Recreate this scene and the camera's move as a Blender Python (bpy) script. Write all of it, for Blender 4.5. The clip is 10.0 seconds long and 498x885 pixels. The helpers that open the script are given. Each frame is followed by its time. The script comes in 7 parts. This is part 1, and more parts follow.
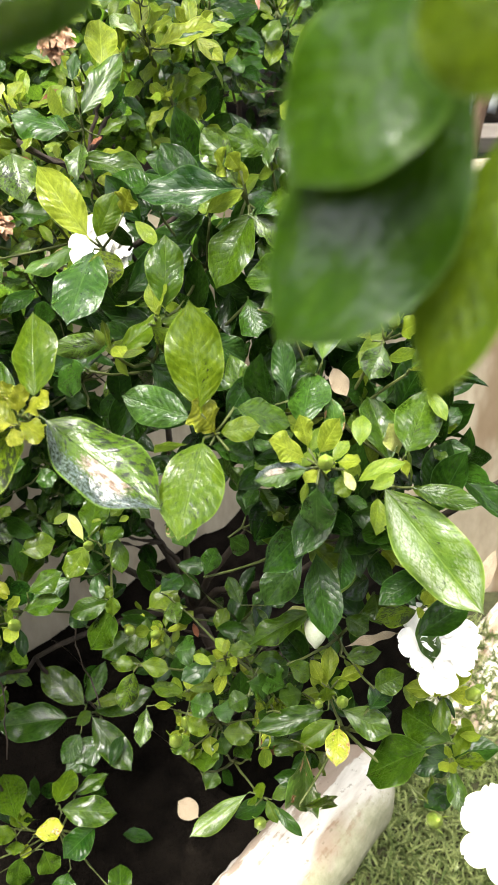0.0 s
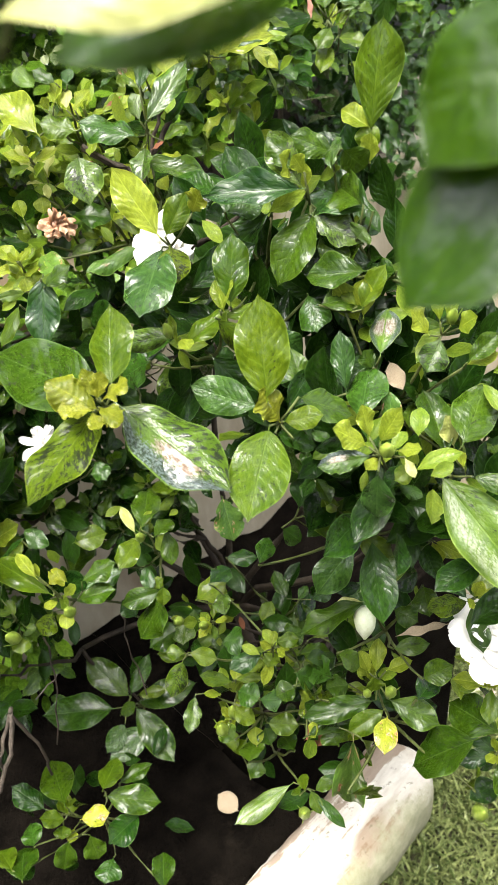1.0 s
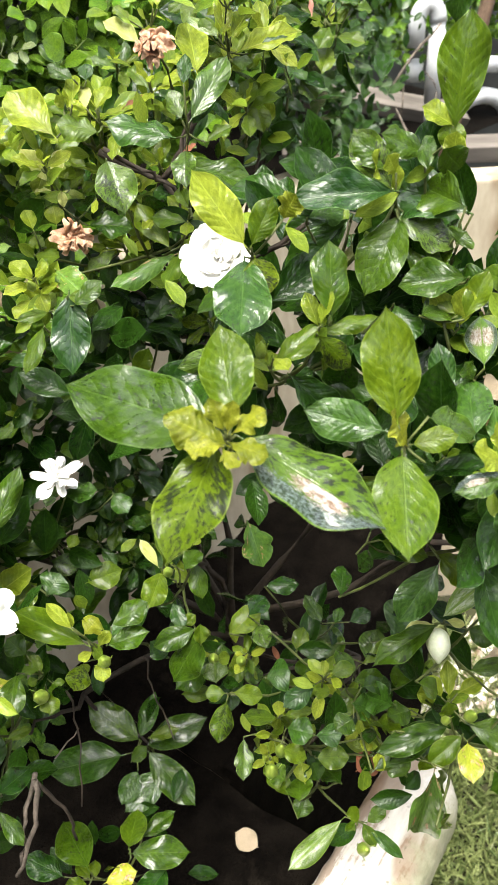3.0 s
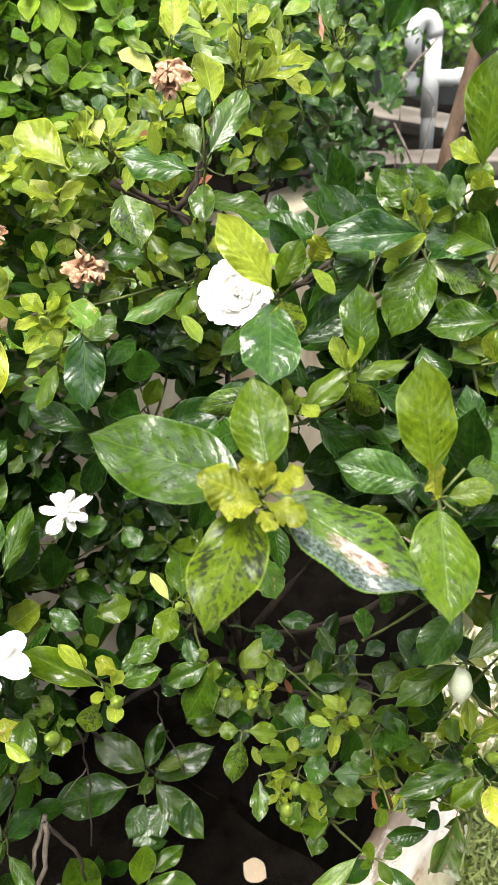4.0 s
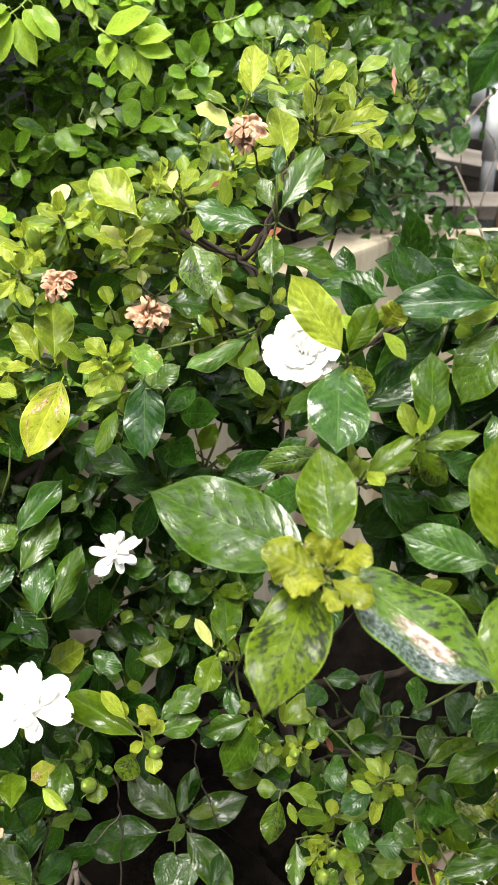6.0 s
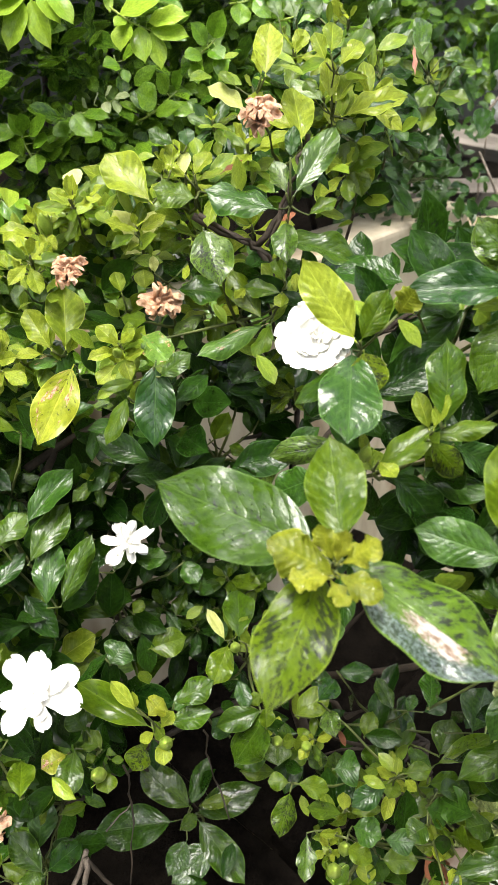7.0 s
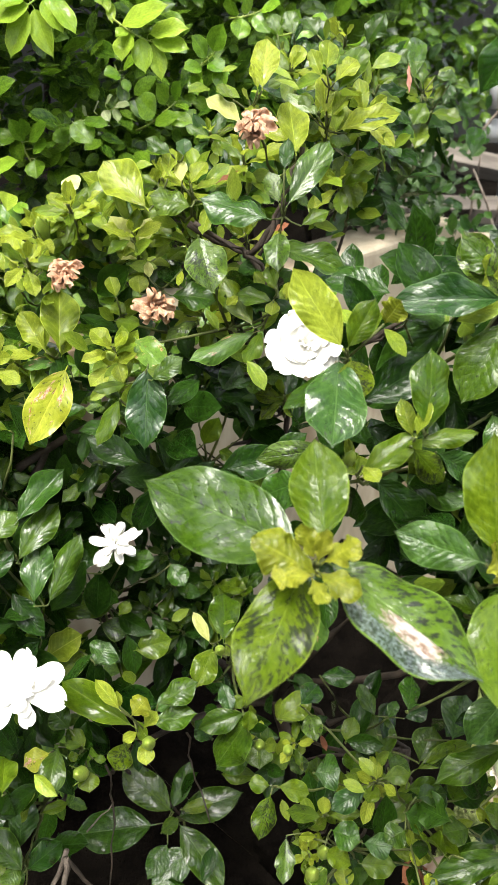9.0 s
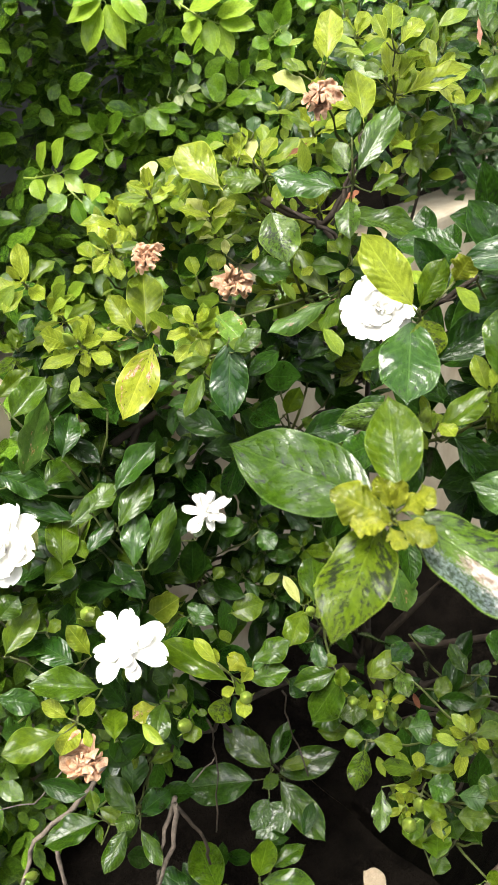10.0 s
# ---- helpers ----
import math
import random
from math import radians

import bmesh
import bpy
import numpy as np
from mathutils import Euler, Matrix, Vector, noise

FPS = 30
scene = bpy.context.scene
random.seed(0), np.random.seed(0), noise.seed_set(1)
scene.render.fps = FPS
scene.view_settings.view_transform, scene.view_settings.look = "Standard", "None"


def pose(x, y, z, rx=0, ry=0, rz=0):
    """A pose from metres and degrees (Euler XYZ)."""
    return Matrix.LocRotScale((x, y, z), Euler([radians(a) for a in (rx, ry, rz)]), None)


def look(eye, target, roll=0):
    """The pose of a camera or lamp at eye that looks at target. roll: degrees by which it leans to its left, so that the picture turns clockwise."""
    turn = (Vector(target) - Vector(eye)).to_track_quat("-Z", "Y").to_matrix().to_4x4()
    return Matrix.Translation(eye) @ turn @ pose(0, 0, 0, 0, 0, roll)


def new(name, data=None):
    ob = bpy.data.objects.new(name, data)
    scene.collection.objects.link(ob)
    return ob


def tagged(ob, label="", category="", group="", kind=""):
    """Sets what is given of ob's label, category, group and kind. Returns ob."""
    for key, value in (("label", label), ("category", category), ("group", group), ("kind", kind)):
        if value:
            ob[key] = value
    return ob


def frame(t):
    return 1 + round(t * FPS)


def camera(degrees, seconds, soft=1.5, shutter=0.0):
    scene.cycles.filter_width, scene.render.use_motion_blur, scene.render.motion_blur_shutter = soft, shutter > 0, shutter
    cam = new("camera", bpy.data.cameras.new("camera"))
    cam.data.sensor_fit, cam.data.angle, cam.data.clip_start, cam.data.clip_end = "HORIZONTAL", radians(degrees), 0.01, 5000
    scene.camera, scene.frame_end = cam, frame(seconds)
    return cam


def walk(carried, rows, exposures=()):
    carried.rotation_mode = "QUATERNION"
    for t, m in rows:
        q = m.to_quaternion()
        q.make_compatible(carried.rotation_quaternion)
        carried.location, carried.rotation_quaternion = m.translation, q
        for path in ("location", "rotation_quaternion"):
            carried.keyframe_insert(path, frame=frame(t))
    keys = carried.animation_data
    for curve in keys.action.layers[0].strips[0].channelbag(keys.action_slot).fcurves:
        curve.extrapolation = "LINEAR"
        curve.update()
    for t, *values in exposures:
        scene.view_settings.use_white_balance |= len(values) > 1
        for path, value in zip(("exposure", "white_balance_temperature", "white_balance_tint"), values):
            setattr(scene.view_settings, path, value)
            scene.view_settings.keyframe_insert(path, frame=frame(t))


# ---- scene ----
cam = camera(38.5, 10.0, soft=1.1)
PATH = [
    (0, (0.019, 0.002, 1.705), (-0.081, 1.69, 0.638), -3.4),
    (0.5, (0.02, -0.011, 1.703), (-0.101, 1.676, 0.636), -3.0),
    (1, (-0.002, -0.021, 1.706), (-0.18, 1.674, 0.661), -4.1),
    (1.5, (-0.065, -0.004, 1.711), (-0.154, 1.689, 0.649), -3.3),
    (2, (-0.132, 0.022, 1.711), (-0.121, 1.698, 0.619), -3.1),
    (2.5, (-0.139, 0.009, 1.708), (-0.067, 1.698, 0.638), -4.2),
    (2.7, (-0.124, 0.014, 1.697), (-0.052, 1.721, 0.656), -2.9),
    (3.8, (-0.146, 0.048, 1.716), (-0.048, 1.75, 0.671), -3.5),
    (4, (-0.147, 0.051, 1.717), (-0.041, 1.761, 0.686), -2.7),
    (4.5, (-0.146, 0.054, 1.726), (-0.035, 1.782, 0.725), -2.2),
    (5, (-0.155, 0.057, 1.735), (-0.103, 1.8, 0.756), -2.1),
    (5.5, (-0.159, 0.065, 1.732), (-0.137, 1.813, 0.761), -1.8),
    (6, (-0.159, 0.069, 1.732), (-0.162, 1.822, 0.769), -1.6),
    (7.5, (-0.149, 0.08, 1.725), (-0.229, 1.813, 0.73), -2.4),
    (8, (-0.148, 0.069, 1.725), (-0.237, 1.815, 0.754), -2.3),
    (8.5, (-0.148, 0.068, 1.725), (-0.227, 1.82, 0.763), -1.6),
    (9, (-0.15, 0.067, 1.728), (-0.187, 1.819, 0.765), -0.4),
    (9.5, (-0.149, 0.06, 1.733), (-0.291, 1.819, 0.792), -3.1),
    (10, (-0.144, 0.043, 1.731), (-0.426, 1.75, 0.728), -6.9),
]
walk(cam, [(t, look(eye, target, roll)) for t, eye, target, roll in PATH], exposures=[(0, 1.78, 6600, 9), (2.7, 1.76, 6600, 9), (5, 1.68, 6600, 9), (7.3, 1.64, 6600, 9), (10, 1.64, 6600, 9)])
SKY, SUN = 0.15, 3.0
# a phone's small aperture
cam.data.dof.use_dof, cam.data.dof.focus_distance, cam.data.dof.aperture_fstop = True, 0.60, 19.0

# ---- light ----
world = bpy.data.worlds.new("overcast")
scene.world = world
world.use_nodes = True
wn, wl = world.node_tree.nodes, world.node_tree.links
sky = wn.new("ShaderNodeTexSky")
sky.sky_type, sky.sun_disc, sky.sun_elevation, sky.sun_rotation = "NISHITA", False, radians(71), radians(207)
sky.air_density, sky.dust_density = 1.0, 4.0
veil = wn.new("ShaderNodeHueSaturation")
veil.inputs["Saturation"].default_value = 0.3
wl.new(sky.outputs[0], veil.inputs["Color"])
wl.new(veil.outputs[0], wn["Background"].inputs[0])
wn["Background"].inputs[1].default_value = SKY
sun_data = bpy.data.lights.new("sun", "SUN")
sun_data.energy, sun_data.angle, sun_data.color = SUN, radians(36), (1.0, 0.96, 0.88)
sun = new("sun", sun_data)
sun.matrix_world = look((-0.78, -1.05, 6.15), (0, 0.5, 1.2))

# ---- materials ----


def base_material(name):
    m = bpy.data.materials.new(name)
    m.use_nodes = True
    nt = m.node_tree
    return m, nt, nt.nodes["Principled BSDF"], nt.nodes["Material Output"]


def node(nt, kind, **given):
    n = nt.nodes.new(kind)
    for key, value in given.items():
        if key == "op":
            n.operation = value
        elif key == "blend":
            n.blend_type = value
        elif key == "data":
            n.data_type = value
    return n


def maths(nt, op, a, b=0.5, c=None):
    n = node(nt, "ShaderNodeMath", op=op)
    for k, v in enumerate((a, b) if c is None else (a, b, c)):
        if isinstance(v, (int, float)):
            n.inputs[k].default_value = v
        else:
            nt.links.new(v, n.inputs[k])
    return n.outputs[0]


def ramp(nt, value, low, high, smooth=True):
    n = node(nt, "ShaderNodeMapRange")
    n.interpolation_type = "SMOOTHSTEP" if smooth else "LINEAR"
    nt.links.new(value, n.inputs[0])
    n.inputs[1].default_value, n.inputs[2].default_value = low, high
    return n.outputs[0]


def mix(nt, factor, a, b, blend="MIX"):
    n = node(nt, "ShaderNodeMix", data="RGBA", blend=blend)
    for k, v in ((0, factor), (6, a), (7, b)):
        if isinstance(v, (int, float)):
            n.inputs[k].default_value = v
        elif isinstance(v, tuple):
            n.inputs[k].default_value = (*v, 1)
        else:
            nt.links.new(v, n.inputs[k])
    return n.outputs[2]


def noise_tex(nt, scale, detail=3.0, rough=0.55, coords=None):
    n = node(nt, "ShaderNodeTexNoise")
    n.inputs["Scale"].default_value, n.inputs["Detail"].default_value, n.inputs["Roughness"].default_value = scale, detail, rough
    if coords is not None:
        nt.links.new(coords, n.inputs["Vector"])
    return n.outputs[0]


def leaf_material(name, dark, light, gloss=0.3, vein=0.35, soot=0.0, rust=0.0, scar=0.0, thin=0.3, wet=0.0, bloom=0.0, joined=False):
    """Blade with midrib and side veins along its own length, mottling, and the marks of age."""
    m, nt, shader, out = base_material(name)
    uv = node(nt, "ShaderNodeUVMap").outputs[0]
    sep = node(nt, "ShaderNodeSeparateXYZ")
    nt.links.new(uv, sep.inputs[0])
    s, v = sep.outputs[0], sep.outputs[1]
    a = maths(nt, "MULTIPLY", maths(nt, "ABSOLUTE", maths(nt, "SUBTRACT", v, 0.5)), 2.0)
    if joined:
        rnd = node(nt, "ShaderNodeNewGeometry").outputs["Random Per Island"]
    else:
        rnd = node(nt, "ShaderNodeObjectInfo").outputs["Random"]
    shift = node(nt, "ShaderNodeCombineXYZ")
    for k in range(3):
        nt.links.new(maths(nt, "MULTIPLY", rnd, 37.0 + 11 * k), shift.inputs[k])
    spot = node(nt, "ShaderNodeVectorMath", op="ADD")
    nt.links.new(uv, spot.inputs[0])
    nt.links.new(shift.outputs[0], spot.inputs[1])
    here = spot.outputs[0]
    rib = maths(nt, "SUBTRACT", 1.0, ramp(nt, a, 0.01, 0.045))
    waver = maths(nt, "MULTIPLY", noise_tex(nt, 5.0, 2.0, 0.5, here), 0.12)
    wave = maths(nt, "FRACT", maths(nt, "MULTIPLY", maths(nt, "ADD", waver, maths(nt, "SUBTRACT", s, maths(nt, "MULTIPLY", a, 0.24))), 9.0))
    dist = maths(nt, "ABSOLUTE", maths(nt, "SUBTRACT", wave, 0.5))
    side = maths(nt, "MULTIPLY", ramp(nt, dist, 0.40, 0.5), 0.45)
    lines = maths(nt, "MAXIMUM", rib, maths(nt, "MULTIPLY", side, 0.6))
    mottle = noise_tex(nt, 5.0, 4.0, 0.6, here)
    fine = noise_tex(nt, 42.0, 2.0, 0.5, here)
    colour = mix(nt, ramp(nt, maths(nt, "ADD", maths(nt, "MULTIPLY", mottle, 1.1), maths(nt, "MULTIPLY", rnd, 0.5)), 0.42, 1.12, False), dark, light)
    colour = mix(nt, maths(nt, "MULTIPLY", maths(nt, "SUBTRACT", 0.55, dist), 0.38), colour, tuple(c * 0.5 for c in dark))
    grit = maths(nt, "MULTIPLY", ramp(nt, noise_tex(nt, 13.0, 5.0, 0.75, here), 0.42, 0.64), 0.5)
    colour = mix(nt, grit, colour, tuple(c * 0.62 for c in dark))
    pale = tuple(min(1, c * 1.7 + 0.03) for c in light)
    colour = mix(nt, maths(nt, "MULTIPLY", lines, vein * 0.55), colour, pale)
    speck = node(nt, "ShaderNodeTexVoronoi")
    speck.inputs["Scale"].default_value = 46.0
    nt.links.new(here, speck.inputs["Vector"])
    dots = maths(nt, "MULTIPLY", maths(nt, "SUBTRACT", 1.0, ramp(nt, speck.outputs["Distance"], 0.10, 0.26)), ramp(nt, noise_tex(nt, 7.0, 2.0, 0.5, here), 0.46, 0.60))
    colour = mix(nt, maths(nt, "MULTIPLY", dots, 0.65), colour, tuple(c * 0.3 for c in dark))
    rim = ramp(nt, a, 0.93, 1.0)
    rough = maths(nt, "ADD", gloss + 0.02, maths(nt, "MULTIPLY", maths(nt, "SUBTRACT", fine, 0.5), 0.16))
    if soot:
        # specks drawn out along the side veins, and a fine dust
        lane = node(nt, "ShaderNodeCombineXYZ")
        nt.links.new(maths(nt, "MULTIPLY", maths(nt, "SUBTRACT", s, maths(nt, "MULTIPLY", a, 0.24)), 24.0), lane.inputs[0])
        nt.links.new(maths(nt, "MULTIPLY", v, 9.0), lane.inputs[1])
        nt.links.new(maths(nt, "MULTIPLY", rnd, 90.0), lane.inputs[2])
        blot = maths(nt, "ADD", maths(nt, "MULTIPLY", noise_tex(nt, 1.0, 4.0, 0.7, lane.outputs[0]), 0.8), maths(nt, "MULTIPLY", noise_tex(nt, 2.4, 2.0, 0.5, here), 0.3))
        dirt = ramp(nt, blot, 0.70 - 0.14 * soot, 0.76 - 0.14 * soot)
        colour = mix(nt, maths(nt, "MULTIPLY", dirt, 0.93), colour, (0.010, 0.013, 0.008))
        rough = maths(nt, "ADD", rough, maths(nt, "MULTIPLY", dirt, 0.18))
    if rust:
        patch = ramp(nt, noise_tex(nt, 3.4, 4.0, 0.65, here), 0.72 - 0.25 * rust, 0.78 - 0.25 * rust)
        inner = noise_tex(nt, 22.0, 4.0, 0.7, here)
        colour = mix(nt, patch, colour, mix(nt, ramp(nt, inner, 0.35, 0.65), (0.20, 0.055, 0.018), (0.62, 0.40, 0.27)))
        rough = maths(nt, "ADD", rough, maths(nt, "MULTIPLY", patch, 0.3))
    if scar:
        # a bleached patch beside the midrib on one half, grey specks towards the margin
        part_way = maths(nt, "MULTIPLY", maths(nt, "SUBTRACT", 0.5, v), 2.0) if scar <= 1 else maths(nt, "MULTIPLY", a, 0.75)
        grain = maths(nt, "SUBTRACT", noise_tex(nt, 34.0, 4.0, 0.7, here), 0.5)
        cloud = maths(nt, "SUBTRACT", noise_tex(nt, 5.0, 4.0, 0.6, here), 0.5)
        loose = maths(nt, "ADD", maths(nt, "MULTIPLY", grain, 1.6), maths(nt, "MULTIPLY", cloud, 0.9))
        there = ramp(nt, part_way, 0.0, 0.05)
        grey = maths(nt, "MULTIPLY", there, maths(nt, "ADD", ramp(nt, part_way, 0.15, 0.75), maths(nt, "MULTIPLY", ramp(nt, s, 0.5, 0.95), 0.45)))
        grey = maths(nt, "MULTIPLY", grey, maths(nt, "SUBTRACT", 1.0, ramp(nt, part_way, 0.93, 1.0)))
        colour = mix(nt, maths(nt, "MULTIPLY", ramp(nt, maths(nt, "ADD", grey, loose), 0.38, 0.85), 0.80), colour, mix(nt, ramp(nt, grain, -0.07, 0.12), (0.010, 0.014, 0.017), (0.13, 0.165, 0.165)))
        along = maths(nt, "SUBTRACT", 1.0, ramp(nt, maths(nt, "ABSOLUTE", maths(nt, "SUBTRACT", s, 0.58)), 0.04, 0.36))
        field = maths(nt, "MULTIPLY", maths(nt, "MULTIPLY", along, there), maths(nt, "SUBTRACT", 1.0, ramp(nt, part_way, 0.30, 0.85)))
        core = ramp(nt, maths(nt, "ADD", field, loose), 0.46, 0.90)
        colour = mix(nt, maths(nt, "MULTIPLY", core, 0.9), colour, mix(nt, ramp(nt, noise_tex(nt, 12.0, 7.0, 0.8, here), 0.40, 0.60), (0.16, 0.10, 0.07), (0.46, 0.42, 0.38)))
        rough = maths(nt, "ADD", rough, maths(nt, "MULTIPLY", core, 0.25))
    if bloom:
        # wet glare painted into the colour as a pale tone between the veins
        glare_mask = maths(nt, "MULTIPLY", ramp(nt, a, 0.05, 0.22), maths(nt, "SUBTRACT", 1.0, ramp(nt, a, 0.55, 0.95)))
        glare_mask = maths(nt, "MULTIPLY", glare_mask, maths(nt, "SUBTRACT", 1.0, maths(nt, "MULTIPLY", side, 1.6)))
        glare_mask = maths(nt, "MULTIPLY", glare_mask, ramp(nt, maths(nt, "ADD", noise_tex(nt, 2.2, 4.0, 0.6, here), maths(nt, "MULTIPLY", maths(nt, "SUBTRACT", fine, 0.5), 0.5)), 0.36, 0.72))
        colour = mix(nt, maths(nt, "MULTIPLY", glare_mask, bloom), colour, (0.50, 0.53, 0.42))
    colour = mix(nt, maths(nt, "MULTIPLY", rim, 0.5), colour, pale)
    nt.links.new(colour, shader.inputs["Base Color"])
    nt.links.new(rough, shader.inputs["Roughness"])
    shader.inputs["IOR"].default_value = 1.45
    shader.inputs["Specular IOR Level"].default_value = max(0.04, 0.12 + 0.1 * wet)
    film_of_rain = ramp(nt, maths(nt, "ADD", noise_tex(nt, 3.2, 2.0, 0.5, here), maths(nt, "MULTIPLY", maths(nt, "SUBTRACT", noise_tex(nt, 24.0, 4.0, 0.7, here), 0.5), 0.3)), 0.47, 0.55)
    nt.links.new(maths(nt, "MULTIPLY_ADD", film_of_rain, max(0.02, 0.85 + 0.15 * wet), 0.06), shader.inputs["Coat Weight"])
    shader.inputs["Coat Roughness"].default_value = 0.035
    drop = node(nt, "ShaderNodeTexVoronoi")
    drop.inputs["Scale"].default_value = 24.0
    nt.links.new(here, drop.inputs["Vector"])
    bead = maths(nt, "SUBTRACT", 1.0, ramp(nt, drop.outputs["Distance"], 0.02, 0.20))
    quilt = ramp(nt, dist, 0.0, 0.5)
    bead = maths(nt, "MULTIPLY", bead, ramp(nt, noise_tex(nt, 4.0, 1.0, 0.5, here), 0.44, 0.58))
    height = maths(nt, "ADD", maths(nt, "ADD", maths(nt, "MULTIPLY", lines, -min(0.35, vein)), maths(nt, "MULTIPLY", maths(nt, "MULTIPLY", quilt, mottle), -0.8 * vein)), maths(nt, "ADD", maths(nt, "MULTIPLY", noise_tex(nt, 6.0, 2.0, 0.5, here), 0.75), maths(nt, "ADD", maths(nt, "MULTIPLY", bead, 1.3 + wet), maths(nt, "MULTIPLY", noise_tex(nt, 22.0, 3.0, 0.6, here), 0.38))))
    bump = node(nt, "ShaderNodeBump")
    bump.inputs["Strength"].default_value, bump.inputs["Distance"].default_value = 0.6, 0.0014
    nt.links.new(height, bump.inputs["Height"])
    nt.links.new(bump.outputs[0], shader.inputs["Normal"])
    nt.links.new(bump.outputs[0], shader.inputs["Coat Normal"])
    glow = node(nt, "ShaderNodeBsdfTranslucent")
    nt.links.new(mix(nt, 0.35, colour, light), glow.inputs[0])
    both = node(nt, "ShaderNodeMixShader")
    both.inputs[0].default_value = thin
    nt.links.new(shader.outputs[0], both.inputs[1])
    nt.links.new(glow.outputs[0], both.inputs[2])
    nt.links.new(both.outputs[0], out.inputs[0])
    return m


def rough_material(name, low, high, scale, rough=0.8, bump_depth=0.004, stain=None, stain_at=0.6, stretch=(1, 1, 1), spec=0.3):
    """Stone, soil, bark, wood: two scales of noise, a stain and relief."""
    m, nt, shader, out = base_material(name)
    co = node(nt, "ShaderNodeTexCoord").outputs["Object"]
    st = node(nt, "ShaderNodeVectorMath", op="MULTIPLY")
    nt.links.new(co, st.inputs[0])
    st.inputs[1].default_value = stretch
    big, small = noise_tex(nt, scale, 5.0, 0.6, st.outputs[0]), noise_tex(nt, scale * 9, 4.0, 0.65, st.outputs[0])
    colour = mix(nt, ramp(nt, maths(nt, "ADD", maths(nt, "MULTIPLY", big, 0.65), maths(nt, "MULTIPLY", small, 0.35)), 0.3, 0.7), low, high)
    if stain:
        colour = mix(nt, maths(nt, "MULTIPLY", ramp(nt, noise_tex(nt, scale * 0.7, 4.0, 0.6, st.outputs[0]), stain_at, stain_at + 0.1), 0.8), colour, stain)
    nt.links.new(colour, shader.inputs["Base Color"])
    shader.inputs["Roughness"].default_value = rough
    shader.inputs["Specular IOR Level"].default_value = spec
    bump = node(nt, "ShaderNodeBump")
    bump.inputs["Strength"].default_value, bump.inputs["Distance"].default_value = 0.7, bump_depth
    nt.links.new(maths(nt, "ADD", big, maths(nt, "MULTIPLY", small, 0.6)), bump.inputs["Height"])
    nt.links.new(bump.outputs[0], shader.inputs["Normal"])
    return m


young = leaf_material("young_leaf", (0.125, 0.200, 0.010), (0.420, 0.490, 0.050), 0.28, 0.65, soot=0.2, thin=0.5)
pale = leaf_material("pale_leaf", (0.42, 0.46, 0.11), (0.70, 0.70, 0.30), 0.35, 0.3, thin=0.35)
fresh = leaf_material("fresh_leaf", (0.042, 0.092, 0.004), (0.128, 0.190, 0.009), 0.28, 0.35, soot=0.3, thin=0.4)
clear = leaf_material("clear_leaf", (0.034, 0.084, 0.004), (0.105, 0.168, 0.008), 0.30, 0.35, soot=0.5, thin=0.38)
mature = leaf_material("mature_leaf", (0.014, 0.042, 0.003), (0.060, 0.112, 0.006), 0.25, 0.4, soot=0.45, thin=0.22)
dark = leaf_material("dark_leaf", (0.009, 0.036, 0.004), (0.040, 0.095, 0.009), 0.22, 0.4, soot=0.4, thin=0.15)
wet = leaf_material("wet_leaf", (0.010, 0.038, 0.007), (0.044, 0.098, 0.014), 0.20, 0.45, soot=0.4, thin=0.15, wet=0.5)
sooty = leaf_material("sooty_leaf", (0.029, 0.067, 0.007), (0.080, 0.133, 0.013), 0.30, 0.3, soot=0.95, thin=0.15)
spotted = leaf_material("spotted_leaf", (0.034, 0.072, 0.003), (0.100, 0.140, 0.006), 0.28, 0.35, soot=1.12, thin=0.25, wet=-4.0)
rusty = leaf_material("rusty_leaf", (0.04, 0.11, 0.015), (0.12, 0.21, 0.03), 0.30, 0.35, soot=0.35, rust=0.55, thin=0.2)
scarred = leaf_material("scarred_leaf", (0.022, 0.062, 0.004), (0.070, 0.125, 0.008), 0.28, 0.4, soot=0.95, scar=1.0, thin=0.2)
# bloom here paints the pale wet sheen of these leaves into their colour
silvery = leaf_material("silvery_leaf", (0.05, 0.11, 0.012), (0.15, 0.22, 0.03), 0.26, 0.3, soot=0.45, thin=0.2, wet=0.3, bloom=0.62)
smooth = leaf_material("smooth_leaf", (0.016, 0.048, 0.002), (0.040, 0.085, 0.004), 0.24, 0.12, soot=0.0, thin=0.2)
bleached = leaf_material("bleached_leaf", (0.06, 0.13, 0.012), (0.17, 0.25, 0.03), 0.30, 0.3, soot=0.3, scar=2.0, thin=0.2)
old = leaf_material("old_leaf", (0.22, 0.27, 0.015), (0.40, 0.42, 0.04), 0.34, 0.4, soot=0.5, rust=0.62, thin=0.25)
crinkled = leaf_material("crinkled_leaf", (0.12, 0.155, 0.008), (0.37, 0.39, 0.035), 0.30, 0.4, soot=0.3, thin=0.45)
# leaf green cut far down: the bush's inner shade is in this colour
inner_shade_leaf = leaf_material("inner_shade_leaf", (0.003, 0.015, 0.002), (0.026, 0.070, 0.006), 0.24, 0.35, soot=0.4, thin=0.2, wet=-1.0, joined=True)
tender_leaf = leaf_material("tender_leaf", (0.075, 0.15, 0.010), (0.28, 0.37, 0.035), 0.30, 0.3, thin=0.34, joined=True)
hedge_leaf = leaf_material("hedge_leaf", (0.004, 0.034, 0.005), (0.190, 0.350, 0.024), 0.19, 0.2, thin=0.22, wet=0.35, joined=True)
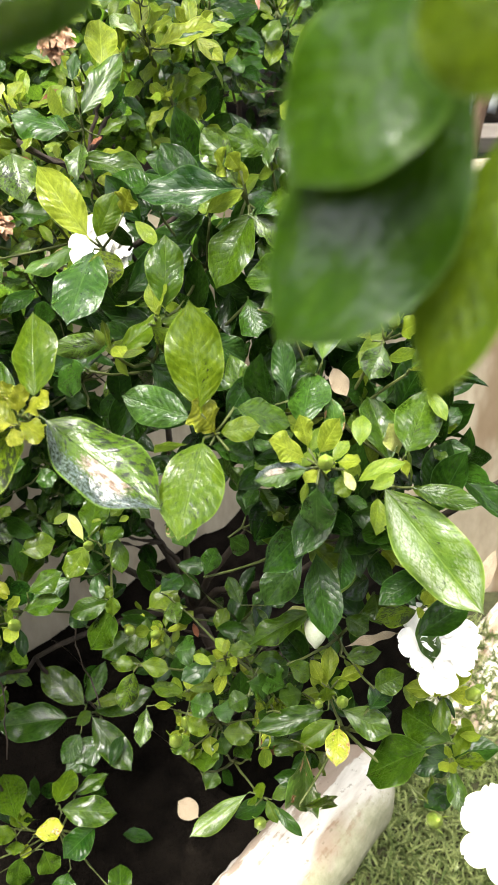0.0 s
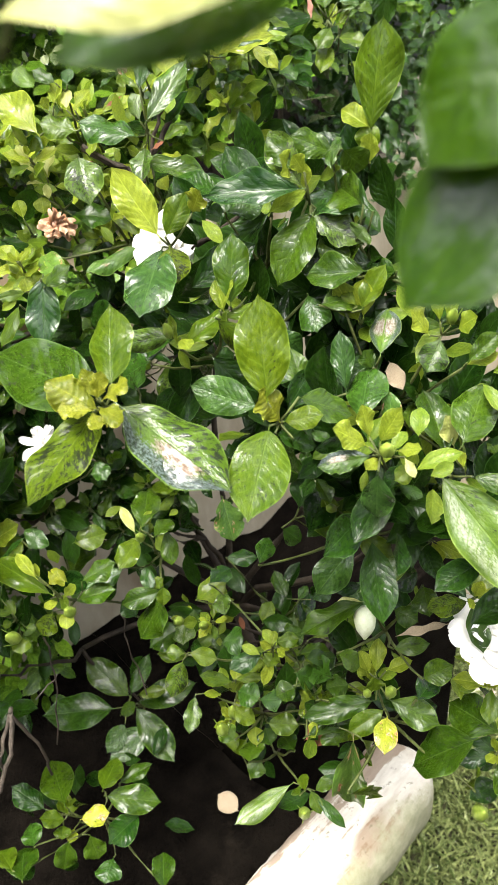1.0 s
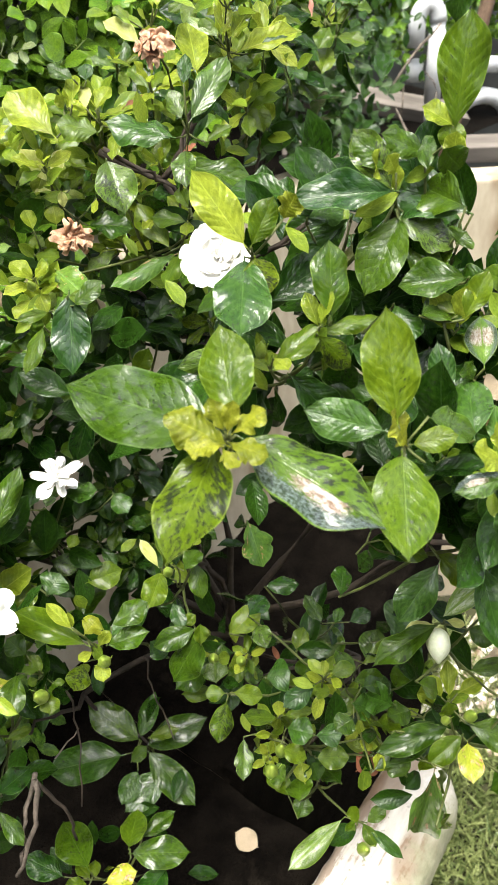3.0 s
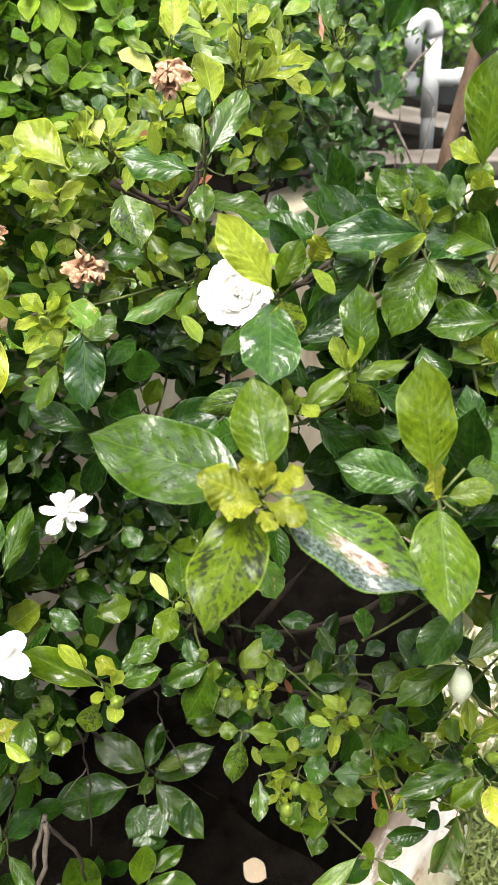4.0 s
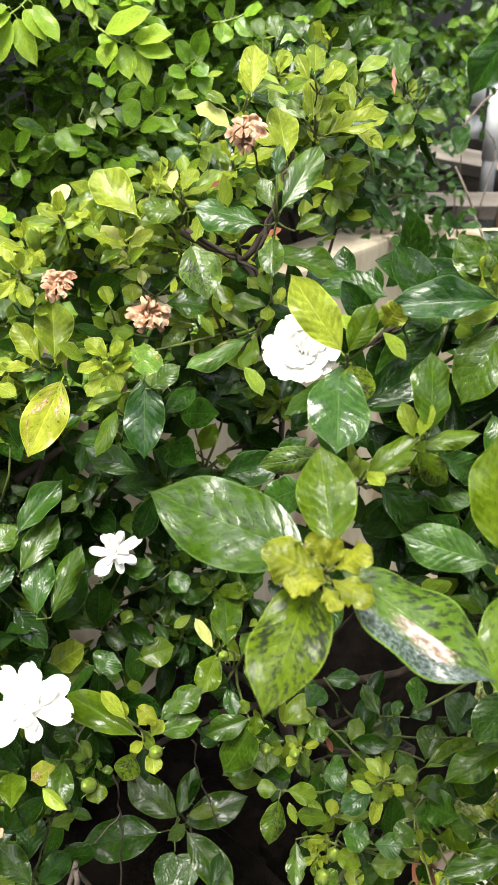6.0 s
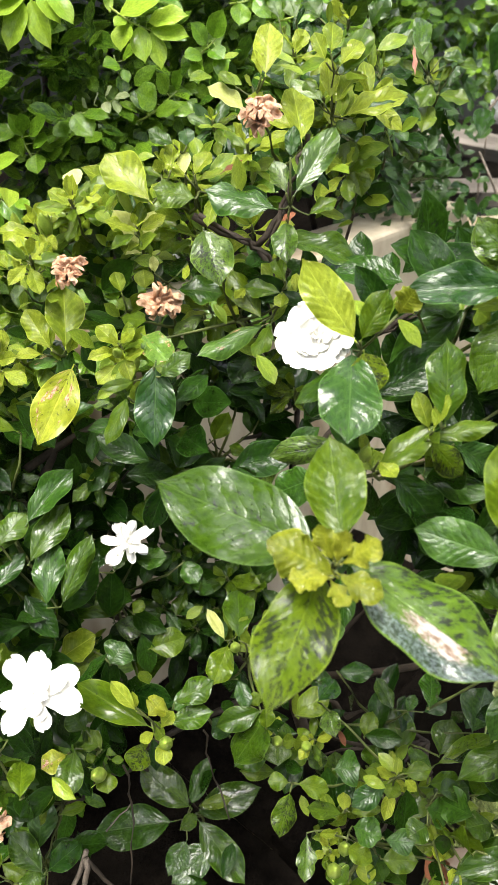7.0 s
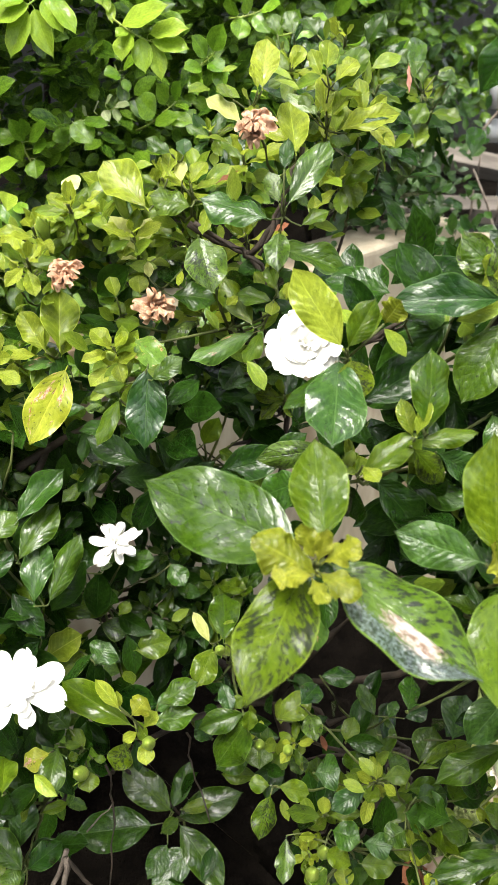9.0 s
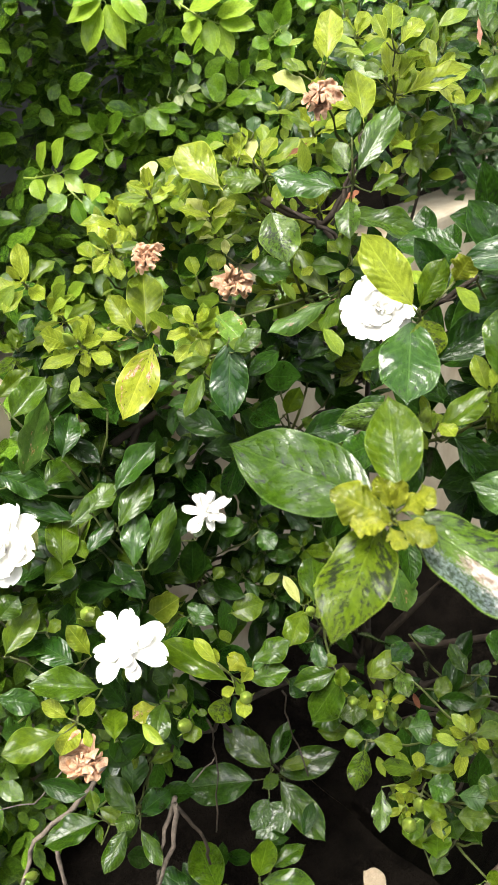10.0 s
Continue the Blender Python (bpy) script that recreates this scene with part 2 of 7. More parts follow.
hedge_young = leaf_material("hedge_young_leaf", (0.184, 0.328, 0.024), (0.348, 0.482, 0.048), 0.30, 0.2, thin=0.4)
hedge_mid = leaf_material("hedge_mid_leaf", (0.060, 0.150, 0.010), (0.200, 0.360, 0.024), 0.20, 0.2, thin=0.25, wet=0.4)
hedge_pale = leaf_material("hedge_pale_leaf", (0.20, 0.27, 0.10), (0.42, 0.47, 0.26), 0.25, 0.2, thin=0.3)
glossy = leaf_material("glossy_leaf", (0.015, 0.048, 0.003), (0.055, 0.110, 0.006), 0.22, 0.4, soot=0.4, thin=0.2, wet=0.6)
deep_leaf = leaf_material("deep_leaf", (0.008, 0.030, 0.002), (0.034, 0.070, 0.004), 0.24, 0.5, soot=0.5, thin=0.12, wet=0.4)
creeper_leaf = leaf_material("creeper_leaf", (0.006, 0.029, 0.006), (0.053, 0.115, 0.017), 0.35, 0.2, thin=0.25, joined=True)
grass_blade = leaf_material("grass_blade", (0.025, 0.065, 0.010), (0.40, 0.45, 0.18), 0.4, 0.1, thin=0.2, joined=True)
bark = rough_material("bark", (0.012, 0.009, 0.006), (0.050, 0.036, 0.026), 60, 0.8, 0.001)
green_stem = rough_material("green_stem", (0.035, 0.045, 0.012), (0.10, 0.12, 0.03), 60, 0.6, 0.0006)
root_bark = rough_material("root_bark", (0.045, 0.036, 0.028), (0.19, 0.155, 0.125), 50, 0.85, 0.001)
trunk_bark = rough_material("trunk_bark", (0.055, 0.034, 0.022), (0.16, 0.105, 0.07), 25, 0.85, 0.002, stretch=(1, 1, 0.3))
# damp soil, taken down to near-black so the colour carries the canopy's shade
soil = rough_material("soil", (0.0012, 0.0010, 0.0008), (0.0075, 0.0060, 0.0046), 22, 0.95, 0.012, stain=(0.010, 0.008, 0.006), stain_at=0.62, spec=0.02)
turf = rough_material("turf", (0.012, 0.013, 0.006), (0.05, 0.052, 0.02), 9, 0.95, 0.01, stain=(0.09, 0.06, 0.03))
plaster = rough_material("plaster", (0.24, 0.20, 0.14), (0.43, 0.375, 0.28), 5, 0.85, 0.002, stain=(0.17, 0.115, 0.065), stain_at=0.52, stretch=(1, 1, 0.35))
cap_stone = rough_material("cap_stone", (0.42, 0.38, 0.32), (0.72, 0.69, 0.62), 9, 0.8, 0.004, stain=(0.22, 0.15, 0.09), stain_at=0.47, stretch=(0.35, 1.3, 1))
nt = cap_stone.node_tree
co = node(nt, "ShaderNodeTexCoord").outputs["Object"]
sep = node(nt, "ShaderNodeSeparateXYZ")
nt.links.new(co, sep.inputs[0])
edge = maths(nt, "ADD", sep.outputs[1], maths(nt, "MULTIPLY", maths(nt, "SUBTRACT", noise_tex(nt, 22.0, 5.0, 0.7, co), 0.5), 0.07))
was = nt.nodes["Principled BSDF"].inputs["Base Color"].links[0].from_socket
streak = node(nt, "ShaderNodeVectorMath", op="MULTIPLY")
nt.links.new(co, streak.inputs[0])
streak.inputs[1].default_value = (2.2, 17.0, 6.0)
band = maths(nt, "ADD", noise_tex(nt, 1.0, 6.0, 0.65, streak.outputs[0]), maths(nt, "MULTIPLY", maths(nt, "SUBTRACT", noise_tex(nt, 40.0, 4.0, 0.7, co), 0.5), 0.22))
was = mix(nt, maths(nt, "MULTIPLY", ramp(nt, band, 0.53, 0.58), 0.7), was, (0.17, 0.095, 0.050))
was = mix(nt, maths(nt, "MULTIPLY", ramp(nt, maths(nt, "SUBTRACT", 1.0, band), 0.56, 0.64), 0.8), was, (0.72, 0.70, 0.65))
was = mix(nt, maths(nt, "MULTIPLY", ramp(nt, noise_tex(nt, 90.0, 3.0, 0.7, co), 0.60, 0.70), 0.6), was, (0.10, 0.09, 0.05))
moss = mix(nt, maths(nt, "SUBTRACT", 1.0, ramp(nt, edge, -0.022, 0.008)), was, mix(nt, noise_tex(nt, 60.0, 4.0, 0.7, co), (0.13, 0.14, 0.06), (0.44, 0.42, 0.30)))
nt.links.new(moss, nt.nodes["Principled BSDF"].inputs["Base Color"])
moss_stone = rough_material("moss_stone", (0.09, 0.10, 0.05), (0.42, 0.39, 0.30), 9, 0.95, 0.004, stain=(0.05, 0.08, 0.02))
timber = rough_material("timber", (0.06, 0.05, 0.042), (0.17, 0.15, 0.13), 9, 0.85, 0.002, stretch=(0.12, 1, 1))
pvc = rough_material("pvc", (0.36, 0.38, 0.40), (0.48, 0.49, 0.50), 6, 0.38, 0.0003, stain=(0.45, 0.43, 0.38), stain_at=0.66, spec=0.5)
shade_backdrop = rough_material("shade_backdrop", (0.006, 0.007, 0.006), (0.022, 0.024, 0.022), 3, 0.9, 0.004)
sky_block_render = rough_material("sky_block_render", (0.10, 0.09, 0.075), (0.17, 0.155, 0.13), 2, 0.9, 0.004)
petal_white = rough_material("petal_white", (0.74, 0.73, 0.67), (0.84, 0.83, 0.79), 3, 0.55, 0.0006)
petal_brown = rough_material("petal_brown", (0.36, 0.17, 0.08), (0.70, 0.48, 0.34), 4, 0.7, 0.002, stain=(0.36, 0.15, 0.06), stain_at=0.54, stretch=(0.5, 3, 1))
petal_pink = rough_material("petal_pink", (0.55, 0.24, 0.17), (0.68, 0.34, 0.25), 60, 0.6, 0.0006)
bud_green = rough_material("bud_green", (0.13, 0.21, 0.025), (0.30, 0.37, 0.06), 70, 0.36, 0.0006, spec=0.5)
bud_white = rough_material("bud_white", (0.58, 0.64, 0.38), (0.84, 0.86, 0.72), 40, 0.45, 0.0005)
dead_leaf = rough_material("dead_leaf", (0.17, 0.12, 0.06), (0.46, 0.38, 0.28), 60, 0.75, 0.001)
rust_leaf = rough_material("rust_leaf", (0.10, 0.032, 0.014), (0.27, 0.10, 0.048), 70, 0.6, 0.001)

# ---- building helpers ----


def mesh_from(name, bm, material, smooth=True):
    me = bpy.data.meshes.new(name)
    bm.to_mesh(me)
    bm.free()
    me.materials.append(material)
    if smooth:
        me.polygons.foreach_set("use_smooth", [True] * len(me.polygons))
    return me


def part(name, bm, material, parent, label="", smooth=True):
    ob = new(name, mesh_from(name, bm, material, smooth))
    ob.parent = parent
    return tagged(ob, label) if label else ob


def thing(name, label, category, group="", kind="", at=(0, 0, 0)):
    ob = new(name)
    ob.empty_display_size = 0.02
    ob.location = at
    return tagged(ob, label, category, group, kind)


def tube(bm, points, radii, sides=7):
    """A tapered tube along points."""
    pts = [Vector(p) for p in points]
    rings = []
    for k, p in enumerate(pts):
        way = (pts[min(k + 1, len(pts) - 1)] - pts[max(k - 1, 0)]).normalized()
        a = way.orthogonal().normalized()
        b = way.cross(a)
        r = radii[k] if isinstance(radii, (list, tuple)) else radii
        rings.append([bm.verts.new(p + (a * math.cos(q) + b * math.sin(q)) * r) for q in (2 * math.pi * i / sides for i in range(sides))])
    for lo, hi in zip(rings, rings[1:]):
        # rings may start turned against each other: match the nearest corner
        turn = min(range(sides), key=lambda s: (hi[s].co - lo[0].co).length)
        for i in range(sides):
            bm.faces.new((lo[i], lo[(i + 1) % sides], hi[(i + 1 + turn) % sides], hi[(i + turn) % sides]))
    bm.faces.new(reversed(rings[0]))
    bm.faces.new(rings[-1])


def bent(a, b, sag=0.01, steps=5, wobble=0.003):
    """Points from a to b with a little bend."""
    a, b = Vector(a), Vector(b)
    out = []
    for k in range(steps + 1):
        s = k / steps
        jog = Vector((random.uniform(-1, 1), random.uniform(-1, 1), random.uniform(-1, 1))) * wobble * (0 < k < steps)
        out.append(a.lerp(b, s) + Vector((0, 0, -sag * 4 * s * (1 - s))) + jog)
    return out


def box(bm, lo, hi, bevel=0.0):
    lo, hi = Vector(lo), Vector(hi)
    made = bmesh.ops.create_cube(bm, size=1.0)["verts"]
    bmesh.ops.scale(bm, vec=hi - lo, verts=made)
    bmesh.ops.translate(bm, vec=(lo + hi) / 2, verts=made)
    if bevel:
        edges = {e for v in made for e in v.link_edges}
        bmesh.ops.bevel(bm, geom=list(edges), offset=bevel, segments=3, affect="EDGES", profile=0.6)


def blade_outline(s, tip=1.0, belly=0.52):
    """Half width of a leaf at s of its length; widest near belly."""
    if s <= 0 or s >= 1:
        return 0.0
    x = s ** (math.log(0.5) / math.log(belly))
    return 0.5 * (4 * x * (1 - x)) ** (0.66 + 0.30 * (1 - s / belly) ** 0.7 if s < belly else 0.62 + 0.66 * tip * ((s - belly) / (1 - belly)) ** 2.4)


def leaf_verts(rows, cols, droop, fold, ripple, twist, cup, belly=0.52, point=1.0, quilt=0.010, torn=0.0, seed=0):
    """Unit blade: length along x, width along y, upper face towards z."""
    rng = random.Random(seed)
    ph = rng.uniform(0, 6)
    verts, uvs = [], []
    for i in range(rows + 1):
        s = i / rows
        half = blade_outline(s, point, belly)
        for j in range(cols + 1):
            u = 2 * j / cols - 1
            w = half * (1 + min(ripple, 0.5) * 0.10 * math.sin(9 * s + ph + u))
            if torn and abs(u) > 0.7:
                w *= 1 - torn * max(0.0, math.sin(17 * s + ph + (2 if u > 0 else 0))) ** 2
            y = u * w
            z = -droop * s * s + fold * abs(y) - cup * y * y * 4
            z += ripple * 0.12 * abs(u) ** 2 * math.sin(13 * s + ph + (0 if u > 0 else 2.1)) * half * 2
            z += quilt * math.sin(2 * math.pi * 9 * (s - 0.24 * abs(u))) * abs(u) * (1 - abs(u)) * 2.2
            z += twist * y * (s - 0.4)
            verts.append((0.05 + 0.95 * s, y, z))
            uvs.append((s, 0.5 + 0.5 * u))
    faces = []
    for i in range(rows):
        for j in range(cols):
            k = i * (cols + 1) + j
            faces.append((k, k + cols + 1, k + cols + 2, k + 1))
    return verts, uvs, faces


def leaf_mesh(name, rows=50, cols=12, stalk=True, **shape):
    verts, uvs, faces = leaf_verts(rows, cols, **shape)
    if stalk:
        k = len(verts)
        for x, r in ((-0.01, 0.018), (0.10, 0.012)):
            for q in range(4):
                verts.append((x, r * math.cos(q * math.pi / 2), r * math.sin(q * math.pi / 2) - 0.008))
                uvs.append((0.0, 0.5))
        faces += [(k + q, k + (q + 1) % 4, k + 4 + (q + 1) % 4, k + 4 + q) for q in range(4)]
    me = bpy.data.meshes.new(name)
    me.from_pydata(verts, [], faces)
    layer = me.uv_layers.new(name="UVMap")
    order = np.zeros(len(me.loops), dtype=np.int32)
    me.loops.foreach_get("vertex_index", order)
    layer.data.foreach_set("uv", np.array(uvs)[order].ravel())
    me.polygons.foreach_set("use_smooth", [True] * len(me.polygons))
    me.materials.append(mature)
    return me


BROAD = [leaf_mesh("leaf_blade", droop=0.02 + 0.20 * random.random(), fold=random.uniform(0.05, 0.40), ripple=random.uniform(0.2, 0.7),
                   twist=random.uniform(-0.3, 0.3), cup=random.uniform(0.02, 0.20), belly=random.uniform(0.50, 0.58), point=random.uniform(1.15, 1.7), quilt=random.uniform(0.006, 0.018), seed=k) for k in range(16)]
EVEN = [leaf_mesh("even_leaf_blade", droop=0.05, fold=0.12, ripple=0.2, twist=0.1, cup=0.10, belly=0.5 + 0.03 * k, quilt=0.0, seed=322 + k) for k in range(3)]
LARGE = [leaf_mesh("large_leaf_blade", droop=random.uniform(0.0, 0.08), fold=random.uniform(0.06, 0.2), ripple=random.uniform(0.2, 0.45), twist=random.uniform(-0.12, 0.12), cup=random.uniform(0.02, 0.14), belly=random.uniform(0.44, 0.52), point=1.3, quilt=0.013, seed=300 + k) for k in range(6)]
TENDER = [leaf_mesh("young_leaf_blade", droop=random.uniform(-0.03, 0.12), fold=random.uniform(0.15, 0.45), ripple=random.uniform(0.3, 0.8),
                    twist=random.uniform(-0.25, 0.25), cup=0.08, belly=random.uniform(0.52, 0.62), point=random.uniform(0.8, 1.5), quilt=0.026, seed=30 + k) for k in range(10)]
CRUMPLED = [leaf_mesh("crinkled_leaf_blade", droop=random.uniform(-0.05, 0.12), fold=random.uniform(0.0, 0.3), ripple=1.0, twist=random.uniform(-0.3, 0.3),
                      cup=0.1, belly=0.60, point=0.5, quilt=0.055, torn=0.22, seed=50 + k) for k in range(6)]
TORN = [leaf_mesh("torn_leaf_blade", droop=0.1, fold=0.2, ripple=0.5, twist=0.2, cup=0.05, belly=0.55, torn=0.16, seed=70 + k) for k in range(3)]


def leaf_pose(base, tip, width, roll):
    base, tip = Vector(base), Vector(tip)
    axis = tip - base
    length = axis.length
    axis.normalize()
    up = Vector((0, 0, 1)) - axis * axis.z
    if up.length < 0.05:
        up = Vector((0, -1, 0)) + axis * axis.y
    up.normalize()
    side = axis.cross(up)
    n = up * math.cos(radians(roll)) + side * math.sin(radians(roll))
    y = n.cross(axis)
    m = Matrix((axis, y, n)).transposed().to_4x4()
    return Matrix.Translation(base) @ m @ Matrix.Diagonal((length, width, (length + width) / 2, 1))


def roll_for(base, tip, normal):
    """The roll, in degrees, that turns the leaf's upper face towards normal."""
    axis = (Vector(tip) - Vector(base)).normalized()
    up = Vector((0, 0, 1)) - axis * axis.z
    if up.length < 0.05:
        up = Vector((0, -1, 0)) + axis * axis.y
    up.normalize()
    n = Vector(normal)
    return math.degrees(math.atan2(n.dot(axis.cross(up)), n.dot(up)))


# ---- setting: lawn, planter wall, bed, back wall, terrace ----
# the planter's walls run along ALONG; ACROSS points from the lawn to the back
SKEW = radians(48.5)
ALONG, ACROSS = Vector((math.cos(SKEW), math.sin(SKEW), 0)), Vector((-math.sin(SKEW), math.cos(SKEW), 0))
ORIGIN = Vector((0.030, 0.460, 0))
LAWN_Z, BED_Z, CAP_Z, BACK_TOP, TERRACE_Z = -0.04, 0.70, 0.79, 1.385, 1.31
local = Matrix.Translation(ORIGIN) @ Matrix.Rotation(SKEW, 4, "Z")


def sheet(bm, x0, x1, y0, y1, z, step, bumpy, scale):
    nx, ny = max(1, int((x1 - x0) / step)), max(1, int((y1 - y0) / step))
    grid = [[bm.verts.new((x0 + (x1 - x0) * i / nx, y0 + (y1 - y0) * j / ny, 0)) for j in range(ny + 1)] for i in range(nx + 1)]
    for row in grid:
        for v in row:
            v.co.z = z + bumpy * noise.noise(v.co * scale)
    for i in range(nx):
        for j in range(ny):
            bm.faces.new((grid[i][j], grid[i + 1][j], grid[i + 1][j + 1], grid[i][j + 1]))


bm = bmesh.new()
sheet(bm, -300, 300, -300, 300, LAWN_Z, 20, 0.0, 1)
ground = tagged(new("ground", mesh_from("ground", bm, turf)), "lawn soil that reaches to the horizon", "ground", kind="structure")

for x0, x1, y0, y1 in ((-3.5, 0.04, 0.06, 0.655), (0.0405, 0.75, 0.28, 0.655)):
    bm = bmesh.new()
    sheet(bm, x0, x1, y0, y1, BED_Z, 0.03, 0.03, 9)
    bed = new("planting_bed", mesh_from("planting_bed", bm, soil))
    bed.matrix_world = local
    tagged(bed, "damp soil bed behind the low wall, shade put into its near-black colour", "soil", kind="structure")

# only the long piece is mossy; the far one takes the shade-blackened soil colour
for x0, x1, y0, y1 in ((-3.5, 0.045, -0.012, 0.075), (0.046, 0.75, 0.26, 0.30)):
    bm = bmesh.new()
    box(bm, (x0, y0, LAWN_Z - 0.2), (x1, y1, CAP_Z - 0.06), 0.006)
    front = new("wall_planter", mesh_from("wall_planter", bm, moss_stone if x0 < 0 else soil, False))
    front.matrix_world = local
    tagged(front, "low planter wall beside the lawn, mossy plaster with a soil-black far piece", "wall", kind="structure")

bm = bmesh.new()
rows, ring = 150, []
for i in range(rows + 1):
    x = -1.6 + 1.81 * i / rows
    # the far end is rounded off
    near_end = min(1.0, math.sqrt(max(0.0, (0.215 - x) / 0.05)))
    row = []
    for k in range(25):
        q = 2 * math.pi * k / 24
        c, s = math.cos(q), math.sin(q)
        p = Vector((x, 0.033 - 0.056 * near_end * abs(c) ** 0.6 * (1 if c > 0 else -1), CAP_Z - 0.045 + 0.045 * near_end * abs(s) ** 0.6 * (1 if s > 0 else -1)))
        j = noise.noise(Vector((p.x * 7, p.y * 16, p.z * 16))) + 0.4 * noise.noise(p * 55)
        row.append(bm.verts.new(p + Vector((0, 0.008 * j, 0.006 * j))))
    ring.append(row)
for a, b in zip(ring, ring[1:]):
    for k in range(24):
        bm.faces.new((a[k], b[k], b[k + 1], a[k + 1]))
cap = new("wall_cap", mesh_from("wall_cap", bm, cap_stone))
cap.matrix_world = local
tagged(cap, "pale weathered rounded stone capping with brown stains", "wall cap", kind="structure")

bm = bmesh.new()
box(bm, (0.86, -0.02, LAWN_Z - 0.05), (1.9, 0.33, LAWN_Z + 0.02), 0.008)
paving = new("paving", mesh_from("paving", bm, cap_stone, False))
paving.matrix_world = local
tagged(paving, "pale concrete paving strip beside the lawn", "paving", kind="structure")

bm = bmesh.new()
box(bm, (-4.0, 0.65, LAWN_Z - 0.2), (1.16, 0.79, BACK_TOP), 0.012)
back = new("wall_back", mesh_from("wall_back", bm, plaster, False))
back.matrix_world = local
tagged(back, "cream plastered retaining wall with brown runs", "wall", kind="structure")

bm = bmesh.new()
box(bm, (0.26, 1.78, LAWN_Z - 0.2), (2.4, 1.92, TERRACE_Z + 0.012), 0.012)
tagged(new("wall_return", mesh_from("wall_return", bm, plaster, False)), "lower cream plastered wall under the plank", "wall", kind="structure")

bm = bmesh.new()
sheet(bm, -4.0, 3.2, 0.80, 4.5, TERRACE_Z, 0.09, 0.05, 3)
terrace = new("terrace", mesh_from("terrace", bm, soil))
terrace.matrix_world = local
tagged(terrace, "leaf-littered terrace soil above the wall, in the shade-blackened soil colour", "soil", kind="structure")

# backdrop added to close the view; its near-black colour stands for deep shade
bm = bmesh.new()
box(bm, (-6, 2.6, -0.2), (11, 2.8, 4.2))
far = new("wall_far", mesh_from("wall_far", bm, shade_backdrop, False))
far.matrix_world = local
tagged(far, "added near-black backdrop standing for the shade behind the hedge", "wall", kind="structure")

# added out of view to hold low sky light off the bush
bm = bmesh.new()
box(bm, (-7, -2.9, -0.2), (7, -2.7, 2.7), 0.01)
tagged(new("wall_house", mesh_from("wall_house", bm, sky_block_render, False)), "added unseen grey-brown wall that blocks low sky light", "wall", kind="structure")

# ---- white drain pipes, plank, trunk and bare twigs behind the wall ----
pipes = thing("drain_pipe", "white plastic drain pipes with elbows above the wall", "pipe")


def pipe_run(name, pts, r, parent, label=""):
    bm = bmesh.new()
    tube(bm, pts, r, 20)
    return part(name, bm, pvc, parent, label)


PX, PY = 0.568, 2.30
pipe_run("upright", [(PX, PY, TERRACE_Z - 0.05), (PX, PY, 1.66)], 0.021, pipes)
pipe_run("sleeve", [(PX, PY, 1.435), (PX, PY, 1.62)], 0.024, pipes)
elbow = [(PX - 0.03 + 0.03 * math.cos(a), PY, 1.64 + 0.045 * math.sin(a)) for a in (k * math.pi / 10 for k in range(11))]
pipe_run("elbow", elbow + [(PX - 0.06, PY, 1.58)], 0.024, pipes)
pipe_run("branch_pipe", [(PX, PY, 1.535), (PX + 0.22, PY + 0.01, 1.525)], 0.022, pipes)
pipe_run("branch_collar", [(PX + 0.07, PY, 1.533), (PX + 0.13, PY, 1.530)], 0.026, pipes)
pipe_run("drop_pipe", [(PX - 0.05, PY + 0.03, 1.55), (PX - 0.05, PY + 0.03, 1.49)], 0.024, pipes)
bend = [(PX + 0.16 - 0.085 * math.cos(a), PY + 0.02, 1.37 + 0.075 * math.sin(a)) for a in (k * math.pi / 8 for k in range(9))]
pipe_run("trap_bend", bend, 0.023, pipes)

bm = bmesh.new()
box(bm, (-0.55, -0.05, -0.022), (0.6, 0.05, 0.022), 0.004)
plank = tagged(new("plank", mesh_from("plank", bm, timber, False)), "grey weathered timber plank lying on the terrace", "plank")
plank.matrix_world = pose(0.66, 2.16, TERRACE_Z + 0.015, 12, 0, -8)
bm = bmesh.new()
box(bm, (-0.35, -0.05, -0.02), (0.35, 0.05, 0.02), 0.004)
plank2 = tagged(new("plank", mesh_from("plank", bm, timber, False)), "grey broken board leaning behind the bare twigs", "plank")
plank2.matrix_world = pose(0.40, 2.42, TERRACE_Z + 0.13, 25, 12, 14)

bm = bmesh.new()
tube(bm, [(0.50, 1.95, 1.25), (0.52, 1.96, 1.40), (0.555, 1.97, 1.55), (0.60, 1.98, 1.75), (0.66, 2.0, 2.2)], [0.022, 0.019, 0.018, 0.017, 0.014], 12)
sapling = thing("sapling", "slender brown-barked sapling trunk beside the wall", "tree")
part("trunk", bm, trunk_bark, sapling)

twigs = thing("bare_twigs", "dry leafless twigs standing on the terrace", "twig")
for a, b, r in (((0.40, 2.12, 1.50), (0.545, 2.2, 1.64), 0.0045), ((0.42, 2.1, 1.30), (0.44, 2.15, 1.50), 0.003), ((0.49, 2.1, 1.31), (0.53, 2.14, 1.48), 0.003),
                ((0.53, 2.14, 1.48), (0.50, 2.16, 1.53), 0.002), ((0.43, 1.75, 1.27), (0.385, 2.0, 1.46), 0.004)):
    bm = bmesh.new()
    tube(bm, bent(a, b, -0.006, 5, 0.004), [r, r, r * 0.9, r * 0.85, r * 0.75, r * 0.6], 6)
    part("twig", bm, root_bark, twigs)

# ---- the gardenia ----
gardenia = thing("gardenia_bush", "wet glossy gardenia bush with yellow-green new shoots and white flowers", "bush", at=(-0.1, 0.82, BED_Z))
HOME = gardenia.location.copy()
INWARD = Vector((0.02, 0.72, -0.69)).normalized()
shoots = []


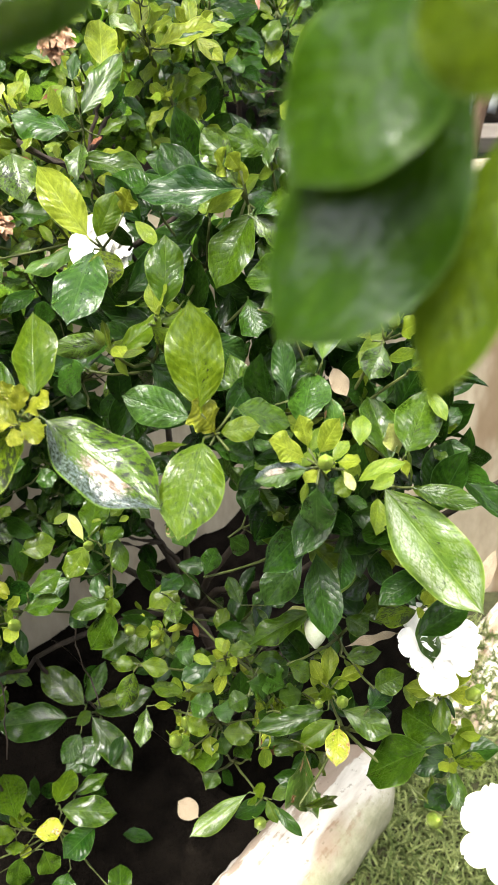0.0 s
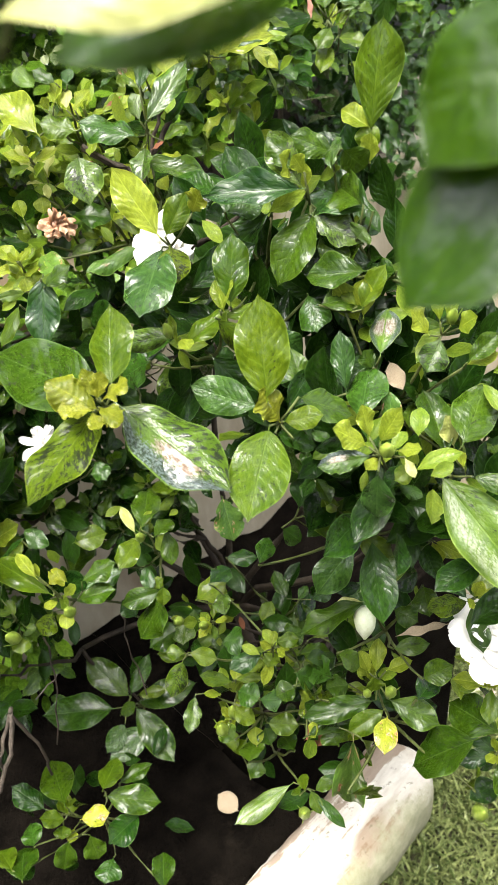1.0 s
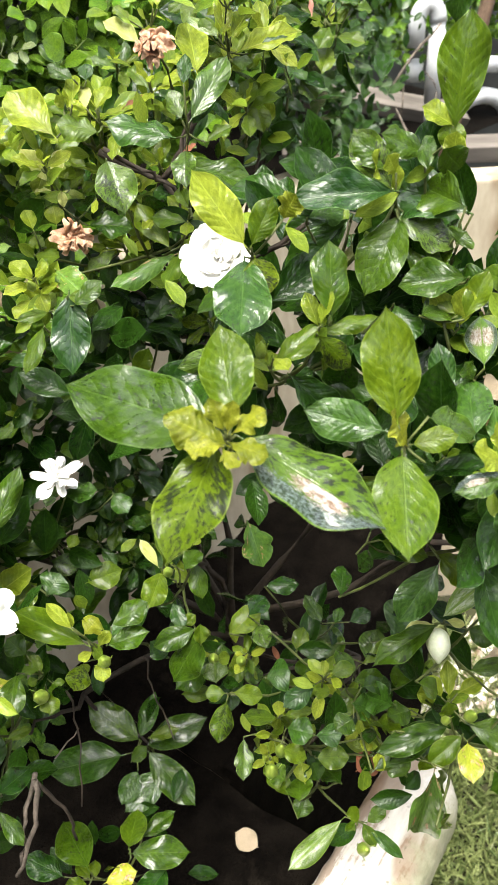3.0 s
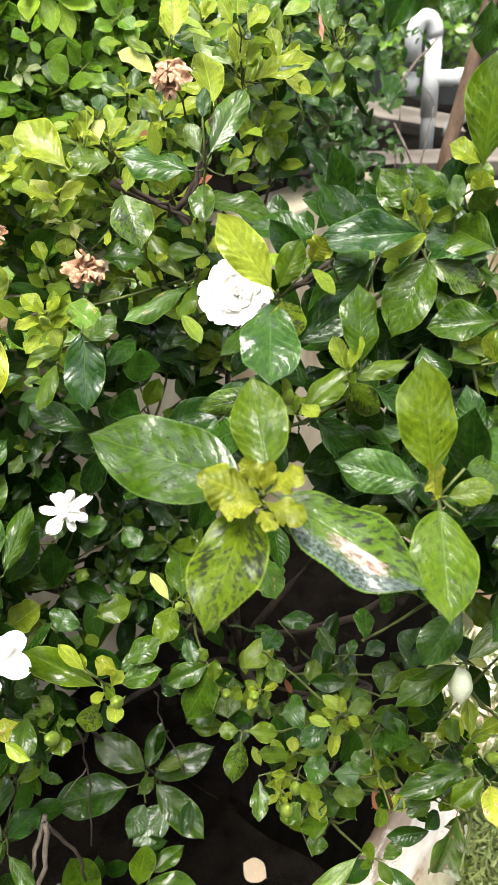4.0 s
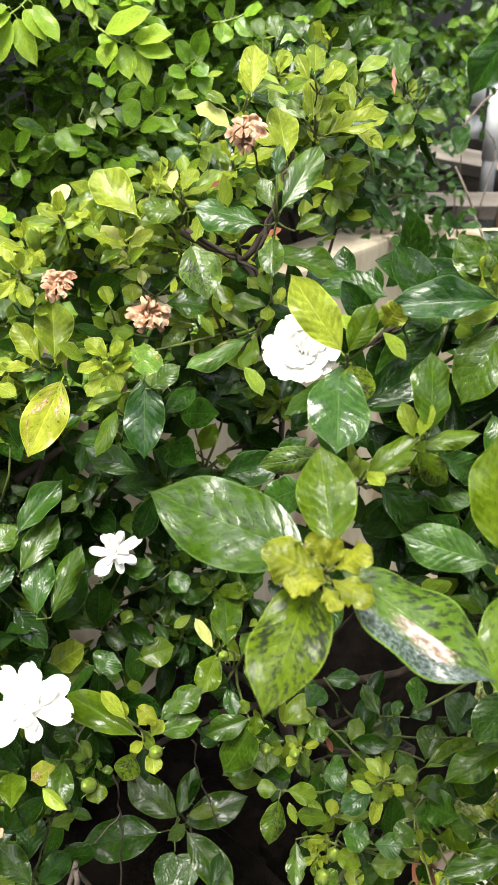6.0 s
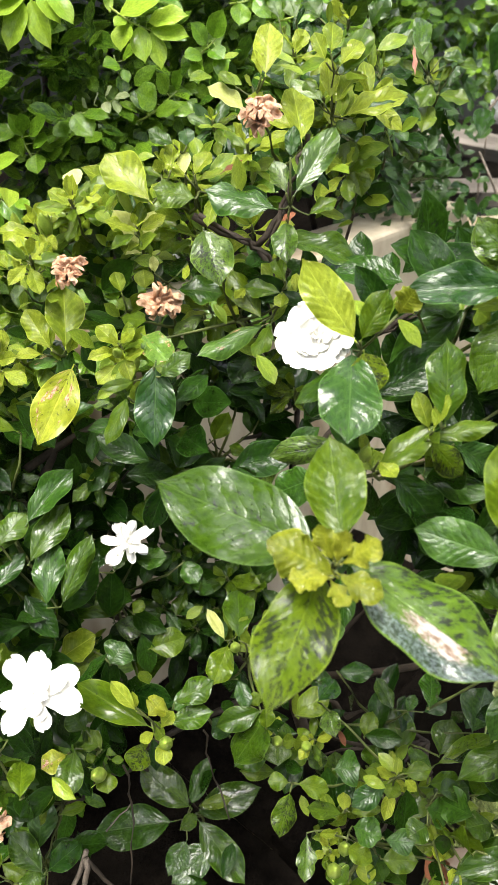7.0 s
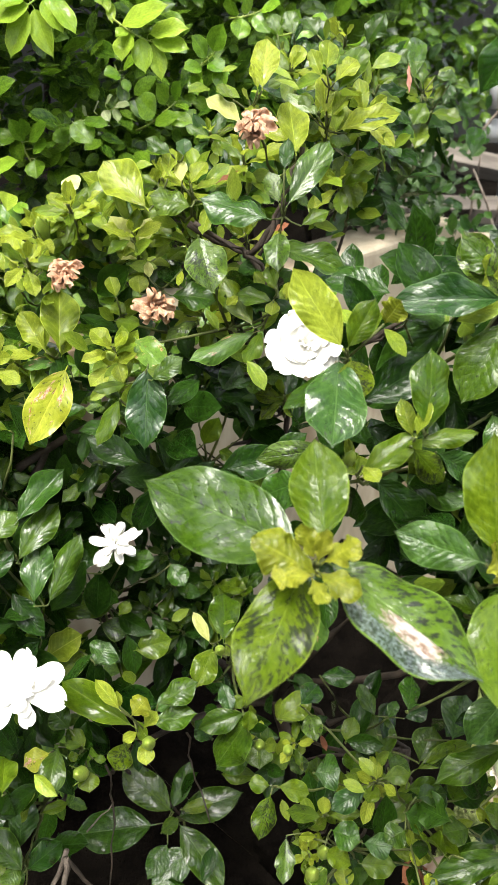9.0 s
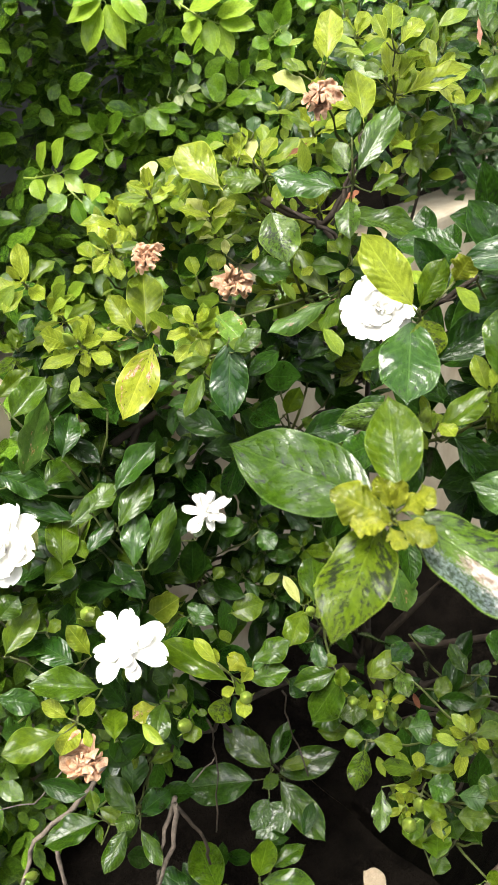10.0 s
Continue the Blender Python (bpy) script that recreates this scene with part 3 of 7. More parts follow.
def shoot(name, fill=1.0, depth=0.16):
    """A twig whose leaves are given next. fill: how much older foliage stands behind it."""
    shoots.append({"leaves": [], "bases": [], "tips": [], "fill": fill, "depth": depth, "name": name})
    return shoots[-1]


def leaf(sprig, material, base, tip, width, roll):
    if material is crinkled:
        kinds = CRUMPLED
    elif sprig["name"] in ("near_rosette", "s_rosette", "old_leaf", "over_flower", "silver_leaf", "ribbed", "dark_sprig"):
        kinds = LARGE
    elif sprig["name"] in ("foreground", "over_top"):
        kinds = EVEN
    elif material in (young, pale):
        kinds = TENDER
    elif material in (scarred, rusty, sooty) and random.random() < 0.3:
        kinds = TORN
    else:
        kinds = BROAD
    ob = new("leaf", random.choice(kinds))
    ob.material_slots[0].link = "OBJECT"
    ob.material_slots[0].material = material
    ob.matrix_basis = leaf_pose(base, tip, width, roll)
    sprig["leaves"].append(ob)
    sprig["bases"].append(Vector(base))
    sprig["tips"].append(Vector(tip))



def facing(sprig, material, base, tip, width, normal):
    leaf(sprig, material, base, tip, width, roll_for(base, tip, Vector(normal)))


# gaps through the whole bush to the pale wall and the dark bed: near end, far end, radius
GAPS = [((-0.200, 0.680, 1.405), (-0.203, 1.178, 1.126), 0.026), ((-0.300, 0.630, 1.480), (-0.389, 0.967, 1.315), 0.022), ((-0.040, 0.560, 1.507), (0.129, 1.553, 1.037), 0.026),
        ((-0.245, 0.655, 1.310), (-0.297, 1.071, 1.012), 0.028), ((-0.012, 0.710, 1.570), (0.144, 1.57, 1.345), 0.050), ((0.020, 0.750, 1.570), (0.224, 1.661, 1.375), 0.050),
        ((-0.180, 0.500, 1.390), (-0.250, 1.124, 1.286), 0.018), ((-0.135, 0.490, 1.552), (-0.118, 0.548, 1.542), 0.034),
        ((-0.231, 0.365, 1.320), (-0.343, 0.786, 0.750), 0.030), ((-0.204, 0.351, 1.306), (-0.276, 0.730, 0.750), 0.030), ((-0.180, 0.337, 1.294), (-0.219, 0.680, 0.750), 0.028),
        ((-0.220, 0.350, 1.307), (-0.314, 0.730, 0.750), 0.030), ((-0.252, 0.328, 1.299), (-0.383, 0.668, 0.750), 0.026), ((-0.200, 0.328, 1.290), (-0.261, 0.655, 0.750), 0.028)]


def in_a_gap(p):
    for a, b, r in GAPS:
        a, b = Vector(a), Vector(b)
        way = b - a
        s = max(0.0, min(1.0, (p - a).dot(way) / way.length_squared))
        if (p - a - way * s).length < r:
            return True
    return False


def rosette(at, size, material):
    """A shoot's end: a few small upright leaves within a ring of larger spread ones."""
    if in_a_gap(Vector(at)):
        return
    sprig = shoot("rosette", 0.2, 0.10)
    face_way = Vector((random.gauss(0, 0.25), -0.6 + random.gauss(0, 0.15), 0.8)).normalized()
    side = face_way.orthogonal().normalized()
    turn0 = random.uniform(0, 6.28)
    outer = {young: (young, young, fresh), fresh: (fresh, mature, spotted, wet), mature: (mature, dark, clear), dark: (dark, mature, wet)}[material]
    inner = {young: young, fresh: random.choice((young, fresh)), mature: fresh, dark: mature}[material]
    for k in range(8):
        ring = k >= 3
        a = turn0 + k * 2.4
        out = (side * math.cos(a) + face_way.cross(side) * math.sin(a)) * (1.0 if ring else 0.55) + face_way * (random.uniform(-0.1, 0.45) if ring else random.uniform(0.6, 1.2))
        out.normalize()
        n = size * (random.uniform(0.95, 1.35) if ring else random.uniform(0.55, 0.85))
        base = Vector(at) + out * 0.002 - face_way * (0.008 if ring else 0.0)
        tip = base + out * n
        up = face_way - out * face_way.dot(out) * 0.9 + Vector((random.gauss(0, 0.15), random.gauss(0, 0.15), 0.2))
        leaf(sprig, random.choice(outer) if ring else inner, base, tip, n * random.uniform(0.42, 0.52), roll_for(base, tip, up))


sprig = shoot("top_shoot", 0.20)
facing(sprig, young, (-0.151, 0.660, 1.702), (-0.147, 0.691, 1.738), 0.021, (0.05, -0.72, 0.64))
facing(sprig, young, (-0.154, 0.663, 1.702), (-0.158, 0.673, 1.721), 0.009, (0.27, -0.67, 0.86))
facing(sprig, young, (-0.124, 0.666, 1.656), (-0.129, 0.707, 1.694), 0.027, (0.27, -0.64, 0.74))
facing(sprig, pale, (-0.166, 0.669, 1.678), (-0.195, 0.682, 1.697), 0.017, (0.17, -0.69, 0.85))
facing(sprig, fresh, (-0.173, 0.672, 1.695), (-0.186, 0.683, 1.706), 0.010, (0.22, -0.71, 0.91))
facing(sprig, young, (-0.161, 0.674, 1.695), (-0.166, 0.669, 1.703), 0.010, (-0.10, -0.57, 0.91))
facing(sprig, young, (-0.153, 0.677, 1.691), (-0.163, 0.659, 1.683), 0.011, (0.25, -0.59, 0.72))

sprig = shoot("upper_crown", 0.20)
facing(sprig, young, (-0.103, 0.712, 1.708), (-0.112, 0.728, 1.730), 0.012, (-0.19, -0.70, 0.67))
facing(sprig, young, (-0.099, 0.715, 1.714), (-0.096, 0.737, 1.736), 0.017, (0.30, -0.68, 0.64))
facing(sprig, young, (-0.092, 0.718, 1.705), (-0.072, 0.743, 1.722), 0.017, (0.02, -0.62, 0.70))
facing(sprig, fresh, (-0.089, 0.721, 1.699), (-0.065, 0.757, 1.733), 0.024, (0.20, -0.61, 0.76))
facing(sprig, young, (-0.098, 0.725, 1.680), (-0.099, 0.745, 1.712), 0.017, (0.25, -0.71, 0.78))
facing(sprig, young, (-0.093, 0.728, 1.679), (-0.072, 0.754, 1.701), 0.016, (-0.22, -0.54, 0.91))
facing(sprig, young, (-0.088, 0.731, 1.667), (-0.031, 0.745, 1.682), 0.025, (0.17, -0.69, 0.76))
facing(sprig, dark, (-0.078, 0.734, 1.665), (-0.042, 0.737, 1.678), 0.014, (0.21, -0.65, 0.77))
facing(sprig, silvery, (-0.103, 0.737, 1.678), (-0.127, 0.764, 1.700), 0.024, (0.21, -0.49, 0.77))
facing(sprig, mature, (-0.093, 0.740, 1.662), (-0.074, 0.732, 1.659), 0.016, (0.14, -0.61, 0.72))
facing(sprig, fresh, (-0.111, 0.744, 1.680), (-0.117, 0.752, 1.695), 0.012, (-0.21, -0.63, 0.93))

sprig = shoot("back_crown")
leaf(sprig, mature, (-0.049, 0.869, 1.732), (-0.035, 0.866, 1.761), 0.024, 61)
leaf(sprig, mature, (-0.071, 0.871, 1.733), (-0.056, 0.855, 1.753), 0.020, 127)
leaf(sprig, young, (-0.079, 0.869, 1.739), (-0.082, 0.860, 1.756), 0.020, 136)
leaf(sprig, mature, (-0.096, 0.885, 1.741), (-0.108, 0.902, 1.758), 0.019, -22)
leaf(sprig, mature, (-0.120, 0.866, 1.741), (-0.128, 0.886, 1.763), 0.019, -29)
leaf(sprig, mature, (-0.136, 0.892, 1.742), (-0.141, 0.911, 1.764), 0.017, -11)
leaf(sprig, mature, (-0.101, 0.870, 1.716), (-0.102, 0.891, 1.741), 0.021, 13)
leaf(sprig, young, (-0.128, 0.887, 1.717), (-0.133, 0.874, 1.733), 0.022, -74)

sprig = shoot("side_crown", 0.24)
facing(sprig, glossy, (0.012, 0.930, 1.700), (0.022, 0.985, 1.748), 0.022, (0.08, -0.60, 0.73))
facing(sprig, mature, (0.004, 0.930, 1.713), (-0.017, 0.939, 1.733), 0.025, (-0.14, -0.53, 0.89))
facing(sprig, clear, (0.020, 0.930, 1.696), (0.014, 0.947, 1.719), 0.025, (0.17, -0.53, 0.84))
facing(sprig, fresh, (0.039, 0.930, 1.695), (0.056, 0.949, 1.714), 0.016, (0.16, -0.63, 0.84))
facing(sprig, young, (0.029, 0.930, 1.679), (0.030, 0.946, 1.702), 0.010, (-0.01, -0.54, 0.84))
facing(sprig, fresh, (0.035, 0.930, 1.679), (0.048, 0.939, 1.695), 0.009, (0.27, -0.56, 0.80))
facing(sprig, fresh, (0.020, 0.930, 1.681), (-0.003, 0.940, 1.704), 0.015, (0.03, -0.66, 0.83))
facing(sprig, clear, (0.027, 0.930, 1.678), (0.011, 0.903, 1.660), 0.022, (0.19, -0.56, 0.87))
facing(sprig, fresh, (0.034, 0.930, 1.667), (0.067, 0.919, 1.663), 0.024, (0.09, -0.54, 0.88))
facing(sprig, fresh, (0.025, 0.930, 1.660), (0.015, 0.896, 1.638), 0.022, (0.21, -0.51, 0.84))
facing(sprig, clear, (0.050, 0.930, 1.694), (0.077, 0.935, 1.694), 0.016, (0.27, -0.60, 0.79))
facing(sprig, fresh, (0.022, 0.930, 1.678), (0.005, 0.924, 1.683), 0.011, (0.20, -0.50, 0.77))
facing(sprig, mature, (0.034, 0.930, 1.702), (0.060, 0.930, 1.702), 0.017, (0.13, -0.54, 0.68))

sprig = shoot("notched", 0.12)
facing(sprig, fresh, (-0.064, 0.780, 1.619), (-0.074, 0.792, 1.641), 0.023, (0.26, -0.55, 0.92))
facing(sprig, fresh, (-0.071, 0.780, 1.624), (-0.065, 0.754, 1.598), 0.022, (-0.12, -0.63, 0.68))
facing(sprig, young, (-0.059, 0.780, 1.595), (-0.053, 0.794, 1.621), 0.012, (-0.26, -0.65, 0.81))
facing(sprig, young, (-0.066, 0.780, 1.597), (-0.072, 0.780, 1.612), 0.011, (0.11, -0.64, 0.72))

sprig = shoot("behind_notched", 0.20)
facing(sprig, sooty, (-0.024, 0.850, 1.640), (-0.002, 0.825, 1.617), 0.020, (-0.01, -0.64, 0.77))
facing(sprig, mature, (-0.026, 0.850, 1.627), (-0.041, 0.858, 1.636), 0.018, (-0.27, -0.49, 0.64))
facing(sprig, dark, (-0.033, 0.850, 1.652), (-0.013, 0.829, 1.634), 0.018, (0.21, -0.72, 0.87))

sprig = shoot("dark_pair", 0.32)
facing(sprig, glossy, (-0.133, 0.600, 1.629), (-0.100, 0.636, 1.672), 0.022, (0.24, -0.72, 0.75))
facing(sprig, dark, (-0.135, 0.603, 1.654), (-0.132, 0.614, 1.674), 0.011, (-0.05, -0.69, 0.88))
facing(sprig, sooty, (-0.138, 0.605, 1.630), (-0.147, 0.619, 1.652), 0.014, (-0.28, -0.57, 0.66))
facing(sprig, fresh, (-0.122, 0.608, 1.614), (-0.101, 0.614, 1.625), 0.014, (-0.10, -0.58, 0.92))
facing(sprig, mature, (-0.147, 0.610, 1.599), (-0.083, 0.600, 1.586), 0.024, (-0.05, -0.52, 0.82))
facing(sprig, sooty, (-0.138, 0.613, 1.609), (-0.140, 0.582, 1.590), 0.020, (-0.21, -0.58, 0.80))
facing(sprig, dark, (-0.144, 0.616, 1.617), (-0.199, 0.633, 1.631), 0.031, (0.28, -0.57, 0.74))
facing(sprig, clear, (-0.139, 0.618, 1.563), (-0.147, 0.636, 1.577), 0.012, (-0.30, -0.69, 0.80))

sprig = shoot("mid_left_top", 0.24)
facing(sprig, young, (-0.241, 0.652, 1.617), (-0.280, 0.682, 1.651), 0.033, (-0.22, -0.57, 0.90))
facing(sprig, clear, (-0.207, 0.655, 1.619), (-0.240, 0.654, 1.629), 0.025, (-0.04, -0.67, 0.72))
facing(sprig, young, (-0.225, 0.658, 1.640), (-0.224, 0.683, 1.661), 0.013, (-0.07, -0.49, 0.90))
facing(sprig, pale, (-0.215, 0.661, 1.636), (-0.216, 0.675, 1.652), 0.011, (-0.14, -0.48, 0.78))
facing(sprig, young, (-0.208, 0.663, 1.635), (-0.195, 0.673, 1.651), 0.016, (-0.11, -0.48, 0.78))
facing(sprig, mature, (-0.222, 0.666, 1.657), (-0.242, 0.668, 1.669), 0.014, (-0.01, -0.69, 0.82))
facing(sprig, dark, (-0.213, 0.669, 1.655), (-0.213, 0.678, 1.669), 0.013, (-0.12, -0.53, 0.88))
facing(sprig, young, (-0.235, 0.672, 1.635), (-0.238, 0.669, 1.647), 0.009, (0.02, -0.65, 0.91))
facing(sprig, young, (-0.193, 0.675, 1.620), (-0.199, 0.651, 1.598), 0.012, (-0.15, -0.66, 0.68))

sprig = shoot("pale_buds", 0.24)
facing(sprig, pale, (-0.258, 0.680, 1.577), (-0.281, 0.694, 1.605), 0.018, (0.07, -0.62, 0.68))
facing(sprig, pale, (-0.253, 0.683, 1.576), (-0.249, 0.706, 1.602), 0.013, (-0.27, -0.69, 0.74))
facing(sprig, pale, (-0.258, 0.686, 1.570), (-0.271, 0.673, 1.573), 0.006, (-0.27, -0.58, 0.85))
facing(sprig, fresh, (-0.244, 0.689, 1.569), (-0.233, 0.703, 1.580), 0.012, (-0.22, -0.62, 0.72))
facing(sprig, mature, (-0.269, 0.692, 1.554), (-0.259, 0.701, 1.566), 0.017, (-0.01, -0.49, 0.74))

sprig = shoot("left_crown", 0.24)
facing(sprig, pale, (-0.318, 0.712, 1.618), (-0.319, 0.733, 1.634), 0.018, (-0.12, -0.57, 0.77))
facing(sprig, young, (-0.327, 0.715, 1.598), (-0.341, 0.734, 1.619), 0.014, (0.06, -0.54, 0.67))
facing(sprig, young, (-0.323, 0.718, 1.598), (-0.331, 0.739, 1.617), 0.012, (-0.12, -0.59, 0.73))
facing(sprig, young, (-0.321, 0.721, 1.597), (-0.319, 0.733, 1.617), 0.011, (0.02, -0.61, 0.74))
facing(sprig, fresh, (-0.313, 0.725, 1.603), (-0.296, 0.750, 1.626), 0.023, (0.05, -0.71, 0.71))
facing(sprig, young, (-0.316, 0.728, 1.586), (-0.301, 0.741, 1.605), 0.016, (0.25, -0.51, 0.79))
facing(sprig, fresh, (-0.326, 0.731, 1.557), (-0.302, 0.746, 1.588), 0.021, (0.17, -0.62, 0.80))
facing(sprig, young, (-0.315, 0.734, 1.526), (-0.300, 0.756, 1.549), 0.017, (0.08, -0.60, 0.90))
facing(sprig, young, (-0.340, 0.737, 1.584), (-0.349, 0.735, 1.590), 0.010, (-0.06, -0.52, 0.69))
facing(sprig, fresh, (-0.347, 0.740, 1.571), (-0.319, 0.735, 1.577), 0.016, (0.20, -0.70, 0.88))

sprig = shoot("left_upright", 0.24)
facing(sprig, young, (-0.363, 0.680, 1.565), (-0.371, 0.700, 1.587), 0.018, (-0.04, -0.65, 0.86))
facing(sprig, young, (-0.362, 0.683, 1.556), (-0.375, 0.696, 1.566), 0.008, (-0.21, -0.61, 0.79))
facing(sprig, young, (-0.348, 0.686, 1.560), (-0.353, 0.700, 1.580), 0.009, (-0.10, -0.68, 0.81))
facing(sprig, young, (-0.345, 0.689, 1.558), (-0.345, 0.710, 1.577), 0.011, (-0.26, -0.66, 0.88))
facing(sprig, fresh, (-0.349, 0.692, 1.549), (-0.372, 0.687, 1.544), 0.012, (0.10, -0.71, 0.85))
facing(sprig, young, (-0.380, 0.695, 1.556), (-0.396, 0.710, 1.567), 0.013, (0.30, -0.55, 0.64))
facing(sprig, young, (-0.387, 0.698, 1.550), (-0.402, 0.694, 1.546), 0.012, (-0.17, -0.57, 0.92))
facing(sprig, mature, (-0.364, 0.701, 1.539), (-0.344, 0.692, 1.530), 0.019, (-0.22, -0.65, 0.91))

sprig = shoot("by_brown", 0.28)
facing(sprig, pale, (-0.245, 0.655, 1.561), (-0.245, 0.654, 1.576), 0.008, (0.12, -0.68, 0.82))
facing(sprig, young, (-0.275, 0.658, 1.544), (-0.281, 0.668, 1.560), 0.013, (0.25, -0.59, 0.82))
facing(sprig, young, (-0.255, 0.661, 1.546), (-0.256, 0.665, 1.562), 0.017, (0.03, -0.66, 0.86))
facing(sprig, young, (-0.218, 0.664, 1.566), (-0.220, 0.648, 1.557), 0.007, (-0.22, -0.66, 0.74))
facing(sprig, glossy, (-0.230, 0.667, 1.543), (-0.190, 0.665, 1.543), 0.028, (-0.19, -0.55, 0.83))
facing(sprig, fresh, (-0.281, 0.669, 1.519), (-0.256, 0.654, 1.521), 0.017, (0.10, -0.70, 0.67))
facing(sprig, fresh, (-0.270, 0.672, 1.525), (-0.284, 0.676, 1.533), 0.014, (-0.16, -0.51, 0.77))
facing(sprig, sooty, (-0.208, 0.675, 1.518), (-0.234, 0.654, 1.510), 0.014, (0.18, -0.71, 0.85))

sprig = shoot("left_big", 0.24)
facing(sprig, young, (-0.322, 0.632, 1.505), (-0.326, 0.669, 1.550), 0.033, (0.23, -0.57, 0.76))
facing(sprig, young, (-0.335, 0.635, 1.503), (-0.359, 0.657, 1.533), 0.022, (-0.24, -0.68, 0.68))
facing(sprig, young, (-0.336, 0.638, 1.504), (-0.341, 0.650, 1.526), 0.013, (-0.07, -0.51, 0.68))
facing(sprig, young, (-0.324, 0.640, 1.497), (-0.315, 0.647, 1.517), 0.016, (-0.13, -0.68, 0.72))
facing(sprig, young, (-0.345, 0.643, 1.497), (-0.370, 0.634, 1.502), 0.012, (-0.01, -0.71, 0.91))
facing(sprig, young, (-0.368, 0.646, 1.490), (-0.367, 0.626, 1.482), 0.012, (0.26, -0.55, 0.83))
facing(sprig, rusty, (-0.327, 0.649, 1.490), (-0.359, 0.638, 1.489), 0.013, (0.27, -0.69, 0.83))
facing(sprig, young, (-0.387, 0.651, 1.489), (-0.383, 0.663, 1.513), 0.012, (0.10, -0.54, 0.68))
facing(sprig, mature, (-0.347, 0.654, 1.482), (-0.319, 0.640, 1.482), 0.016, (-0.29, -0.66, 0.65))

sprig = shoot("old_leaf", 0.3)
leaf(sprig, old, (-0.310, 0.607, 1.502), (-0.340, 0.571, 1.447), 0.034, -47)

sprig = shoot("bright_star", 0.24)
facing(sprig, young, (-0.275, 0.620, 1.512), (-0.292, 0.627, 1.528), 0.017, (0.28, -0.63, 0.72))
facing(sprig, young, (-0.272, 0.620, 1.512), (-0.262, 0.626, 1.525), 0.011, (-0.13, -0.54, 0.85))
facing(sprig, young, (-0.272, 0.620, 1.499), (-0.254, 0.616, 1.510), 0.010, (-0.16, -0.56, 0.91))
facing(sprig, young, (-0.277, 0.620, 1.496), (-0.293, 0.605, 1.485), 0.017, (-0.04, -0.49, 0.63))
facing(sprig, young, (-0.280, 0.620, 1.496), (-0.275, 0.618, 1.513), 0.014, (0.17, -0.62, 0.64))

sprig = shoot("ribbed")
leaf(sprig, wet, (-0.240, 0.587, 1.512), (-0.243, 0.556, 1.451), 0.032, -5)
leaf(sprig, fresh, (-0.241, 0.581, 1.510), (-0.218, 0.577, 1.507), 0.012, 55)
leaf(sprig, fresh, (-0.258, 0.583, 1.497), (-0.284, 0.576, 1.494), 0.010, -62)
leaf(sprig, fresh, (-0.262, 0.573, 1.489), (-0.280, 0.552, 1.457), 0.015, -20)
leaf(sprig, mature, (-0.236, 0.574, 1.504), (-0.211, 0.578, 1.522), 0.017, 49)

sprig = shoot("by_fork", 0.28)
facing(sprig, sooty, (-0.200, 0.622, 1.604), (-0.186, 0.586, 1.574), 0.033, (0.15, -0.53, 0.91))
facing(sprig, fresh, (-0.157, 0.625, 1.528), (-0.183, 0.660, 1.564), 0.024, (0.25, -0.71, 0.77))
facing(sprig, clear, (-0.141, 0.627, 1.550), (-0.172, 0.637, 1.556), 0.017, (0.09, -0.50, 0.66))
facing(sprig, young, (-0.141, 0.630, 1.551), (-0.143, 0.614, 1.543), 0.012, (-0.15, -0.59, 0.80))
facing(sprig, fresh, (-0.150, 0.633, 1.523), (-0.164, 0.599, 1.511), 0.015, (-0.17, -0.65, 0.90))
facing(sprig, young, (-0.131, 0.636, 1.548), (-0.129, 0.649, 1.560), 0.008, (-0.20, -0.53, 0.67))
facing(sprig, rusty, (-0.152, 0.638, 1.522), (-0.212, 0.615, 1.506), 0.021, (-0.22, -0.72, 0.89))
facing(sprig, rusty, (-0.259, 0.641, 1.514), (-0.230, 0.610, 1.498), 0.025, (-0.17, -0.48, 0.89))
facing(sprig, young, (-0.170, 0.644, 1.550), (-0.179, 0.627, 1.547), 0.008, (0.28, -0.59, 0.83))

sprig = shoot("over_flower", 0.6)
facing(sprig, young, (-0.103, 0.458, 1.575), (-0.133, 0.472, 1.620), 0.025, (-0.15, -0.75, 0.65))
facing(sprig, fresh, (-0.100, 0.462, 1.574), (-0.084, 0.470, 1.602), 0.018, (0.3, -0.8, 0.5))
facing(sprig, crinkled, (-0.080, 0.462, 1.589), (-0.073, 0.455, 1.605), 0.017, (0.1, -0.7, 0.7))
facing(sprig, glossy, (-0.105, 0.470, 1.556), (-0.138, 0.476, 1.527), 0.014, (0.0, -0.55, 0.83))
facing(sprig, wet, (-0.104, 0.468, 1.566), (-0.112, 0.404, 1.541), 0.036, (0.0, -0.4, 0.9))
facing(sprig, spotted, (-0.098, 0.462, 1.568), (-0.092, 0.448, 1.546), 0.024, (0.2, -0.75, 0.6))

sprig = shoot("right_top")
facing(sprig, wet, (-0.004, 0.484, 1.597), (-0.074, 0.479, 1.600), 0.027, (0.0, -0.75, 0.65))
leaf(sprig, sooty, (-0.006, 0.488, 1.596), (-0.030, 0.505, 1.633), 0.023, -64)
leaf(sprig, young, (-0.004, 0.493, 1.595), (-0.005, 0.490, 1.613), 0.010, -168)
facing(sprig, clear, (-0.055, 0.430, 1.535), (-0.052, 0.449, 1.580), 0.025, (0.25, -0.85, 0.45))
leaf(sprig, mature, (0.003, 0.495, 1.581), (-0.028, 0.467, 1.538), 0.033, -19)
leaf(sprig, dark, (-0.029, 0.503, 1.579), (-0.078, 0.496, 1.534), 0.028, -47)
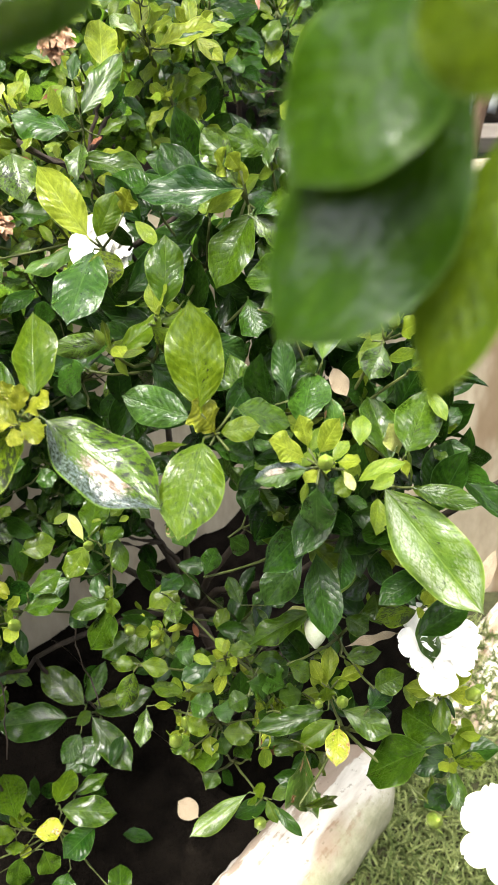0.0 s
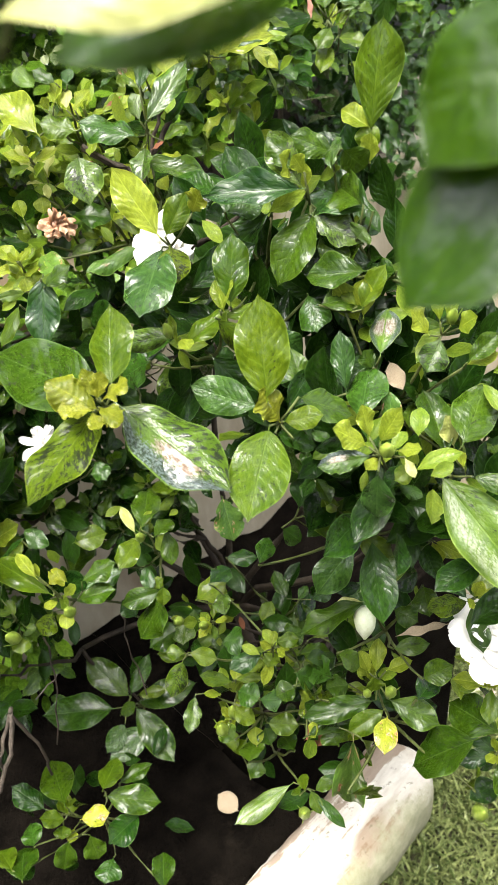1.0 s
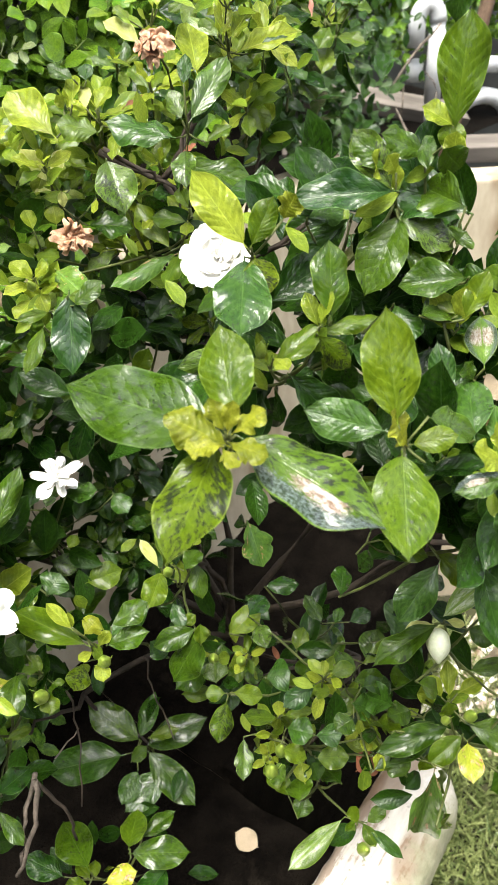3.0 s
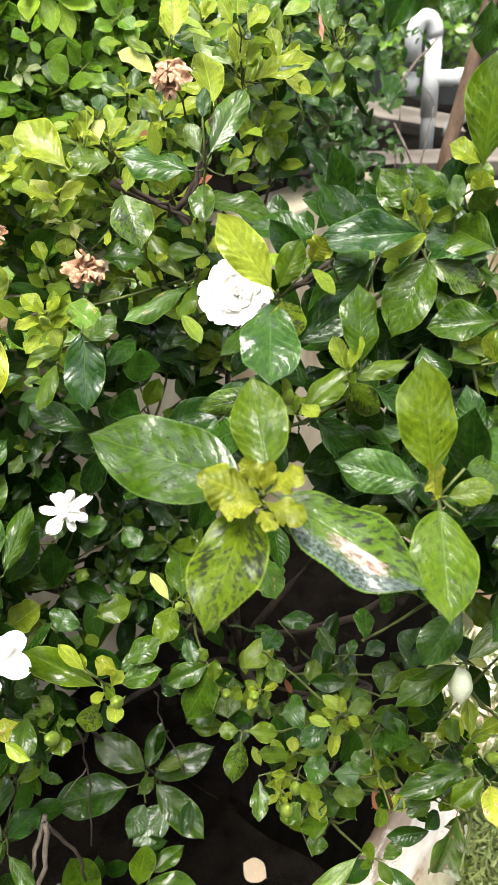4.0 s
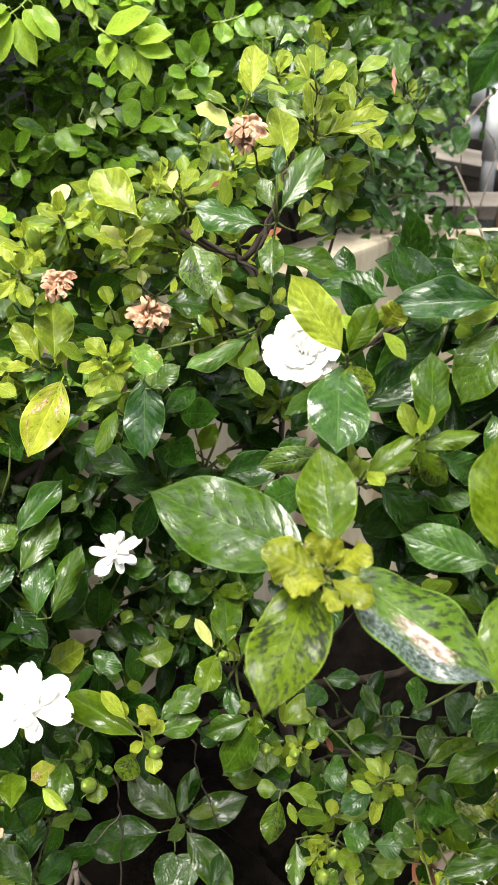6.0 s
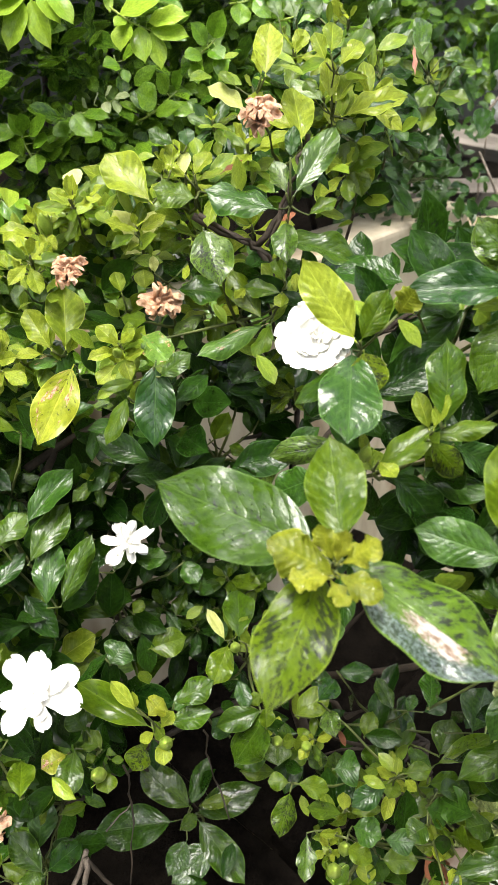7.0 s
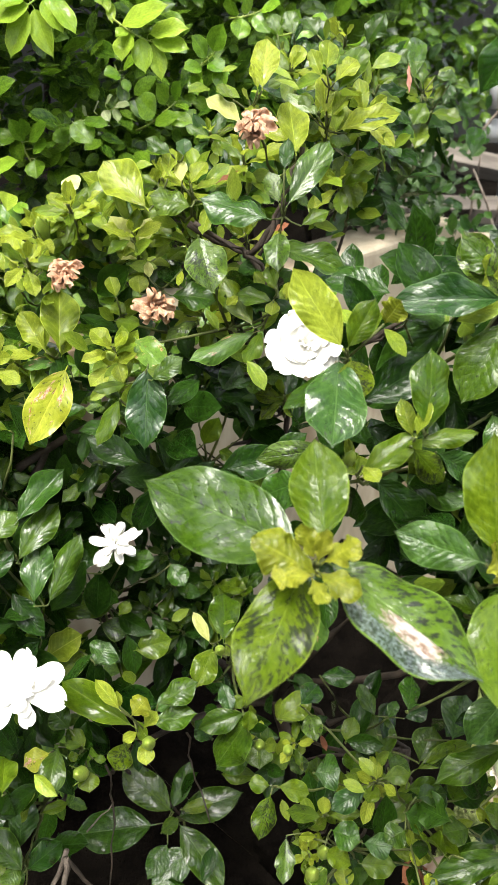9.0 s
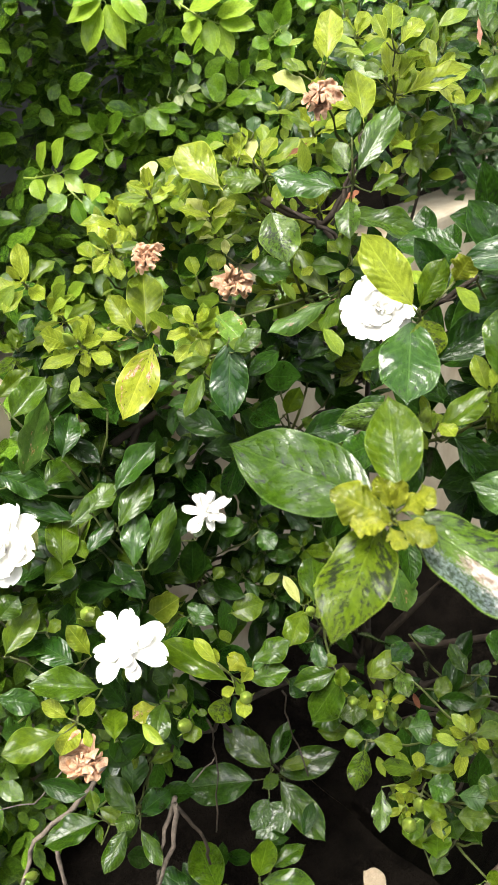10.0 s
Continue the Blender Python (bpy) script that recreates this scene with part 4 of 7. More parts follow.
leaf(sprig, dark, (-0.061, 0.491, 1.582), (-0.034, 0.503, 1.583), 0.018, 38)

sprig = shoot("yellow_star", 0.3)
leaf(sprig, young, (-0.061, 0.440, 1.527), (-0.068, 0.452, 1.547), 0.011, -32)
leaf(sprig, young, (-0.062, 0.428, 1.533), (-0.054, 0.436, 1.552), 0.009, 1)
leaf(sprig, fresh, (-0.062, 0.434, 1.526), (-0.026, 0.428, 1.537), 0.012, 42)
leaf(sprig, fresh, (-0.093, 0.431, 1.504), (-0.058, 0.439, 1.532), 0.019, 29)
leaf(sprig, spotted, (-0.065, 0.423, 1.530), (-0.042, 0.424, 1.504), 0.017, 72)
leaf(sprig, young, (-0.094, 0.431, 1.507), (-0.100, 0.443, 1.526), 0.006, -39)
leaf(sprig, young, (-0.091, 0.428, 1.514), (-0.083, 0.414, 1.512), 0.011, 13)

sprig = shoot("behind_star")
leaf(sprig, sooty, (-0.106, 0.486, 1.493), (-0.155, 0.485, 1.485), 0.019, -67)
leaf(sprig, dark, (-0.078, 0.466, 1.484), (-0.042, 0.451, 1.450), 0.027, 37)
leaf(sprig, dark, (-0.061, 0.480, 1.478), (-0.011, 0.459, 1.469), 0.022, 35)
leaf(sprig, dark, (-0.124, 0.464, 1.481), (-0.153, 0.477, 1.460), 0.028, -53)
leaf(sprig, wet, (-0.038, 0.468, 1.501), (-0.005, 0.471, 1.479), 0.022, 52)
leaf(sprig, dark, (-0.004, 0.477, 1.525), (0.002, 0.449, 1.508), 0.024, 23)
leaf(sprig, dark, (-0.079, 0.477, 1.470), (-0.060, 0.470, 1.483), 0.017, 64)

sprig = shoot("near_rosette", 0)
facing(sprig, deep_leaf, (-0.129, 0.350, 1.511), (-0.218, 0.411, 1.515), 0.047, (-0.15, -0.60, 0.75))
leaf(sprig, fresh, (-0.120, 0.348, 1.518), (-0.124, 0.384, 1.557), 0.031, -24)
facing(sprig, spotted, (-0.129, 0.346, 1.506), (-0.157, 0.279, 1.482), 0.036, (-0.1, -0.35, 0.9))
facing(sprig, scarred, (-0.119, 0.348, 1.508), (-0.047, 0.302, 1.476), 0.044, (0.25, -0.45, 0.85))
leaf(sprig, crinkled, (-0.123, 0.330, 1.512), (-0.154, 0.336, 1.531), 0.024, -33)
leaf(sprig, crinkled, (-0.126, 0.328, 1.514), (-0.146, 0.324, 1.517), 0.015, -20)
leaf(sprig, crinkled, (-0.122, 0.332, 1.518), (-0.106, 0.330, 1.533), 0.015, 24)
leaf(sprig, crinkled, (-0.124, 0.330, 1.515), (-0.106, 0.312, 1.517), 0.014, 30)
leaf(sprig, crinkled, (-0.127, 0.328, 1.513), (-0.120, 0.313, 1.512), 0.011, -12)
leaf(sprig, crinkled, (-0.125, 0.333, 1.519), (-0.132, 0.338, 1.536), 0.011, -59)
leaf(sprig, crinkled, (-0.124, 0.331, 1.519), (-0.120, 0.334, 1.536), 0.010, 60)

sprig = shoot("hanging_leaf", 0)
leaf(sprig, rusty, (-0.106, 0.630, 1.234), (-0.091, 0.600, 1.193), 0.036, 0)

sprig = shoot("left_deep", 0.30)
facing(sprig, fresh, (-0.357, 0.562, 1.242), (-0.393, 0.616, 1.295), 0.033, (0.12, -0.39, 0.79))
facing(sprig, clear, (-0.357, 0.553, 1.293), (-0.361, 0.570, 1.316), 0.026, (-0.08, -0.46, 0.87))
facing(sprig, young, (-0.359, 0.557, 1.222), (-0.321, 0.570, 1.243), 0.032, (-0.09, -0.41, 0.87))
facing(sprig, fresh, (-0.345, 0.549, 1.210), (-0.319, 0.566, 1.227), 0.027, (0.29, -0.48, 0.73))
facing(sprig, young, (-0.378, 0.557, 1.232), (-0.402, 0.578, 1.254), 0.020, (-0.04, -0.57, 0.84))
facing(sprig, young, (-0.365, 0.546, 1.224), (-0.370, 0.552, 1.240), 0.010, (0.08, -0.60, 0.92))
facing(sprig, mature, (-0.377, 0.539, 1.373), (-0.359, 0.565, 1.387), 0.024, (0.18, -0.50, 0.90))
facing(sprig, mature, (-0.381, 0.544, 1.328), (-0.380, 0.571, 1.344), 0.022, (-0.04, -0.56, 0.96))
facing(sprig, wet, (-0.306, 0.548, 1.226), (-0.292, 0.562, 1.241), 0.030, (0.22, -0.53, 0.89))

sprig = shoot("left_mid", 0.40)
facing(sprig, glossy, (-0.384, 0.614, 1.344), (-0.350, 0.657, 1.376), 0.028, (-0.22, -0.41, 0.73))
facing(sprig, mature, (-0.390, 0.615, 1.305), (-0.362, 0.662, 1.333), 0.027, (-0.25, -0.49, 0.88))
facing(sprig, wet, (-0.373, 0.604, 1.271), (-0.376, 0.644, 1.302), 0.036, (0.12, -0.51, 0.90))
facing(sprig, mature, (-0.352, 0.607, 1.278), (-0.332, 0.641, 1.307), 0.021, (-0.23, -0.50, 0.95))
facing(sprig, wet, (-0.325, 0.617, 1.279), (-0.321, 0.645, 1.295), 0.023, (-0.07, -0.44, 0.75))
facing(sprig, sooty, (-0.306, 0.610, 1.284), (-0.299, 0.632, 1.298), 0.017, (0.14, -0.52, 0.75))
facing(sprig, mature, (-0.365, 0.609, 1.226), (-0.295, 0.630, 1.247), 0.029, (-0.13, -0.43, 0.78))
facing(sprig, sooty, (-0.319, 0.624, 1.206), (-0.288, 0.619, 1.198), 0.024, (-0.27, -0.53, 0.85))
facing(sprig, fresh, (-0.292, 0.604, 1.236), (-0.282, 0.613, 1.246), 0.013, (0.24, -0.59, 0.87))
facing(sprig, clear, (-0.282, 0.606, 1.186), (-0.243, 0.616, 1.194), 0.030, (0.24, -0.57, 0.73))
facing(sprig, mature, (-0.295, 0.605, 1.127), (-0.285, 0.656, 1.166), 0.041, (-0.29, -0.60, 0.85))
facing(sprig, dark, (-0.341, 0.625, 1.324), (-0.325, 0.639, 1.337), 0.019, (-0.06, -0.47, 0.75))
facing(sprig, dark, (-0.288, 0.617, 1.293), (-0.253, 0.614, 1.299), 0.023, (0.07, -0.39, 0.74))
facing(sprig, dark, (-0.239, 0.616, 1.292), (-0.223, 0.596, 1.281), 0.021, (-0.21, -0.56, 0.97))

sprig = shoot("mid_deep")
leaf(sprig, dark, (-0.213, 0.691, 1.427), (-0.171, 0.728, 1.428), 0.035, 45)
leaf(sprig, fresh, (-0.209, 0.684, 1.386), (-0.192, 0.686, 1.415), 0.020, 78)
leaf(sprig, fresh, (-0.177, 0.682, 1.370), (-0.192, 0.680, 1.382), 0.013, -53)
leaf(sprig, mature, (-0.248, 0.680, 1.357), (-0.283, 0.672, 1.392), 0.028, -48)
leaf(sprig, mature, (-0.264, 0.642, 1.355), (-0.242, 0.682, 1.365), 0.026, 17)
leaf(sprig, dark, (-0.161, 0.717, 1.398), (-0.182, 0.716, 1.428), 0.020, -59)
leaf(sprig, sooty, (-0.152, 0.679, 1.384), (-0.163, 0.653, 1.342), 0.022, -31)
leaf(sprig, dark, (-0.193, 0.669, 1.335), (-0.213, 0.667, 1.352), 0.020, -52)
leaf(sprig, sooty, (-0.259, 0.645, 1.333), (-0.270, 0.666, 1.342), 0.023, -5)
leaf(sprig, mature, (-0.275, 0.627, 1.327), (-0.280, 0.654, 1.338), 0.020, -3)
leaf(sprig, mature, (-0.225, 0.696, 1.373), (-0.248, 0.691, 1.392), 0.025, -57)
leaf(sprig, dark, (-0.170, 0.725, 1.460), (-0.189, 0.700, 1.439), 0.025, -42)

sprig = shoot("low_left_long", 0.10)
facing(sprig, fresh, (-0.256, 0.477, 1.227), (-0.329, 0.511, 1.247), 0.029, (-0.14, -0.61, 0.96))
facing(sprig, crinkled, (-0.259, 0.477, 1.241), (-0.247, 0.493, 1.245), 0.021, (0.29, -0.47, 0.73))
facing(sprig, young, (-0.266, 0.474, 1.251), (-0.288, 0.489, 1.271), 0.012, (-0.07, -0.47, 0.96))
facing(sprig, young, (-0.268, 0.482, 1.246), (-0.271, 0.486, 1.261), 0.007, (0.04, -0.59, 0.75))
facing(sprig, young, (-0.252, 0.486, 1.215), (-0.241, 0.498, 1.223), 0.013, (-0.26, -0.51, 0.90))
facing(sprig, young, (-0.253, 0.491, 1.196), (-0.249, 0.470, 1.188), 0.015, (0.23, -0.58, 0.90))
facing(sprig, spotted, (-0.269, 0.492, 1.191), (-0.280, 0.475, 1.173), 0.023, (-0.00, -0.60, 0.74))
facing(sprig, young, (-0.257, 0.486, 1.211), (-0.268, 0.474, 1.214), 0.010, (0.08, -0.60, 0.92))

sprig = shoot("bud_star", 0.10)
facing(sprig, glossy, (-0.252, 0.518, 1.183), (-0.209, 0.519, 1.197), 0.023, (-0.19, -0.51, 0.86))
facing(sprig, mature, (-0.245, 0.522, 1.204), (-0.208, 0.533, 1.222), 0.025, (-0.01, -0.39, 0.86))
facing(sprig, dark, (-0.198, 0.536, 1.139), (-0.212, 0.542, 1.159), 0.023, (0.30, -0.41, 0.86))

sprig = shoot("small_star", 0.20)
facing(sprig, fresh, (-0.304, 0.481, 1.195), (-0.315, 0.493, 1.207), 0.011, (0.25, -0.60, 0.88))
facing(sprig, fresh, (-0.306, 0.481, 1.199), (-0.320, 0.477, 1.205), 0.008, (0.13, -0.45, 0.75))
facing(sprig, fresh, (-0.311, 0.485, 1.182), (-0.320, 0.480, 1.183), 0.009, (-0.01, -0.47, 0.74))
facing(sprig, fresh, (-0.305, 0.482, 1.166), (-0.300, 0.464, 1.160), 0.018, (0.23, -0.56, 0.93))
facing(sprig, fresh, (-0.300, 0.486, 1.175), (-0.288, 0.485, 1.176), 0.007, (0.23, -0.61, 0.87))
facing(sprig, fresh, (-0.402, 0.483, 1.133), (-0.387, 0.504, 1.151), 0.032, (-0.06, -0.60, 0.78))
facing(sprig, old, (-0.336, 0.483, 1.187), (-0.355, 0.468, 1.189), 0.021, (-0.26, -0.53, 0.84))
facing(sprig, mature, (-0.327, 0.481, 1.197), (-0.329, 0.440, 1.186), 0.024, (0.17, -0.54, 0.92))
facing(sprig, fresh, (-0.350, 0.468, 1.123), (-0.327, 0.479, 1.124), 0.011, (0.05, -0.39, 0.97))
facing(sprig, wet, (-0.390, 0.488, 1.033), (-0.387, 0.515, 1.077), 0.030, (-0.09, -0.56, 0.92))
facing(sprig, mature, (-0.388, 0.473, 1.027), (-0.413, 0.494, 1.061), 0.025, (-0.23, -0.59, 0.96))
facing(sprig, wet, (-0.394, 0.491, 0.993), (-0.361, 0.508, 1.020), 0.026, (0.14, -0.51, 0.86))
facing(sprig, fresh, (-0.425, 0.477, 1.032), (-0.397, 0.467, 1.024), 0.017, (-0.16, -0.56, 0.85))
facing(sprig, mature, (-0.380, 0.473, 1.020), (-0.404, 0.460, 1.015), 0.023, (0.27, -0.61, 0.75))
facing(sprig, mature, (-0.316, 0.487, 1.212), (-0.331, 0.492, 1.230), 0.021, (-0.15, -0.42, 0.88))

sprig = shoot("dark_sprig", 0)
leaf(sprig, dark, (-0.282, 0.616, 0.881), (-0.380, 0.596, 0.888), 0.051, -22)
leaf(sprig, mature, (-0.259, 0.621, 0.898), (-0.327, 0.657, 0.934), 0.042, -24)
leaf(sprig, dark, (-0.262, 0.628, 0.893), (-0.240, 0.676, 0.925), 0.025, 10)
leaf(sprig, mature, (-0.258, 0.632, 0.871), (-0.173, 0.660, 0.884), 0.041, 20)
leaf(sprig, fresh, (-0.250, 0.623, 0.900), (-0.209, 0.632, 0.902), 0.017, 23)
leaf(sprig, mature, (-0.253, 0.613, 0.891), (-0.193, 0.555, 0.851), 0.039, 19)
leaf(sprig, dark, (-0.233, 0.594, 0.869), (-0.282, 0.555, 0.852), 0.039, -22)
leaf(sprig, mature, (-0.274, 0.606, 0.878), (-0.252, 0.615, 0.895), 0.018, 31)
leaf(sprig, dark, (-0.264, 0.593, 0.879), (-0.286, 0.561, 0.858), 0.028, -14)

sprig = shoot("bud_pair", 0.3)
leaf(sprig, pale, (-0.201, 0.592, 1.211), (-0.219, 0.612, 1.235), 0.012, -14)
leaf(sprig, young, (-0.190, 0.577, 1.230), (-0.178, 0.591, 1.244), 0.012, 20)
leaf(sprig, fresh, (-0.198, 0.588, 1.210), (-0.212, 0.548, 1.197), 0.027, -15)
leaf(sprig, mature, (-0.186, 0.568, 1.235), (-0.187, 0.628, 1.252), 0.031, 10)
leaf(sprig, mature, (-0.174, 0.567, 1.226), (-0.158, 0.597, 1.229), 0.020, 16)
leaf(sprig, mature, (-0.165, 0.592, 1.219), (-0.157, 0.563, 1.190), 0.020, -2)
leaf(sprig, dark, (-0.211, 0.563, 1.186), (-0.253, 0.542, 1.172), 0.023, -33)
leaf(sprig, dark, (-0.189, 0.566, 1.186), (-0.179, 0.540, 1.175), 0.016, 8)
leaf(sprig, mature, (-0.160, 0.529, 1.181), (-0.195, 0.519, 1.122), 0.037, -30)
leaf(sprig, mature, (-0.165, 0.536, 1.178), (-0.210, 0.523, 1.170), 0.023, -44)
leaf(sprig, fresh, (-0.179, 0.548, 1.171), (-0.166, 0.551, 1.182), 0.013, 48)
leaf(sprig, fresh, (-0.162, 0.520, 1.171), (-0.161, 0.529, 1.190), 0.015, 18)

sprig = shoot("square_leaf", 0.15)
facing(sprig, glossy, (-0.156, 0.573, 1.089), (-0.198, 0.551, 1.077), 0.034, (-0.24, -0.45, 0.80))
facing(sprig, silvery, (-0.151, 0.566, 1.103), (-0.153, 0.536, 1.098), 0.027, (-0.29, -0.40, 0.74))
facing(sprig, mature, (-0.143, 0.557, 1.085), (-0.144, 0.576, 1.111), 0.014, (-0.24, -0.42, 0.97))
facing(sprig, fresh, (-0.119, 0.569, 1.084), (-0.138, 0.551, 1.079), 0.019, (0.23, -0.50, 0.76))
facing(sprig, young, (-0.114, 0.570, 1.098), (-0.095, 0.572, 1.108), 0.013, (-0.14, -0.54, 0.82))
facing(sprig, sooty, (-0.114, 0.557, 1.097), (-0.109, 0.538, 1.085), 0.020, (0.22, -0.48, 0.73))
facing(sprig, young, (-0.156, 0.569, 1.104), (-0.167, 0.560, 1.113), 0.007, (-0.01, -0.41, 0.89))
facing(sprig, young, (-0.151, 0.575, 1.099), (-0.150, 0.587, 1.107), 0.007, (-0.14, -0.59, 0.84))
facing(sprig, clear, (-0.153, 0.569, 1.041), (-0.193, 0.565, 1.049), 0.019, (-0.10, -0.44, 0.81))
facing(sprig, mature, (-0.088, 0.567, 1.016), (-0.088, 0.595, 1.041), 0.029, (0.26, -0.61, 0.77))

sprig = shoot("tip_star", 0.15)
facing(sprig, fresh, (-0.141, 0.497, 1.126), (-0.162, 0.498, 1.127), 0.016, (-0.24, -0.59, 0.78))
facing(sprig, fresh, (-0.135, 0.491, 1.134), (-0.105, 0.489, 1.126), 0.019, (-0.17, -0.57, 0.89))
facing(sprig, spotted, (-0.141, 0.488, 1.126), (-0.152, 0.459, 1.101), 0.023, (0.30, -0.40, 0.90))
facing(sprig, clear, (-0.092, 0.490, 1.090), (-0.126, 0.487, 1.104), 0.016, (0.18, -0.52, 0.84))
facing(sprig, young, (-0.089, 0.493, 1.085), (-0.089, 0.511, 1.091), 0.013, (0.03, -0.40, 0.96))
facing(sprig, wet, (-0.055, 0.480, 1.148), (-0.089, 0.461, 1.143), 0.020, (0.23, -0.44, 0.96))
facing(sprig, fresh, (-0.087, 0.482, 1.104), (-0.055, 0.483, 1.108), 0.011, (0.26, -0.49, 0.89))
facing(sprig, young, (-0.043, 0.501, 1.124), (-0.061, 0.503, 1.138), 0.010, (-0.27, -0.42, 0.87))
facing(sprig, young, (-0.047, 0.483, 1.153), (-0.043, 0.498, 1.160), 0.008, (-0.13, -0.59, 0.80))
facing(sprig, fresh, (-0.042, 0.479, 1.163), (-0.018, 0.479, 1.169), 0.016, (0.17, -0.51, 0.96))
facing(sprig, young, (-0.041, 0.479, 1.156), (-0.033, 0.465, 1.159), 0.009, (-0.21, -0.48, 0.78))
facing(sprig, young, (-0.047, 0.494, 1.123), (-0.057, 0.470, 1.109), 0.012, (0.05, -0.42, 0.92))
facing(sprig, fresh, (-0.044, 0.500, 1.126), (-0.052, 0.482, 1.126), 0.018, (-0.07, -0.39, 0.83))
facing(sprig, fresh, (-0.035, 0.485, 1.088), (-0.006, 0.504, 1.108), 0.023, (-0.19, -0.42, 0.88))
facing(sprig, mature, (-0.020, 0.480, 1.147), (0.013, 0.486, 1.144), 0.018, (0.01, -0.56, 0.88))
facing(sprig, clear, (-0.009, 0.501, 1.144), (0.047, 0.517, 1.165), 0.020, (-0.29, -0.57, 0.74))

sprig = shoot("tip_dark", 0.15)
facing(sprig, fresh, (-0.134, 0.553, 1.148), (-0.100, 0.566, 1.170), 0.027, (-0.13, -0.55, 0.92))
facing(sprig, mature, (-0.034, 0.571, 1.133), (-0.049, 0.599, 1.151), 0.018, (0.24, -0.40, 0.94))
facing(sprig, mature, (-0.019, 0.570, 1.066), (-0.030, 0.611, 1.092), 0.042, (-0.24, -0.54, 0.79))
facing(sprig, clear, (-0.063, 0.563, 1.102), (-0.053, 0.582, 1.120), 0.019, (-0.09, -0.42, 0.83))
facing(sprig, mature, (-0.056, 0.553, 1.069), (-0.050, 0.566, 1.088), 0.026, (-0.02, -0.47, 0.87))
facing(sprig, mature, (0.014, 0.559, 1.077), (0.031, 0.582, 1.106), 0.032, (-0.06, -0.54, 0.77))
facing(sprig, wet, (0.044, 0.561, 1.109), (0.064, 0.592, 1.142), 0.039, (0.13, -0.46, 0.76))
facing(sprig, dark, (-0.007, 0.563, 1.140), (0.017, 0.567, 1.150), 0.018, (-0.03, -0.47, 0.91))
facing(sprig, dark, (-0.021, 0.569, 1.133), (-0.011, 0.584, 1.142), 0.012, (-0.17, -0.49, 0.81))
facing(sprig, dark, (-0.095, 0.548, 1.214), (-0.061, 0.547, 1.215), 0.019, (-0.02, -0.41, 0.81))

sprig = shoot("s_rosette", 0.25)
leaf(sprig, crinkled, (-0.022, 0.364, 1.483), (-0.033, 0.360, 1.508), 0.028, -49)
leaf(sprig, fresh, (-0.020, 0.363, 1.484), (0.005, 0.357, 1.492), 0.015, 54)
leaf(sprig, mature, (-0.010, 0.367, 1.499), (0.024, 0.378, 1.479), 0.022, 36)
facing(sprig, fresh, (-0.029, 0.361, 1.499), (-0.033, 0.385, 1.560), 0.034, (0.1, -0.8, 0.5))
leaf(sprig, wet, (-0.034, 0.363, 1.494), (-0.080, 0.379, 1.503), 0.025, -58)
facing(sprig, clear, (-0.028, 0.353, 1.487), (-0.039, 0.291, 1.461), 0.036, (0.1, -0.45, 0.85))
leaf(sprig, dark, (-0.025, 0.356, 1.480), (0.001, 0.377, 1.457), 0.015, 54)
leaf(sprig, dark, (-0.014, 0.354, 1.477), (-0.019, 0.385, 1.433), 0.025, -112)

sprig = shoot("s_bud_star")
leaf(sprig, young, (0.032, 0.353, 1.471), (0.010, 0.346, 1.489), 0.018, -38)
leaf(sprig, young, (0.033, 0.359, 1.474), (0.028, 0.363, 1.495), 0.012, -24)
leaf(sprig, young, (0.039, 0.354, 1.473), (0.050, 0.351, 1.499), 0.014, 70)
leaf(sprig, young, (0.048, 0.346, 1.472), (0.062, 0.340, 1.477), 0.011, 19)
leaf(sprig, pale, (0.052, 0.339, 1.472), (0.058, 0.332, 1.462), 0.006, 27)
leaf(sprig, young, (0.039, 0.353, 1.463), (0.030, 0.344, 1.460), 0.009, -19)
leaf(sprig, scarred, (0.034, 0.343, 1.471), (0.000, 0.341, 1.465), 0.015, -46)
leaf(sprig, wet, (0.037, 0.339, 1.462), (0.036, 0.337, 1.424), 0.021, -8)
leaf(sprig, fresh, (0.059, 0.347, 1.459), (0.047, 0.339, 1.455), 0.012, -41)

sprig = shoot("spot_group")
leaf(sprig, bleached, (0.045, 0.430, 1.495), (0.052, 0.465, 1.519), 0.022, -7)
leaf(sprig, young, (0.078, 0.434, 1.508), (0.064, 0.432, 1.528), 0.018, -42)
leaf(sprig, young, (0.084, 0.433, 1.517), (0.081, 0.443, 1.543), 0.010, -32)
leaf(sprig, young, (0.090, 0.428, 1.517), (0.091, 0.438, 1.543), 0.010, 1)
leaf(sprig, young, (0.095, 0.428, 1.515), (0.104, 0.420, 1.527), 0.017, 50)
leaf(sprig, sooty, (0.085, 0.432, 1.507), (0.075, 0.415, 1.490), 0.021, -26)
leaf(sprig, mature, (0.100, 0.415, 1.496), (0.120, 0.419, 1.516), 0.014, 50)
leaf(sprig, young, (0.100, 0.420, 1.492), (0.121, 0.419, 1.501), 0.011, 41)
leaf(sprig, wet, (0.022, 0.423, 1.471), (0.017, 0.443, 1.511), 0.017, -25)
leaf(sprig, mature, (-0.007, 0.426, 1.467), (-0.015, 0.441, 1.500), 0.017, -2)
leaf(sprig, dark, (0.030, 0.394, 1.464), (0.038, 0.439, 1.488), 0.029, -11)
leaf(sprig, mature, (0.041, 0.435, 1.484), (0.034, 0.436, 1.498), 0.013, -55)
leaf(sprig, rusty, (0.055, 0.406, 1.444), (0.051, 0.423, 1.473), 0.014, -19)
leaf(sprig, mature, (0.089, 0.393, 1.436), (0.078, 0.431, 1.472), 0.028, 1)
